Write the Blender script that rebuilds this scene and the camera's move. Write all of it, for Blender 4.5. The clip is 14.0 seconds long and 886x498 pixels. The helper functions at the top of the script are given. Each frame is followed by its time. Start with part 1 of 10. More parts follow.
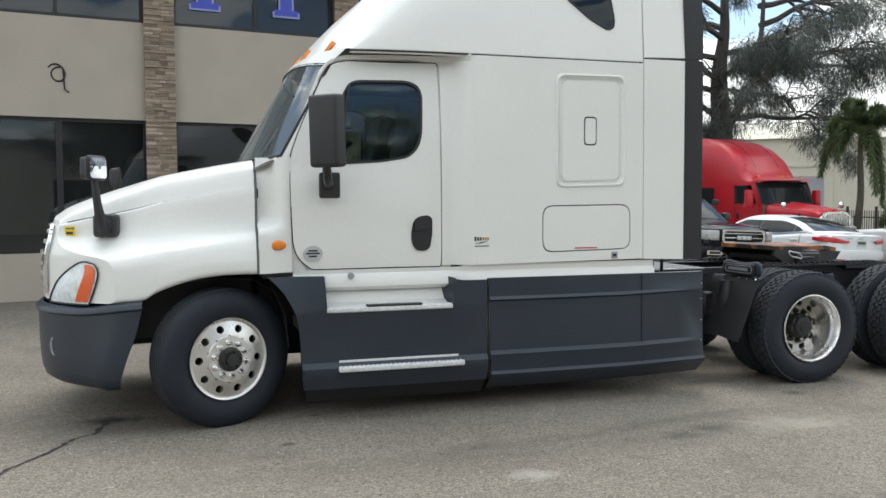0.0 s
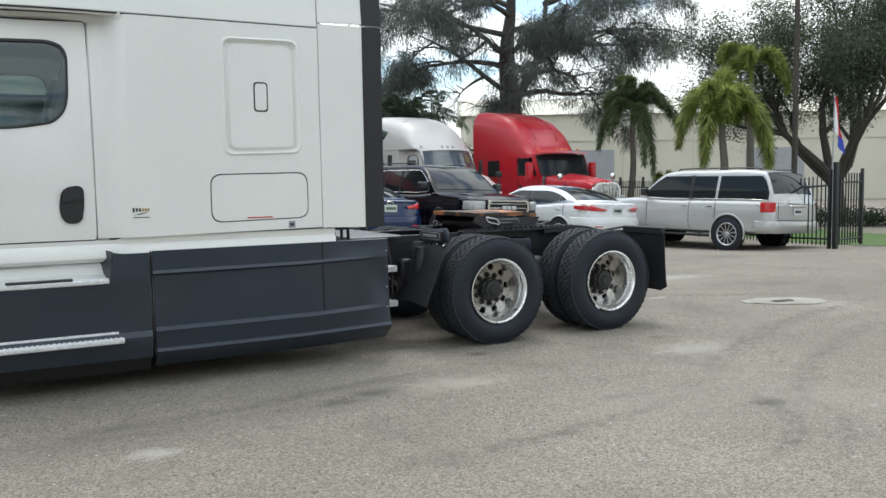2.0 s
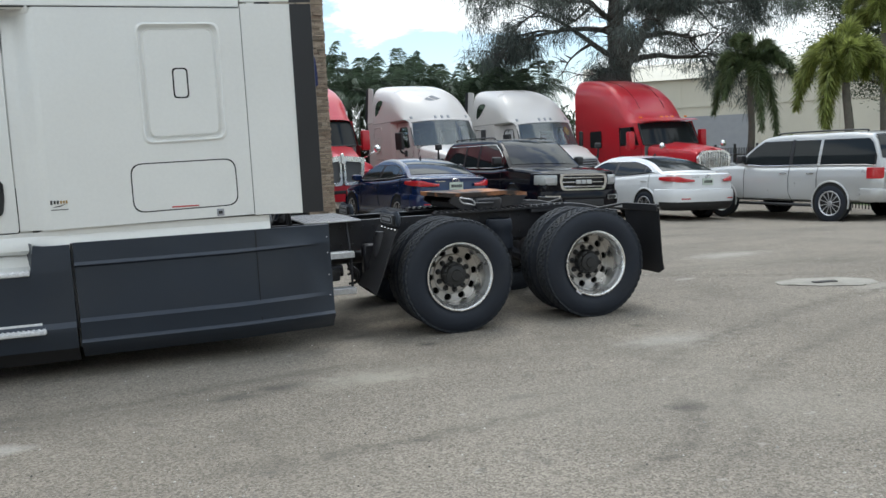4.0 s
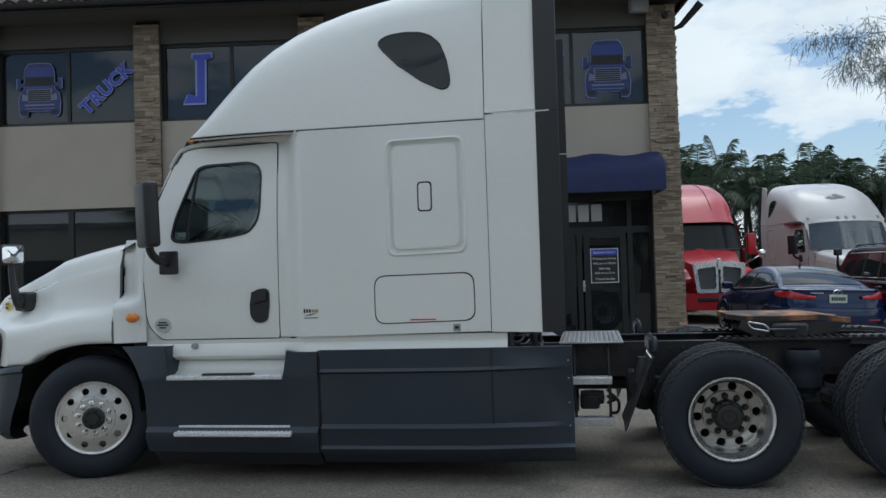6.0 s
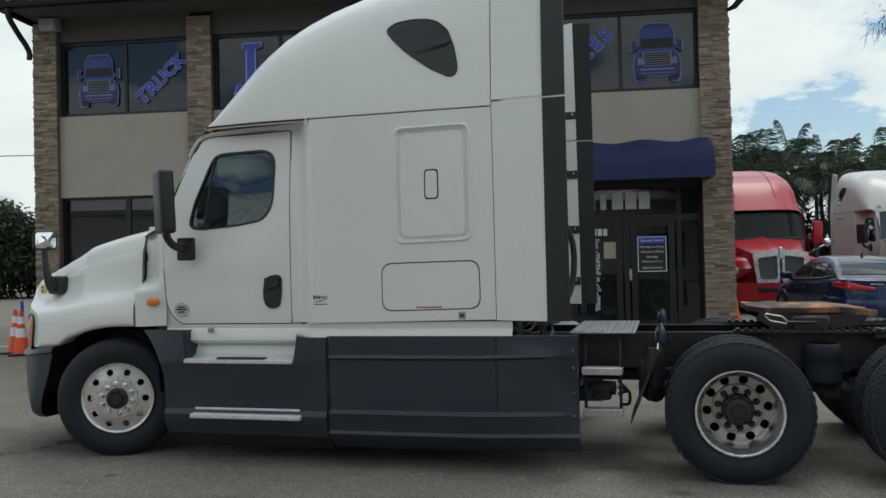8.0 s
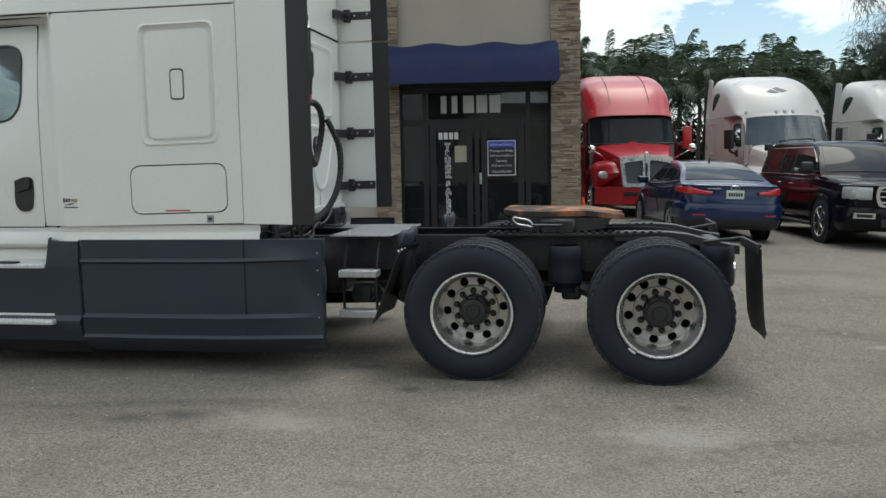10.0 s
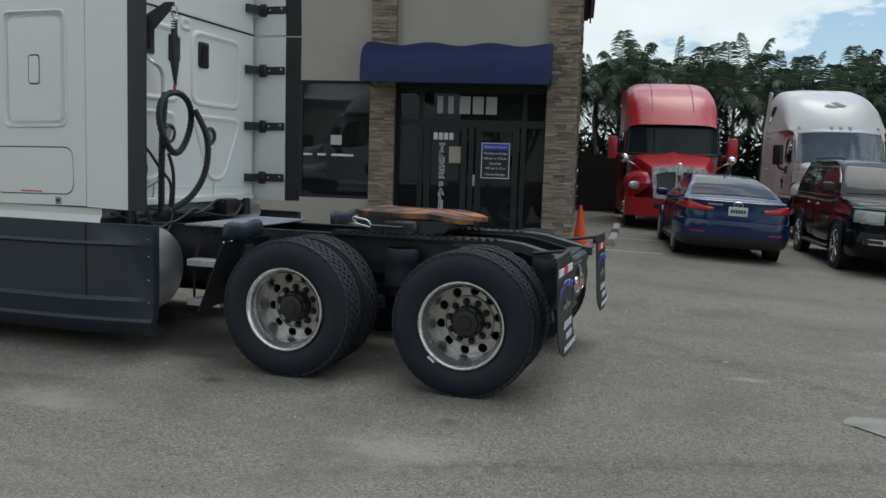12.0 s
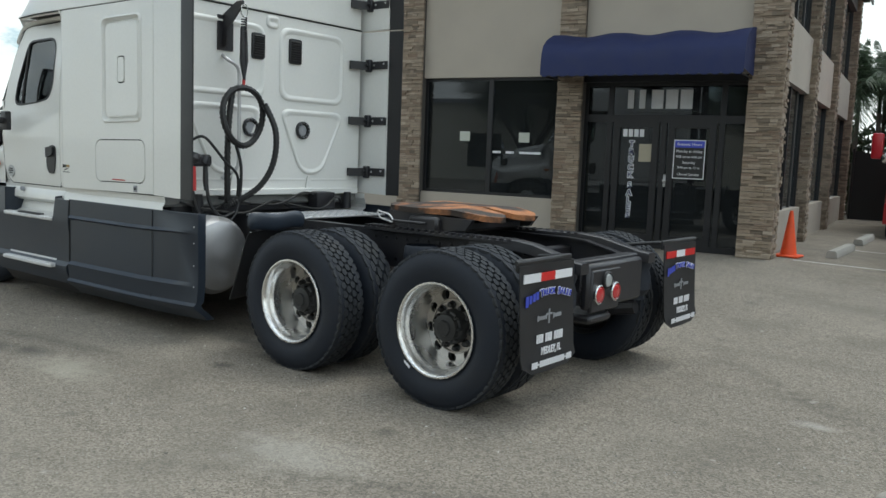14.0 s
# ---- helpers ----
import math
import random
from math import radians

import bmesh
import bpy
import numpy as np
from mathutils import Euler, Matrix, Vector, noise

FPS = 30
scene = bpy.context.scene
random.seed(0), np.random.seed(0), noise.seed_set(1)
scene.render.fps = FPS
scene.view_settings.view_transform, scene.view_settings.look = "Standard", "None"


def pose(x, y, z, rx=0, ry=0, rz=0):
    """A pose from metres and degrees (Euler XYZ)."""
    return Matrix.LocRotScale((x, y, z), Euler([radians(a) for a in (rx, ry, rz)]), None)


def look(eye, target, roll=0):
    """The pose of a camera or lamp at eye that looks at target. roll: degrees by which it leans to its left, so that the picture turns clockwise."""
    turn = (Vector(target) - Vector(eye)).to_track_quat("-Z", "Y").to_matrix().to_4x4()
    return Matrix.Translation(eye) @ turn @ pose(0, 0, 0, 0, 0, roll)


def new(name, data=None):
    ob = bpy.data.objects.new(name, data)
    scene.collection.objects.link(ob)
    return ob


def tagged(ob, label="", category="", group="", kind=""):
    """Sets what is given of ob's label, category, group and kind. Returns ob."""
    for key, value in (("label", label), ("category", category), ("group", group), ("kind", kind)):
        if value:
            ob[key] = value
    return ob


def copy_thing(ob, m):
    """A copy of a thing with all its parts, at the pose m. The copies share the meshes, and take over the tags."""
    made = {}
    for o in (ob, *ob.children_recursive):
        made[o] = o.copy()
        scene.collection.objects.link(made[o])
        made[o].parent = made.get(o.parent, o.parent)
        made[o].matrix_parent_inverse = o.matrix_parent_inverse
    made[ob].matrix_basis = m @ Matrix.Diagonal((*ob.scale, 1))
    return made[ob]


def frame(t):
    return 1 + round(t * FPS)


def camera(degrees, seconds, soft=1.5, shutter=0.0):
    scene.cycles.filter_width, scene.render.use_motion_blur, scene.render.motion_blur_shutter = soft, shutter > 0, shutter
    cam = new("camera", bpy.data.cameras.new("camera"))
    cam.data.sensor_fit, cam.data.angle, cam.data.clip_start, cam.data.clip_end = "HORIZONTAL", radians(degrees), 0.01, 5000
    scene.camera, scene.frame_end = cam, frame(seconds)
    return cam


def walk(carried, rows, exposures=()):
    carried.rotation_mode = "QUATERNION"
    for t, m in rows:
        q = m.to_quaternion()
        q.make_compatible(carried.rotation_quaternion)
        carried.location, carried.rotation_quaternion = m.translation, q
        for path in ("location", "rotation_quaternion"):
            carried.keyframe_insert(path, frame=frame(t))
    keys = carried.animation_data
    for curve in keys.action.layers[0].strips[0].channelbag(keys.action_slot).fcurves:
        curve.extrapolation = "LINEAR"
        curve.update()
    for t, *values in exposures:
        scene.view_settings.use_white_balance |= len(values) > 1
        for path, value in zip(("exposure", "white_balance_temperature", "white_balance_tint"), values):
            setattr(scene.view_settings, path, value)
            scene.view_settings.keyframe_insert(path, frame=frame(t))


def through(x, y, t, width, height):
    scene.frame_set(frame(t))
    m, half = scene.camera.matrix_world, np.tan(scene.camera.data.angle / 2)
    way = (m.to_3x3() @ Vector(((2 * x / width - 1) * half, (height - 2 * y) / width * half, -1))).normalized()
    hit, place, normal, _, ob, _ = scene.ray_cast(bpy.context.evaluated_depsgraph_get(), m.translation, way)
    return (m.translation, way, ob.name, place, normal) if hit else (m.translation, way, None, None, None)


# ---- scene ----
cam = camera(55.8, 14.0)
METRES, EYE, TILT, LEAN, TURN = 10.7, 1.6, 0.0, 0.0, -16.8
ROWS = [
    (0.0, 0.0, 0.0, 0.0, -0.01, -2.99, 0.27),
    (0.5, 0.0105, -0.0006, -0.0017, -0.89, -3.0, 0.1),
    (1.0, 0.0392, -0.0086, -0.0036, -2.85, -3.4, 0.24),
    (1.5, 0.0733, -0.0081, -0.0065, -5.85, -4.7, 0.22),
    (2.0, 0.1135, 0.0007, -0.0068, -11.84, -4.76, 0.91),
    (4.5, 0.3171, 0.0306, -0.0071, 2.7, -6.55, 3.07),
    (5.0, 0.353, 0.0534, -0.0062, 9.21, -6.18, 2.62),
    (5.5, 0.3742, 0.0808, -0.0038, 20.65, -2.39, 1.49),
    (6.0, 0.389, 0.1049, -0.0004, 26.69, 1.69, 1.78),
    (6.5, 0.4065, 0.1182, 0.0041, 32.61, 2.78, 0.83),
    (7.0, 0.4161, 0.125, 0.0051, 34.04, 3.97, 0.34),
    (7.5, 0.4219, 0.1285, 0.0019, 34.77, 3.59, 0.59),
    (8.0, 0.4299, 0.1289, -0.0008, 31.67, 0.91, 1.35),
    (8.5, 0.4402, 0.1361, -0.0029, 28.5, -1.76, 1.34),
    (9.0, 0.4668, 0.1521, -0.0034, 26.51, -4.9, 1.06),
    (11.5, 0.6648, 0.2604, -0.0026, 29.91, -6.22, -0.55),
    (12.0, 0.7036, 0.293, -0.003, 34.37, -5.81, -1.89),
    (12.5, 0.7358, 0.332, -0.0054, 40.01, -6.06, -2.02),
    (13.0, 0.767, 0.3717, -0.004, 42.5, -5.68, -2.97),
    (13.5, 0.7934, 0.4107, -0.0042, 50.2, -6.03, -2.72),
    (14.0, 0.8131, 0.456, -0.0032, 55.02, -6.37, -2.17),
]
EXPOSURES = [(0.0, 0.77, 6640, 6), (2.0, 0.80, 6450, 5), (4.5, 0.54, 6230, 5), (5.0, 0.52, 6080, 5), (5.5, 0.57, 6030, 5), (6.0, -0.14, 5960, 4), (6.5, -0.54, 6030, 1), (7.5, -0.64, 6240, -1), (8.0, -0.12, 6420, 0), (8.5, 0.05, 6570, 0), (9.0, 0.25, 6580, 0), (11.5, 0.22, 6480, 3), (12.0, -0.10, 6200, 2), (12.5, -0.03, 6080, 3), (13.0, 0.12, 6250, 2), (13.5, 0.24, 6330, 1), (14.0, 0.36, 6450, 1)]
walk(cam, [(t, pose(0, 0, EYE, TILT, LEAN, TURN) @ pose(METRES * x, METRES * y, METRES * z, 90 + pitch, roll, yaw)) for t, x, y, z, yaw, pitch, roll in ROWS], EXPOSURES)

# ---- world and light ----
world = bpy.data.worlds.new("sky")
scene.world = world
world.use_nodes = True
wn, wl = world.node_tree.nodes, world.node_tree.links
wn.clear()
w_out = wn.new("ShaderNodeOutputWorld")
w_bg = wn.new("ShaderNodeBackground")
w_sky = wn.new("ShaderNodeTexSky")
w_sky.sky_type, w_sky.sun_disc = "NISHITA", False
SUN_ELEV, SUN_AZ = radians(68), radians(20)
w_sky.sun_elevation, w_sky.sun_rotation = SUN_ELEV, SUN_AZ
w_co = wn.new("ShaderNodeTexCoord")
w_map = wn.new("ShaderNodeMapping")
w_map.inputs["Scale"].default_value = (1.0, 1.0, 2.6)
w_map.inputs["Location"].default_value = (0.35, 0.45, 0.3)
w_noise = wn.new("ShaderNodeTexNoise")
w_noise.inputs["Scale"].default_value = 2.9
w_noise.inputs["Detail"].default_value = 9.0
w_noise.inputs["Roughness"].default_value = 0.58
w_ramp = wn.new("ShaderNodeValToRGB")
w_ramp.color_ramp.elements[0].position = 0.454
w_ramp.color_ramp.elements[1].position = 0.535
w_edge = w_ramp.color_ramp.elements.new(0.477)
w_edge.color = (0.72, 0.72, 0.72, 1)
w_gain = wn.new("ShaderNodeVectorMath")
w_gain.operation = "SCALE"
w_gain.inputs["Scale"].default_value = 0.12
w_tone = wn.new("ShaderNodeTexNoise")
w_tone.inputs["Scale"].default_value = 3.5
w_tone.inputs["Detail"].default_value = 5.0
w_shade = wn.new("ShaderNodeMix")
w_shade.data_type = "RGBA"
w_shade.inputs["A"].default_value = (0.66, 0.70, 0.75, 1)
w_shade.inputs["B"].default_value = (1.22, 1.24, 1.24, 1)
w_mix = wn.new("ShaderNodeMix")
w_mix.data_type = "RGBA"
wl.new(w_co.outputs["Generated"], w_map.inputs["Vector"])
wl.new(w_map.outputs["Vector"], w_noise.inputs["Vector"])
wl.new(w_map.outputs["Vector"], w_tone.inputs["Vector"])
wl.new(w_noise.outputs["Fac"], w_ramp.inputs["Fac"])
wl.new(w_sky.outputs["Color"], w_gain.inputs[0])
wl.new(w_tone.outputs["Fac"], w_shade.inputs["Factor"])
wl.new(w_ramp.outputs["Color"], w_mix.inputs["Factor"])
wl.new(w_gain.outputs["Vector"], w_mix.inputs["A"])
wl.new(w_shade.outputs["Result"], w_mix.inputs["B"])
# the cloud is brighter towards the sun
w_dot = wn.new("ShaderNodeVectorMath")
w_dot.operation = "DOT_PRODUCT"
w_dot.inputs[1].default_value = (math.sin(SUN_AZ) * math.cos(SUN_ELEV), math.cos(SUN_AZ) * math.cos(SUN_ELEV), math.sin(SUN_ELEV))
w_near = wn.new("ShaderNodeMapRange")
w_near.interpolation_type = "SMOOTHSTEP"
for w_key, w_val in (("From Min", 0.62), ("From Max", 0.97), ("To Min", 1.0), ("To Max", 2.0)):
    w_near.inputs[w_key].default_value = w_val
w_glare = wn.new("ShaderNodeVectorMath")
w_glare.operation = "SCALE"
wl.new(w_co.outputs["Generated"], w_dot.inputs[0])
wl.new(w_dot.outputs["Value"], w_near.inputs["Value"])
wl.new(w_mix.outputs["Result"], w_glare.inputs[0])
wl.new(w_near.outputs["Result"], w_glare.inputs["Scale"])
wl.new(w_glare.outputs["Vector"], w_bg.inputs["Color"])
wl.new(w_bg.outputs["Background"], w_out.inputs["Surface"])
w_bg.inputs["Strength"].default_value = 1.0

sun_data = bpy.data.lights.new("sun", "SUN")
sun_data.energy, sun_data.angle, sun_data.color = 0.5, radians(24), (1.0, 0.96, 0.9)
sun = new("sun", sun_data)
sun.matrix_world = look((0, 0, 0), (-math.sin(SUN_AZ) * math.cos(SUN_ELEV), -math.cos(SUN_AZ) * math.cos(SUN_ELEV), -math.sin(SUN_ELEV)))


# ---- materials ----
def mat(name, col, rough=0.5, metal=0.0, vary=0.12, scale=3.0, fine=60.0, bump=0.05, coat=0.0, rvary=0.1, dirt=None, spec=0.5, dirt_at=(0.5, 0.75)):
    """A surface with tone at two scales, uneven gloss and fine relief. dirt: colour and share of stains."""
    m = bpy.data.materials.new(name)
    m.use_nodes = True
    n, l = m.node_tree.nodes, m.node_tree.links
    b = n["Principled BSDF"]
    co = n.new("ShaderNodeTexCoord")
    big, small = n.new("ShaderNodeTexNoise"), n.new("ShaderNodeTexNoise")
    big.inputs["Scale"].default_value, small.inputs["Scale"].default_value = scale, fine
    big.inputs["Detail"].default_value, small.inputs["Detail"].default_value = 5, 3
    l.new(co.outputs["Object"], big.inputs["Vector"])
    l.new(co.outputs["Object"], small.inputs["Vector"])
    add = n.new("ShaderNodeMath")
    add.operation = "ADD"
    l.new(big.outputs["Fac"], add.inputs[0])
    l.new(small.outputs["Fac"], add.inputs[1])
    rng = n.new("ShaderNodeMapRange")
    rng.inputs["From Min"].default_value, rng.inputs["From Max"].default_value = 0.6, 1.4
    rng.inputs["To Min"].default_value, rng.inputs["To Max"].default_value = 1 - vary, 1 + vary
    l.new(add.outputs[0], rng.inputs["Value"])
    mul = n.new("ShaderNodeVectorMath")
    mul.operation = "SCALE"
    mul.inputs[0].default_value = col[:3]
    l.new(rng.outputs["Result"], mul.inputs["Scale"])
    colour = mul.outputs["Vector"]
    if dirt:
        st = n.new("ShaderNodeTexNoise")
        st.inputs["Scale"].default_value, st.inputs["Detail"].default_value = scale * 0.6, 8
        l.new(co.outputs["Object"], st.inputs["Vector"])
        sr = n.new("ShaderNodeMapRange")
        sr.inputs["From Min"].default_value, sr.inputs["From Max"].default_value = dirt_at
        sr.inputs["To Max"].default_value = dirt[1]
        l.new(st.outputs["Fac"], sr.inputs["Value"])
        mx = n.new("ShaderNodeMix")
        mx.data_type = "RGBA"
        l.new(sr.outputs["Result"], mx.inputs["Factor"])
        l.new(colour, mx.inputs["A"])
        mx.inputs["B"].default_value = (*dirt[0], 1)
        colour = mx.outputs["Result"]
    l.new(colour, b.inputs["Base Color"])
    rr = n.new("ShaderNodeMapRange")
    rr.inputs["From Min"].default_value, rr.inputs["From Max"].default_value = 0.3, 0.7
    rr.inputs["To Min"].default_value, rr.inputs["To Max"].default_value = max(0.02, rough - rvary * rough), min(1, rough + rvary * rough)
    l.new(big.outputs["Fac"], rr.inputs["Value"])
    l.new(rr.outputs["Result"], b.inputs["Roughness"])
    b.inputs["Metallic"].default_value = metal
    b.inputs["Coat Weight"].default_value = coat
    b.inputs["Coat Roughness"].default_value = 0.05
    b.inputs["Specular IOR Level"].default_value = spec
    if bump:
        bp = n.new("ShaderNodeBump")
        bp.inputs["Strength"].default_value = bump
        bp.inputs["Distance"].default_value = 0.01
        l.new(small.outputs["Fac"], bp.inputs["Height"])
        l.new(bp.outputs["Normal"], b.inputs["Normal"])
    return m


def glass(name, tint, gloss=0.02, haze=0.0, ior=1.5):
    """A tinted pane: it lets through the tint, reflects by its angle; a pale film can paint in haze and glare."""
    m = bpy.data.materials.new(name)
    m.use_nodes = True
    n, l = m.node_tree.nodes, m.node_tree.links
    n.clear()
    out, mix = n.new("ShaderNodeOutputMaterial"), n.new("ShaderNodeMixShader")
    tr, gl, fr = n.new("ShaderNodeBsdfTransparent"), n.new("ShaderNodeBsdfGlossy"), n.new("ShaderNodeFresnel")
    tr.inputs["Color"].default_value = (*tint, 1)
    gl.inputs["Roughness"].default_value = gloss
    gl.inputs["Color"].default_value = (0.9, 0.95, 1.0, 1)
    fr.inputs["IOR"].default_value = ior
    l.new(fr.outputs[0], mix.inputs[0])
    l.new(tr.outputs[0], mix.inputs[1])
    l.new(gl.outputs[0], mix.inputs[2])
    l.new(mix.outputs[0], out.inputs["Surface"])
    if haze:
        # a pale diffuse share stands in for veiling haze over the pane
        film, df, tex, mr = n.new("ShaderNodeMixShader"), n.new("ShaderNodeBsdfDiffuse"), n.new("ShaderNodeTexNoise"), n.new("ShaderNodeMapRange")
        df.inputs["Color"].default_value = (0.47, 0.52, 0.53, 1)
        tex.inputs["Scale"].default_value, tex.inputs["Detail"].default_value = 1.7, 5
        mr.inputs["To Min"].default_value, mr.inputs["To Max"].default_value = haze * 0.4, haze * 1.6
        l.new(tex.outputs["Fac"], mr.inputs["Value"])
        l.new(mr.outputs["Result"], film.inputs[0])
        l.new(mix.outputs[0], film.inputs[1])
        l.new(df.outputs[0], film.inputs[2])
        l.new(film.outputs[0], out.inputs["Surface"])
    return m


WHITE = mat("white_paint", (0.78, 0.78, 0.75), 0.32, coat=0.35, vary=0.03, scale=1.2, fine=40, bump=0.0, dirt=((0.6, 0.58, 0.53), 0.12))
WHITE_OLD = mat("white_paint_fleet", (0.63, 0.60, 0.575), 0.3, coat=0.3, vary=0.04, scale=1.2, bump=0.0)
RED = mat("red_paint", (0.50, 0.014, 0.026), 0.3, coat=0.25, vary=0.06, scale=1.5, bump=0.0)
PLASTIC = mat("grey_plastic", (0.021, 0.029, 0.043), 0.38, vary=0.12, scale=2.2, fine=140, bump=0.05, dirt=((0.045, 0.046, 0.048), 0.3))
BLACK = mat("black_plastic", (0.018, 0.018, 0.02), 0.45, vary=0.2, fine=120, bump=0.05)
RUBBER = mat("tyre_rubber", (0.012, 0.016, 0.025), 0.62, vary=0.2, scale=6, fine=120, bump=0.12, dirt=((0.026, 0.025, 0.025), 0.3), spec=0.38)
TREAD_RUBBER = mat("worn_tread_rubber", (0.030, 0.033, 0.038), 0.8, vary=0.25, scale=9, fine=90, bump=0.2, dirt=((0.060, 0.057, 0.052), 0.45), spec=0.3)
FRAME = mat("frame_black", (0.020, 0.020, 0.024), 0.4, vary=0.3, scale=7, fine=90, bump=0.08, dirt=((0.06, 0.05, 0.042), 0.4))
ALU = mat("polished_aluminium", (0.80, 0.79, 0.77), 0.34, metal=1.0, vary=0.04, scale=3, fine=120, bump=0.0, rvary=0.3)
ALU_DULL = mat("brushed_aluminium", (0.55, 0.55, 0.56), 0.42, metal=0.85, vary=0.12, scale=8, fine=200, bump=0.05)
RIM = mat("bright_rim", (0.86, 0.85, 0.83), 0.26, metal=0.9, vary=0.05, scale=5, fine=160, bump=0.02, rvary=0.4)
DISC = mat("dull_wheel_disc", (0.50, 0.48, 0.455), 0.34, metal=0.9, vary=0.06, scale=6, fine=60, bump=0.03, dirt=((0.30, 0.27, 0.24), 0.12))
TREAD = mat("step_tread_metal", (0.72, 0.72, 0.72), 0.45, metal=0.35, vary=0.25, scale=30, fine=150, bump=0.3)
CHROME = mat("chrome", (0.8, 0.8, 0.8), 0.08, metal=1.0, vary=0.04, bump=0.0)
HUB = mat("hub_grime", (0.02, 0.02, 0.02), 0.5, vary=0.4, scale=20, fine=90, bump=0.2)
AMBER = mat("amber_lens", (0.8, 0.22, 0.01), 0.15, coat=0.6, vary=0.1, fine=200, bump=0.1)
ORANGE_LENS = mat("orange_reflector", (0.75, 0.12, 0.03), 0.2, coat=0.5, vary=0.1, fine=250, bump=0.2)
RED_LENS = mat("red_lens", (0.50, 0.020, 0.026), 0.15, coat=0.6, vary=0.1, fine=220, bump=0.15)
GAP_GREY = mat("grey_rubber", (0.11, 0.115, 0.12), 0.7, vary=0.1, bump=0)
LAMP_BOWL = mat("lamp_reflector", (0.88, 0.89, 0.90), 0.22, metal=0.0, coat=0.6, vary=0.22, scale=14, fine=30, bump=0.0)
LAMP_GLASS = glass("lamp_glass", (0.98, 0.99, 0.98), ior=1.3)
CLEAR = mat("clear_lens", (0.36, 0.38, 0.38), 0.10, coat=1.0, vary=0.15, scale=9, bump=0.0)
SEAL = mat("dark_gap", (0.01, 0.01, 0.01), 0.8, vary=0.1, bump=0)
GREASE = mat("rusty_grease", (0.42, 0.165, 0.06), 0.62, vary=0.45, scale=5, fine=60, bump=0.5, dirt=((0.020, 0.017, 0.015), 0.97), dirt_at=(0.47, 0.57))
YELLOW = mat("yellow_sticker", (0.75, 0.55, 0.02), 0.5, vary=0.05, bump=0)
INK = mat("dark_ink", (0.02, 0.02, 0.02), 0.6, vary=0.05, bump=0)
INK_RED = mat("red_ink", (0.5, 0.05, 0.04), 0.6, vary=0.05, bump=0)
GREY_INK = mat("grey_ink", (0.3, 0.31, 0.33), 0.5, vary=0.1, bump=0)
WHITE_INK = mat("white_vinyl", (0.75, 0.75, 0.78), 0.5, vary=0.04, bump=0)
BLUE_INK = mat("blue_vinyl", (0.05, 0.075, 0.50), 0.4, vary=0.08, bump=0)
RED_TAPE = mat("red_tape", (0.6, 0.02, 0.02), 0.4, vary=0.06, bump=0)
HOSE = mat("hose_black", (0.015, 0.015, 0.016), 0.5, vary=0.2, fine=150, bump=0.15)
RED_HOSE = mat("red_grip", (0.55, 0.03, 0.03), 0.45, vary=0.1)
FABRIC = mat("seat_cloth", (0.09, 0.09, 0.1), 0.9, vary=0.15, fine=200, bump=0.2)
CAB_TRIM = mat("cab_trim", (0.22, 0.22, 0.215), 0.7, vary=0.1)
GLASS = glass("cab_glass", (0.72, 0.80, 0.78), ior=1.55)
SCREEN = glass("windscreen_glass", (0.74, 0.82, 0.78), haze=0.14, ior=2.0)
TINT = glass("tinted_glass", (0.06, 0.07, 0.08))
MIRROR = mat("mirror", (0.85, 0.87, 0.9), 0.02, metal=1.0, vary=0.0, bump=0)


# ---- building blocks ----
def part(name, bm, material, parent=None, label="", sharp=38, fix=True):
    """Links a bmesh as one mesh object under a thing or a part."""
    me = bpy.data.meshes.new(name)
    if fix:
        bmesh.ops.recalc_face_normals(bm, faces=bm.faces[:])
    bm.to_mesh(me)
    bm.free()
    me.polygons.foreach_set("use_smooth", [True] * len(me.polygons))
    me.set_sharp_from_angle(angle=radians(sharp))
    me.materials.append(material)
    ob = new(name, me)
    ob.parent = parent
    if label:
        ob["label"] = label
    return ob


def share(ob, m, parent=None):
    """Another object on the same mesh, at the pose m under the same or another parent."""
    c = ob.copy()
    scene.collection.objects.link(c)
    c.parent = parent or ob.parent
    c.matrix_basis = m
    for child in ob.children:
        k = share(child, child.matrix_basis.copy(), c)
    return c


def thing(name, label, category, m=None, group="", kind=""):
    ob = new(name)
    ob.empty_display_size = 0.2
    if m is not None:
        ob.matrix_basis = m
    return tagged(ob, label, category, group, kind)


def move(bm, verts, m):
    bmesh.ops.transform(bm, matrix=m, verts=verts)
    return verts


def box(bm, x0, x1, y0, y1, z0, z1, bev=0.0, seg=1):
    vs = [bm.verts.new((x, y, z)) for x in (x0, x1) for y in (y0, y1) for z in (z0, z1)]
    fs = [bm.faces.new([vs[i] for i in f]) for f in ((0, 1, 3, 2), (4, 6, 7, 5), (0, 4, 5, 1), (2, 3, 7, 6), (0, 2, 6, 4), (1, 5, 7, 3))]
    if bev:
        es = list({e for f in fs for e in f.edges})
        r = bmesh.ops.bevel(bm, geom=es, offset=bev, segments=seg, affect="EDGES", profile=0.6)
        vs = list({v for f in r["faces"] for v in f.verts} | {v for v in vs if v.is_valid})
    return vs


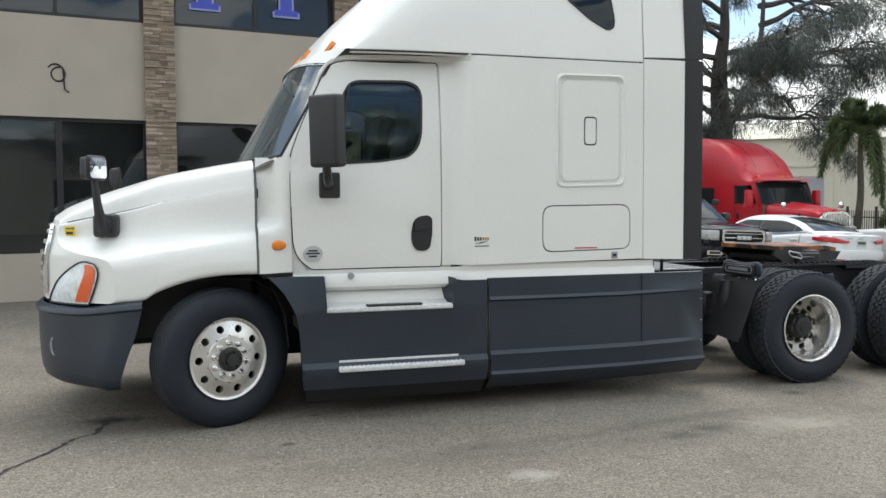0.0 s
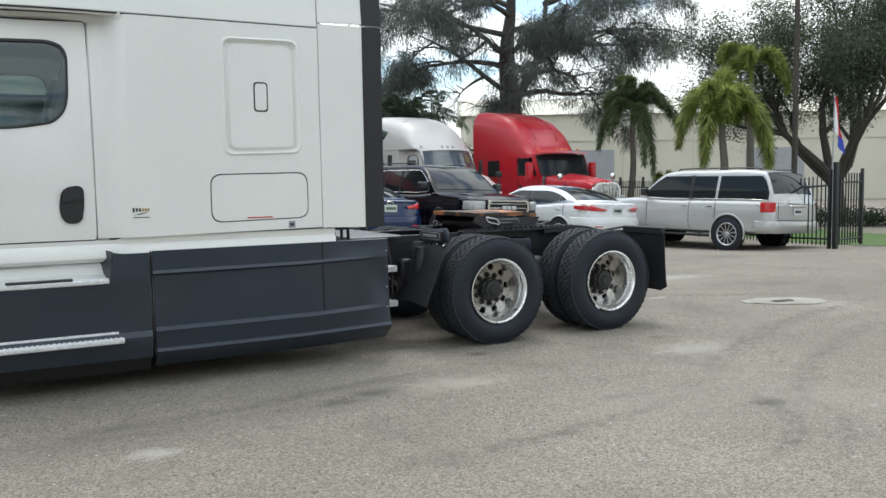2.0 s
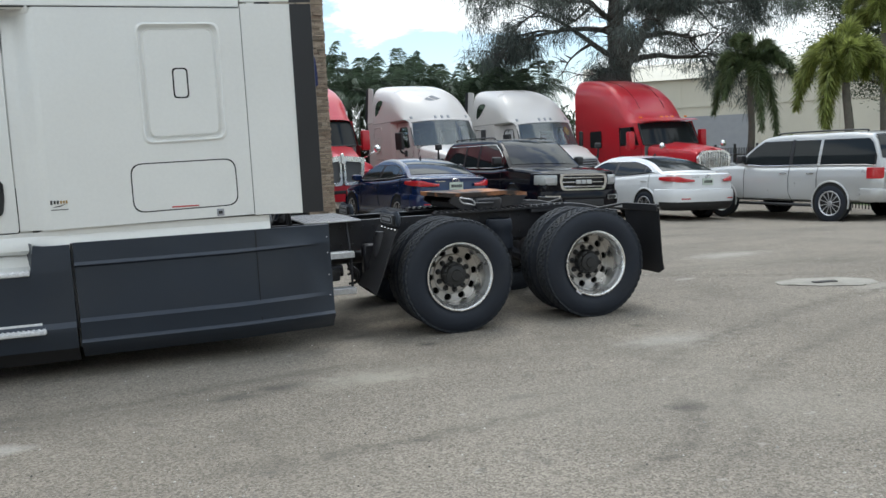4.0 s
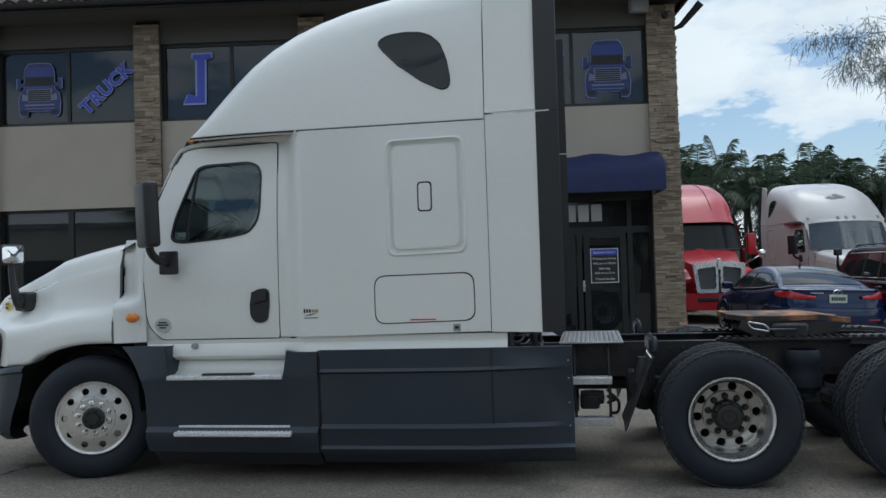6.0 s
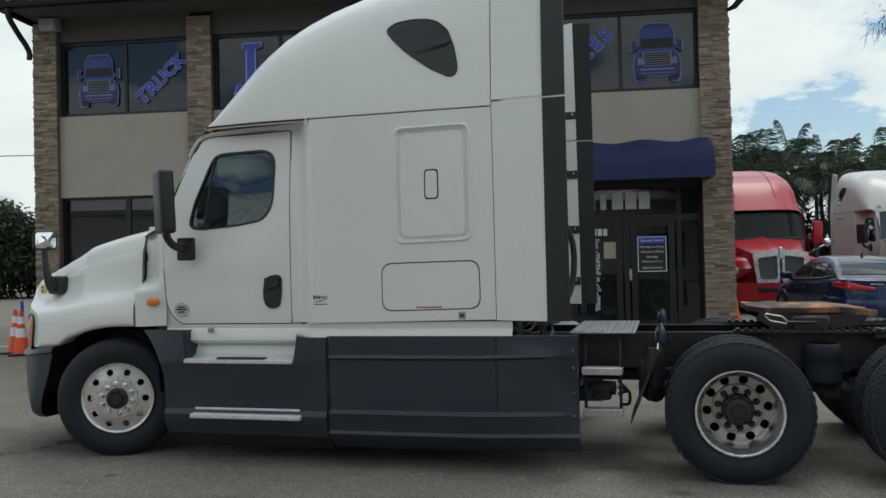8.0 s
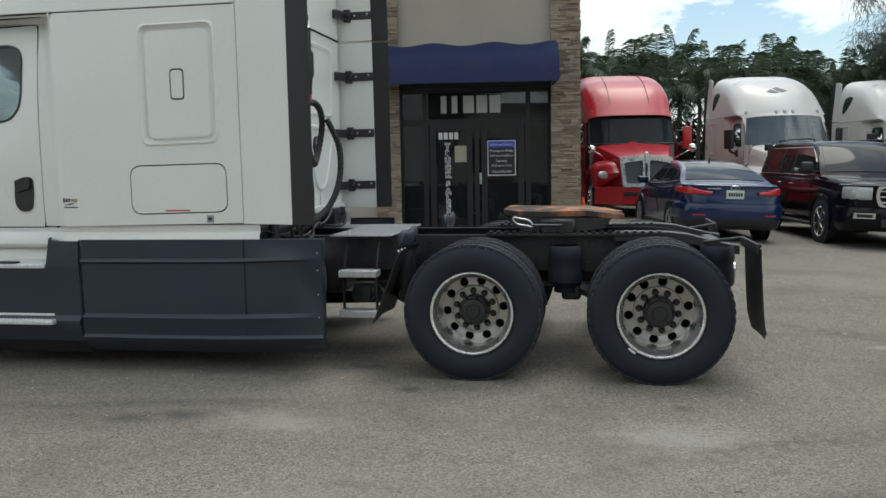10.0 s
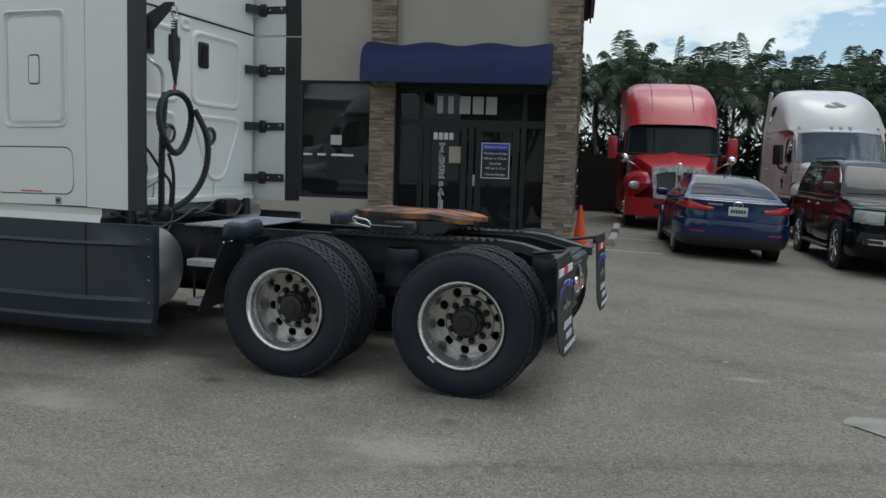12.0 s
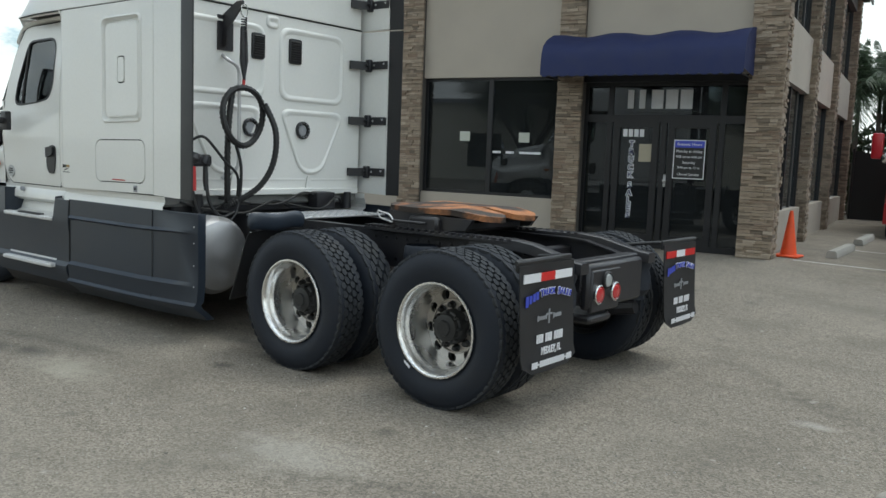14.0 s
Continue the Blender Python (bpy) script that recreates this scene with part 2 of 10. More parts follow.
def loft(bm, rings, ring=False, cap=False):
    """Skins rows of points; ring: each row closes on itself."""
    rows = [[bm.verts.new(p) for p in r] for r in rings]
    n = len(rows[0])
    for a, b in zip(rows, rows[1:]):
        for i in range(n if ring else n - 1):
            j = (i + 1) % n
            q = [a[i], a[j], b[j], b[i]]
            try:
                bm.faces.new(q)
            except ValueError:
                pass
    if cap:
        bm.faces.new(rows[0])
        bm.faces.new(list(reversed(rows[-1])))
    return [v for r in rows for v in r]


def lathe(bm, profile, seg=48, cap=False):
    """Turns (radius, along y) round the y axis."""
    rings = [[(r * math.sin(2 * math.pi * k / seg), y, r * math.cos(2 * math.pi * k / seg)) for k in range(seg)] for r, y in profile]
    return loft(bm, rings, ring=True, cap=cap)


def tube(bm, pts, r, seg=8, caps=True):
    """A round bar along a line of points."""
    pts = [Vector(p) for p in pts]
    rings, side = [], None
    for i, p in enumerate(pts):
        d = (pts[min(i + 1, len(pts) - 1)] - pts[max(i - 1, 0)]).normalized()
        ref = side if side is not None else (Vector((0, 0, 1)) if abs(d.z) < 0.9 else Vector((1, 0, 0)))
        u = (ref - d * ref.dot(d)).normalized()
        side = u
        v = d.cross(u)
        rr = r[i] if isinstance(r, (list, tuple)) else r
        rings.append([p + rr * (u * math.cos(2 * math.pi * k / seg) + v * math.sin(2 * math.pi * k / seg)) for k in range(seg)])
    return loft(bm, rings, ring=True, cap=caps)


def smooth_line(pts, n=6):
    """Points along a soft curve through the given ones."""
    pts = [Vector(p) for p in pts]
    out = []
    for i in range(len(pts) - 1):
        a, b, c, d = pts[max(i - 1, 0)], pts[i], pts[i + 1], pts[min(i + 2, len(pts) - 1)]
        for k in range(n):
            t = k / n
            out.append(0.5 * (2 * b + (c - a) * t + (2 * a - 5 * b + 4 * c - d) * t * t + (3 * b - a - 3 * c + d) * t ** 3))
    return out + [pts[-1]]


def rounded(pts, r, n=4):
    """A polygon of (a, b) with its corners rounded."""
    out = []
    m = len(pts)
    for i, p in enumerate(pts):
        p, q, s = Vector(p), Vector(pts[i - 1]), Vector(pts[(i + 1) % m])
        rr = min(r, 0.48 * (q - p).length, 0.48 * (s - p).length)
        a, b = p + (q - p).normalized() * rr, p + (s - p).normalized() * rr
        for k in range(n + 1):
            t = k / n
            out.append(tuple((1 - t) ** 2 * a + 2 * t * (1 - t) * p + t * t * b))
    return out


def plate(bm, outer, holes, d0, d1, axis="y", levels=(), cuts=()):
    """A sheet with holes, from depth d0 (its face) to d1. Points are (x, z) for axis y, (y, z) for axis x, (x, y) for axis z."""
    put = {"y": lambda a, b, d: (a, d, b), "x": lambda a, b, d: (d, a, b), "z": lambda a, b, d: (a, b, d)}[axis]
    tmp = bmesh.new()
    edges = []
    for loop in (outer, *holes):
        vs = [tmp.verts.new(put(a, b, d0)) for a, b in loop]
        edges += [tmp.edges.new((vs[i], vs[(i + 1) % len(vs)])) for i in range(len(vs))]
    nrm = {"y": (0, -1, 0), "x": (1, 0, 0), "z": (0, 0, 1)}[axis]
    bmesh.ops.triangle_fill(tmp, use_beauty=True, edges=edges, normal=nrm)
    for z in levels:
        bmesh.ops.bisect_plane(tmp, geom=tmp.verts[:] + tmp.edges[:] + tmp.faces[:], plane_co=(0, 0, z), plane_no=(0, 0, 1))
    for x in cuts:
        bmesh.ops.bisect_plane(tmp, geom=tmp.verts[:] + tmp.edges[:] + tmp.faces[:], plane_co=(x, 0, 0), plane_no=(1, 0, 0))
    if d0 != d1:
        r = bmesh.ops.extrude_face_region(tmp, geom=tmp.faces[:])
        off = Vector(put(0, 0, d1)) - Vector(put(0, 0, d0))
        bmesh.ops.translate(tmp, vec=off, verts=[g for g in r["geom"] if isinstance(g, bmesh.types.BMVert)])
    bmesh.ops.recalc_face_normals(tmp, faces=tmp.faces[:])
    me = bpy.data.meshes.new("tmp")
    tmp.to_mesh(me)
    tmp.free()
    before = set(bm.verts)
    bm.from_mesh(me)
    bpy.data.meshes.remove(me)
    return [v for v in bm.verts if v not in before]


def mesh(*calls):
    """A bmesh filled by the given functions."""
    bm = bmesh.new()
    for f, *a in calls:
        f(bm, *a)
    return bm


def interp(x, table):
    return float(np.interp(x, [a for a, _ in table], [b for _, b in table]))


def smoothstep(a, b, x):
    t = min(1.0, max(0.0, (x - a) / (b - a)))
    return t * t * (3 - 2 * t)


def words(name, text, size, material, m, parent, depth=0.004, align="CENTER", bold=0.0):
    """Flat lettering as a mesh."""
    cu = bpy.data.curves.new(name, "FONT")
    cu.body, cu.size, cu.align_x, cu.align_y, cu.extrude, cu.resolution_u, cu.offset = text, size, align, "CENTER", depth, 2, bold
    tmp = new("tmp_text", cu)
    me = bpy.data.meshes.new_from_object(tmp.evaluated_get(bpy.context.evaluated_depsgraph_get()))
    bpy.data.objects.remove(tmp)
    bpy.data.curves.remove(cu)
    me.name = name
    me.materials.clear()
    me.materials.append(material)
    ob = new(name, me)
    ob.parent = parent
    ob.matrix_basis = m
    if len(text) > 1:
        ob["kind"] = "stuff"
    return ob


def ground_z(x, y):
    """The yard falls gently from the building towards the road."""
    return smoothstep(8, 15, y) * min(0.2, max(-0.25, 0.47 - 0.045 * x))

# ---- wheels ----
def holed_disc(bm, r0, r1, y, holes, rh, hr, depth, n=16, dish=0.0):
    """A wheel disc with a ring of round hand holes. dish: how far its rim lies from its middle."""
    for k in range(holes):
        a0, a1 = 2 * math.pi * (k - 0.5) / holes, 2 * math.pi * (k + 0.5) / holes
        am = 2 * math.pi * k / holes
        cx, cz = rh * math.sin(am), rh * math.cos(am)
        rows = [[], [], []]
        for j in range(n):
            t = 2 * math.pi * j / n
            dx, dz = math.cos(t), math.sin(t)
            # the sector's edge, met from the hole's centre
            ux, uz = (math.cos(am), -math.sin(am)), (math.sin(am), math.cos(am))
            s = dx
            q = dz
            half = math.tan(math.pi / holes)
            lim = []
            if q > 1e-6:
                lim.append((r1 - rh) / q)
            if q < -1e-6:
                lim.append((rh - r0) / -q)
            den = abs(s) - q * half
            if den > 1e-6:
                lim.append(rh * half / den)
            d = min(lim)
            for row, dist, yy in ((rows[0], d, y), (rows[1], hr, y), (rows[2], hr, y + depth)):
                la, lb = s * dist, rh + q * dist
                rad = math.hypot(la, lb)
                yy2 = yy + dish * smoothstep(r0, r1, rad)
                row.append((la * ux[0] + lb * uz[0], yy2, la * ux[1] + lb * uz[1]))
        loft(bm, rows, ring=True)
    bmesh.ops.remove_doubles(bm, verts=bm.verts[:], dist=0.002)


def lug(bm, r, a, y, rad=0.017, length=0.045, out=-1):
    prof = [(rad * 1.25, 0), (rad * 1.25, 0.008), (rad, 0.012), (rad * 0.95, length * 0.7), (rad * 0.6, length), (0.001, length)]
    vs = lathe(bm, [(p, out * h) for p, h in prof], 8)
    move(bm, vs, Matrix.Translation((r * math.sin(a), y, r * math.cos(a))))


R_TYRE = 0.502


def tyre_profile(w=0.275, r=R_TYRE):
    h = w / 2
    return [(0.285, h - 0.035), (0.300, h - 0.03), (0.33, h - 0.012), (0.38, h), (0.42, h - 0.002), (0.455, h - 0.012), (r - 0.02, h - 0.028), (r - 0.004, h - 0.046), (r, h - 0.066)]


def make_drive_wheel(parent, name="drive_wheel", outer=True, detail=True):
    """A dual drive wheel; its outer face looks to -y."""
    prof = tyre_profile()
    full = [(r, -h) for r, h in prof] + [(R_TYRE - 0.016, -0.069), (R_TYRE - 0.016, 0.069)] + [(r, h) for r, h in reversed(prof)]
    bm = bmesh.new()
    lathe(bm, full, 64)
    w = part(name, bm, RUBBER, parent, "black rubber tyre with a deep drive tread")
    # tread blocks
    bm = bmesh.new()
    nblk = 50 if detail else 30
    for yc, wd, ph, top, fill in ((-0.064, 0.043, 0.0, 0.003, 0.86), (-0.0215, 0.043, 0.5, 0.003, 0.86), (0.0215, 0.043, 0.0, 0.003, 0.86), (0.064, 0.043, 0.5, 0.003, 0.86), (-0.101, 0.030, 0.5, -0.007, 0.97), (0.101, 0.030, 0.0, -0.007, 0.97)):
        for k in range(nblk):
            a = 2 * math.pi * (k + ph) / nblk
            da = math.pi / nblk * fill
            pts = []
            for rr, q in ((R_TYRE - 0.022, 1.0), (R_TYRE + top, 0.90)):
                for (du, dv) in ((-1, -0.45), (-0.40, -1), (0.40, -1), (1, -0.45), (1, 0.45), (0.40, 1), (-0.40, 1), (-1, 0.45)):
                    aa = a + da * dv * q
                    pts.append((rr * math.sin(aa), yc + wd / 2 * du * q, rr * math.cos(aa)))
            vs = [bm.verts.new(p) for p in pts]
            bm.faces.new(vs[8:])
            for i in range(8):
                bm.faces.new((vs[i], vs[(i + 1) % 8], vs[8 + (i + 1) % 8], vs[8 + i]))
    part("tread", bm, TREAD_RUBBER, w, "worn grey tread blocks")
    # rim
    bm = bmesh.new()
    if outer:
        lathe(bm, [(0.285, -0.105), (0.298, -0.118), (0.303, -0.124), (0.300, -0.130), (0.290, -0.131), (0.281, -0.122), (0.277, -0.105), (0.268, -0.09), (0.266, -0.075), (0.256, -0.065), (0.254, -0.04), (0.252, 0.03), (0.250, 0.10), (0.240, 0.125)], 48)
        part("rim", bm, RIM, w, "polished deep-dish aluminium rim", 50)
        bm = bmesh.new()
        holed_disc(bm, 0.160, 0.249, 0.100, 10, 0.211, 0.033, 0.035, 16, 0.012)
        lathe(bm, [(0.180, 0.101), (0.179, 0.082), (0.173, 0.075), (0.166, 0.076), (0.163, 0.087), (0.112, 0.088)], 40)
        part("wheel_disc", bm, DISC, w, "bright metal wheel disc with ten round hand holes", 50)
        bm = bmesh.new()
        lug(bm, 0, 0, 0, 0.021, 0.046)
        nut = part("wheel_nut", bm, HUB, w)
        for k in range(10):
            a = 2 * math.pi * (k + 0.5) / 10
            m = pose(0.138 * math.sin(a), 0.090, 0.138 * math.cos(a))
            if k:
                share(nut, m)
            else:
                nut.matrix_basis = m
        bm = bmesh.new()
        lathe(bm, [(0.113, 0.10), (0.112, 0.03), (0.104, 0.012), (0.092, 0.006), (0.086, -0.020), (0.052, -0.028), (0.046, -0.040), (0.001, -0.040)], 28)
        for k in range(8):
            lug(bm, 0.097, 2 * math.pi * k / 8, 0.012, 0.012, 0.026)
        part("hub", bm, HUB, w, "dark greasy axle hub")
    else:
        lathe(bm, [(0.288, -0.12), (0.27, -0.08), (0.26, 0.08), (0.288, 0.12)], 40)
        lathe(bm, [(0.262, 0.02), (0.10, 0.06), (0.09, 0.15), (0.001, 0.15)], 40)
        part("rim", bm, HUB, w)
    return w


def make_steer_wheel(parent):
    """A steer wheel with its bright bowed disc towards -y."""
    prof = tyre_profile(0.285, 0.502)
    h = 0.1425
    tread = []
    for yc in (-0.085, -0.048, -0.011, 0.026, 0.063):
        tread += [(0.503, yc), (0.503, yc + 0.023), (0.482, yc + 0.025), (0.482, yc + 0.035)]
    full = [(r, -d) for r, d in prof] + tread + [(r, d) for r, d in reversed(prof)]
    bm = bmesh.new()
    lathe(bm, full, 64)
    w = part("steer_wheel", bm, RUBBER, parent, "ribbed black steer tyre")
    for yc in (-0.085, -0.048, -0.011, 0.026, 0.063):
        bm = bmesh.new()
        lathe(bm, [(0.490, yc - 0.001), (0.503, yc - 0.001), (0.5055, yc + 0.003), (0.5055, yc + 0.020), (0.503, yc + 0.024), (0.490, yc + 0.024)], 64)
        part("tread_rib", bm, TREAD_RUBBER, w, "worn grey tread rib")
    bm = bmesh.new()
    lathe(bm, [(0.285, -0.10), (0.297, -0.118), (0.302, -0.126), (0.298, -0.134), (0.288, -0.134), (0.280, -0.125), (0.276, -0.118)], 48)
    holed_disc(bm, 0.155, 0.279, -0.135, 10, 0.226, 0.028, 0.03, 16, 0.018)
    lathe(bm, [(0.170, -0.133), (0.166, -0.146), (0.09, -0.146), (0.088, -0.13)], 40)
    part("rim", bm, ALU, w, "polished aluminium disc with ten hand holes", 60)
    bm = bmesh.new()
    lug(bm, 0, 0, 0, 0.019, 0.052)
    nut = part("wheel_nut", bm, CHROME, w, "chrome wheel nut cover")
    for k in range(10):
        a = 2 * math.pi * (k + 0.3) / 10
        m = pose(0.124 * math.sin(a), -0.144, 0.124 * math.cos(a))
        if k:
            share(nut, m)
        else:
            nut.matrix_basis = m
    bm = bmesh.new()
    lathe(bm, [(0.09, -0.14), (0.086, -0.17), (0.07, -0.178), (0.05, -0.175), (0.046, -0.195), (0.001, -0.197)], 28)
    for k in range(6):
        lug(bm, 0.066, 2 * math.pi * k / 6, -0.172, 0.009, 0.02)
    part("hub", bm, HUB, w, "black oil-stained hub cap")
    return w


# ---- the tractor's shape: x runs back from near the front axle, -y is its left side ----
HW = 1.22
ZB = [(-1.2, 0.90), (-0.5, 0.93), (-0.33, 0.945), (-0.25, 0.99), (-0.15, 1.03), (0.0, 1.075), (0.2, 1.105), (0.5, 1.11)]


def sweep(y):
    return 0.64 * (min(abs(y), 1.25) / 1.22) ** 3.2 - 0.03


def nose_y(x):
    """The half width at which the nose, seen from above, lies at x."""
    return 1.22 * (max(0.0, x + 1.09) / 0.64) ** (1 / 3.2)


def nose(y, z):
    return -1.06 + sweep(y) + 0.32 * max(0.0, z - 1.25)


def curve(x, table):
    """A soft curve through a table of (x, value)."""
    xs = [a for a, _ in table]
    if x <= xs[0] or x >= xs[-1]:
        return interp(x, table)
    i = max(k for k in range(len(xs) - 1) if xs[k] <= x)
    v = [b for _, b in table]
    m = [(v[min(k + 1, len(v) - 1)] - v[max(k - 1, 0)]) / (xs[min(k + 1, len(v) - 1)] - xs[max(k - 1, 0)]) for k in (i, i + 1)]
    h = xs[i + 1] - xs[i]
    t = (x - xs[i]) / h
    return (2 * t ** 3 - 3 * t * t + 1) * v[i] + (t ** 3 - 2 * t * t + t) * h * m[0] + (3 * t * t - 2 * t ** 3) * v[i + 1] + (t ** 3 - t * t) * h * m[1]


def hood_half(xs):
    """One side's section through hood and wing, from the lower edge to the middle."""
    fade = max(0.0, 1 - (xs + 1.06) / 0.85)
    side = xs + 0.5 * fade
    zb = curve(side, ZB)
    u = (xs + 1.06) / 1.52
    wf = 1.205 - 0.02 * fade
    wc = 0.70 + 0.35 * smoothstep(0, 1, u ** 0.8)
    zsh = curve(side, [(-0.65, 1.24), (-0.3, 1.29), (0.1, 1.34), (0.5, 1.37)])
    zc = curve(xs, [(-1.06, 1.475), (-0.86, 1.515), (-0.575, 1.565), (0.0, 1.665), (0.46, 1.745)])
    zt = curve(xs, [(-1.06, 1.52), (-0.98, 1.585), (-0.8, 1.66), (-0.6, 1.725), (-0.2, 1.83), (0.2, 1.91), (0.46, 1.955)])
    pts = [(wf - 0.03, zb), (wf - 0.004, zb + 0.02), (wf, zb + 0.07), (wf - 0.004, zb * 0.4 + zsh * 0.6 - 0.03), (wf - 0.03, zsh - 0.03), (wf * 0.6 + wc * 0.4 - 0.01, zsh + 0.02),
           (wf * 0.25 + wc * 0.75, zsh + 0.065), (wc + 0.02, min(zsh + 0.14, zc - 0.05)), (wc + 0.008, zc - 0.015), (wc - 0.008, zc - 0.001), (wc - 0.012, zc + 0.006),
           (wc - 0.045, zc + (zt - zc) * 0.6), (wc - 0.12, zt - 0.028), (wc - 0.25, zt - 0.005), (wc * 0.4, zt + 0.012), (0.0, zt + 0.016)]
    soft = [(p.x, p.y) for p in smooth_line([(y, z, 0) for y, z in pts], 3)]
    return [(xs + (sweep(y) + 0.32 * max(0.0, z - 1.25)) * fade, -max(0.0, y), z) for y, z in soft]


def cowl_y(x, z):
    """The half width of the panel between wing and door, with its air scoop above."""
    low = 1.20 - 0.085 * smoothstep(0.48, 0.70, x)
    high = 1.02 + 0.095 * smoothstep(0.52, 0.69, x)
    return low + (high - low) * smoothstep(1.40, 1.52, z) + (1.0 - smoothstep(1.70, 1.78, z)) * 0.0


def side_bow(x, z):
    """How far the cab's side leans in."""
    lean = 0.075 * max(0.0, (z - 1.9) / 0.8) ** 1.6 * (1 - smoothstep(1.85, 2.1, x))
    belt = -0.012 * math.exp(-((z - 1.60) / 0.10) ** 2) * (1 - smoothstep(1.3, 1.9, x)) + 0.018 * smoothstep(1.75, 1.95, z) * (1 - smoothstep(1.5, 2.0, x))
    low = 0.03 * max(0.0, (1.35 - z) / 0.3) ** 2 * (1 - smoothstep(1.6, 2.2, x))
    taper = 0.095 * smoothstep(2.11, 1.93, x)
    return lean + belt + low + taper


BOW_X = (0.9, 1.2, 1.5, 1.8, 1.93, 1.96, 1.99, 2.02, 2.05, 2.08)
BOW_Z = (1.2, 1.3, 1.4, 1.5, 1.56, 1.62, 1.68, 1.76, 1.84, 1.92, 2.0, 2.1, 2.2, 2.3, 2.4, 2.5, 2.6)


def side_panel(name, outer, holes, material, parent, out=0.0, thick=0.03, label="", side=-1, bow=True):
    bm = bmesh.new()
    vs = plate(bm, outer, holes, -HW - out, -HW - out + thick, "y", BOW_Z if bow else (), BOW_X if bow else ())
    if bow:
        for v in vs:
            v.co.y += side_bow(v.co.x, v.co.z)
    if side > 0:
        for v in bm.verts:
            v.co.y = -v.co.y
    return part(name, bm, material, parent, label, 30)


DOOR = [(0.86, 1.125), (0.79, 1.18), (0.745, 1.24), (0.722, 1.33), (0.712, 1.55), (0.71, 1.90), (0.716, 1.977), (0.77, 2.13), (0.865, 2.35), (0.972, 2.585), (1.02, 2.65), (1.08, 2.68), (1.16, 2.693), (1.845, 2.703), (1.858, 2.69), (1.865, 1.135), (1.855, 1.125)]
WINDOW = [(0.943, 1.985), (0.978, 2.12), (1.128, 2.47), (1.163, 2.525), (1.228, 2.55), (1.618, 2.56), (1.703, 2.525), (1.733, 2.45), (1.723, 2.15), (1.698, 2.05), (1.618, 1.965), (1.408, 1.93), (1.058, 1.905), (0.978, 1.915), (0.943, 1.945)]
PENT = [(2.76, 3.43), (2.82, 3.465), (2.95, 3.48), (3.08, 3.47), (3.16, 3.44), (3.235, 3.37), (3.285, 3.24), (3.312, 3.08), (3.30, 3.02), (3.25, 3.005), (3.10, 3.08), (2.90, 3.23), (2.78, 3.355), (2.75, 3.40)]
ROOF = [(0.93, 2.78), (0.97, 2.84), (1.04, 2.93), (1.15, 3.06), (1.42, 3.32), (1.69, 3.525), (1.96, 3.68), (2.22, 3.785), (2.52, 3.87), (2.96, 3.94), (3.41, 3.965), (3.60, 3.98)]


def roof_section(x):
    top = interp(x, ROOF)
    h = top - 2.765
    fade = max(0.0, 1 - (x - 0.93) / 0.9)
    w = 1.215 - 0.06 * fade ** 2
    pts = []
    n = 15
    e = 2 / interp(x, [(0.93, 2.6), (1.6, 3.8), (2.6, 4.7), (3.2, 5.4), (3.6, 6.0)])
    for k in range(n + 1):
        a = math.pi / 2 * k / n
        y = w * math.cos(a) ** e if k < n else 0.0
        z = 2.765 + h * math.sin(a) ** e
        lean = 0.10 * max(0.0, (z - 2.765) / 1.2) ** 1.5
        pts.append((x + 0.27 * fade * (abs(y) / 1.22) ** 2.6 - 0.06 * fade * (1 - min(1.0, abs(y) / 0.9) ** 2), -(max(0.0, y - lean * (y / w))), z))
    return pts


def mirrored(half):
    return half + [(x, -y, z) for x, y, z in reversed(half[:-1])]


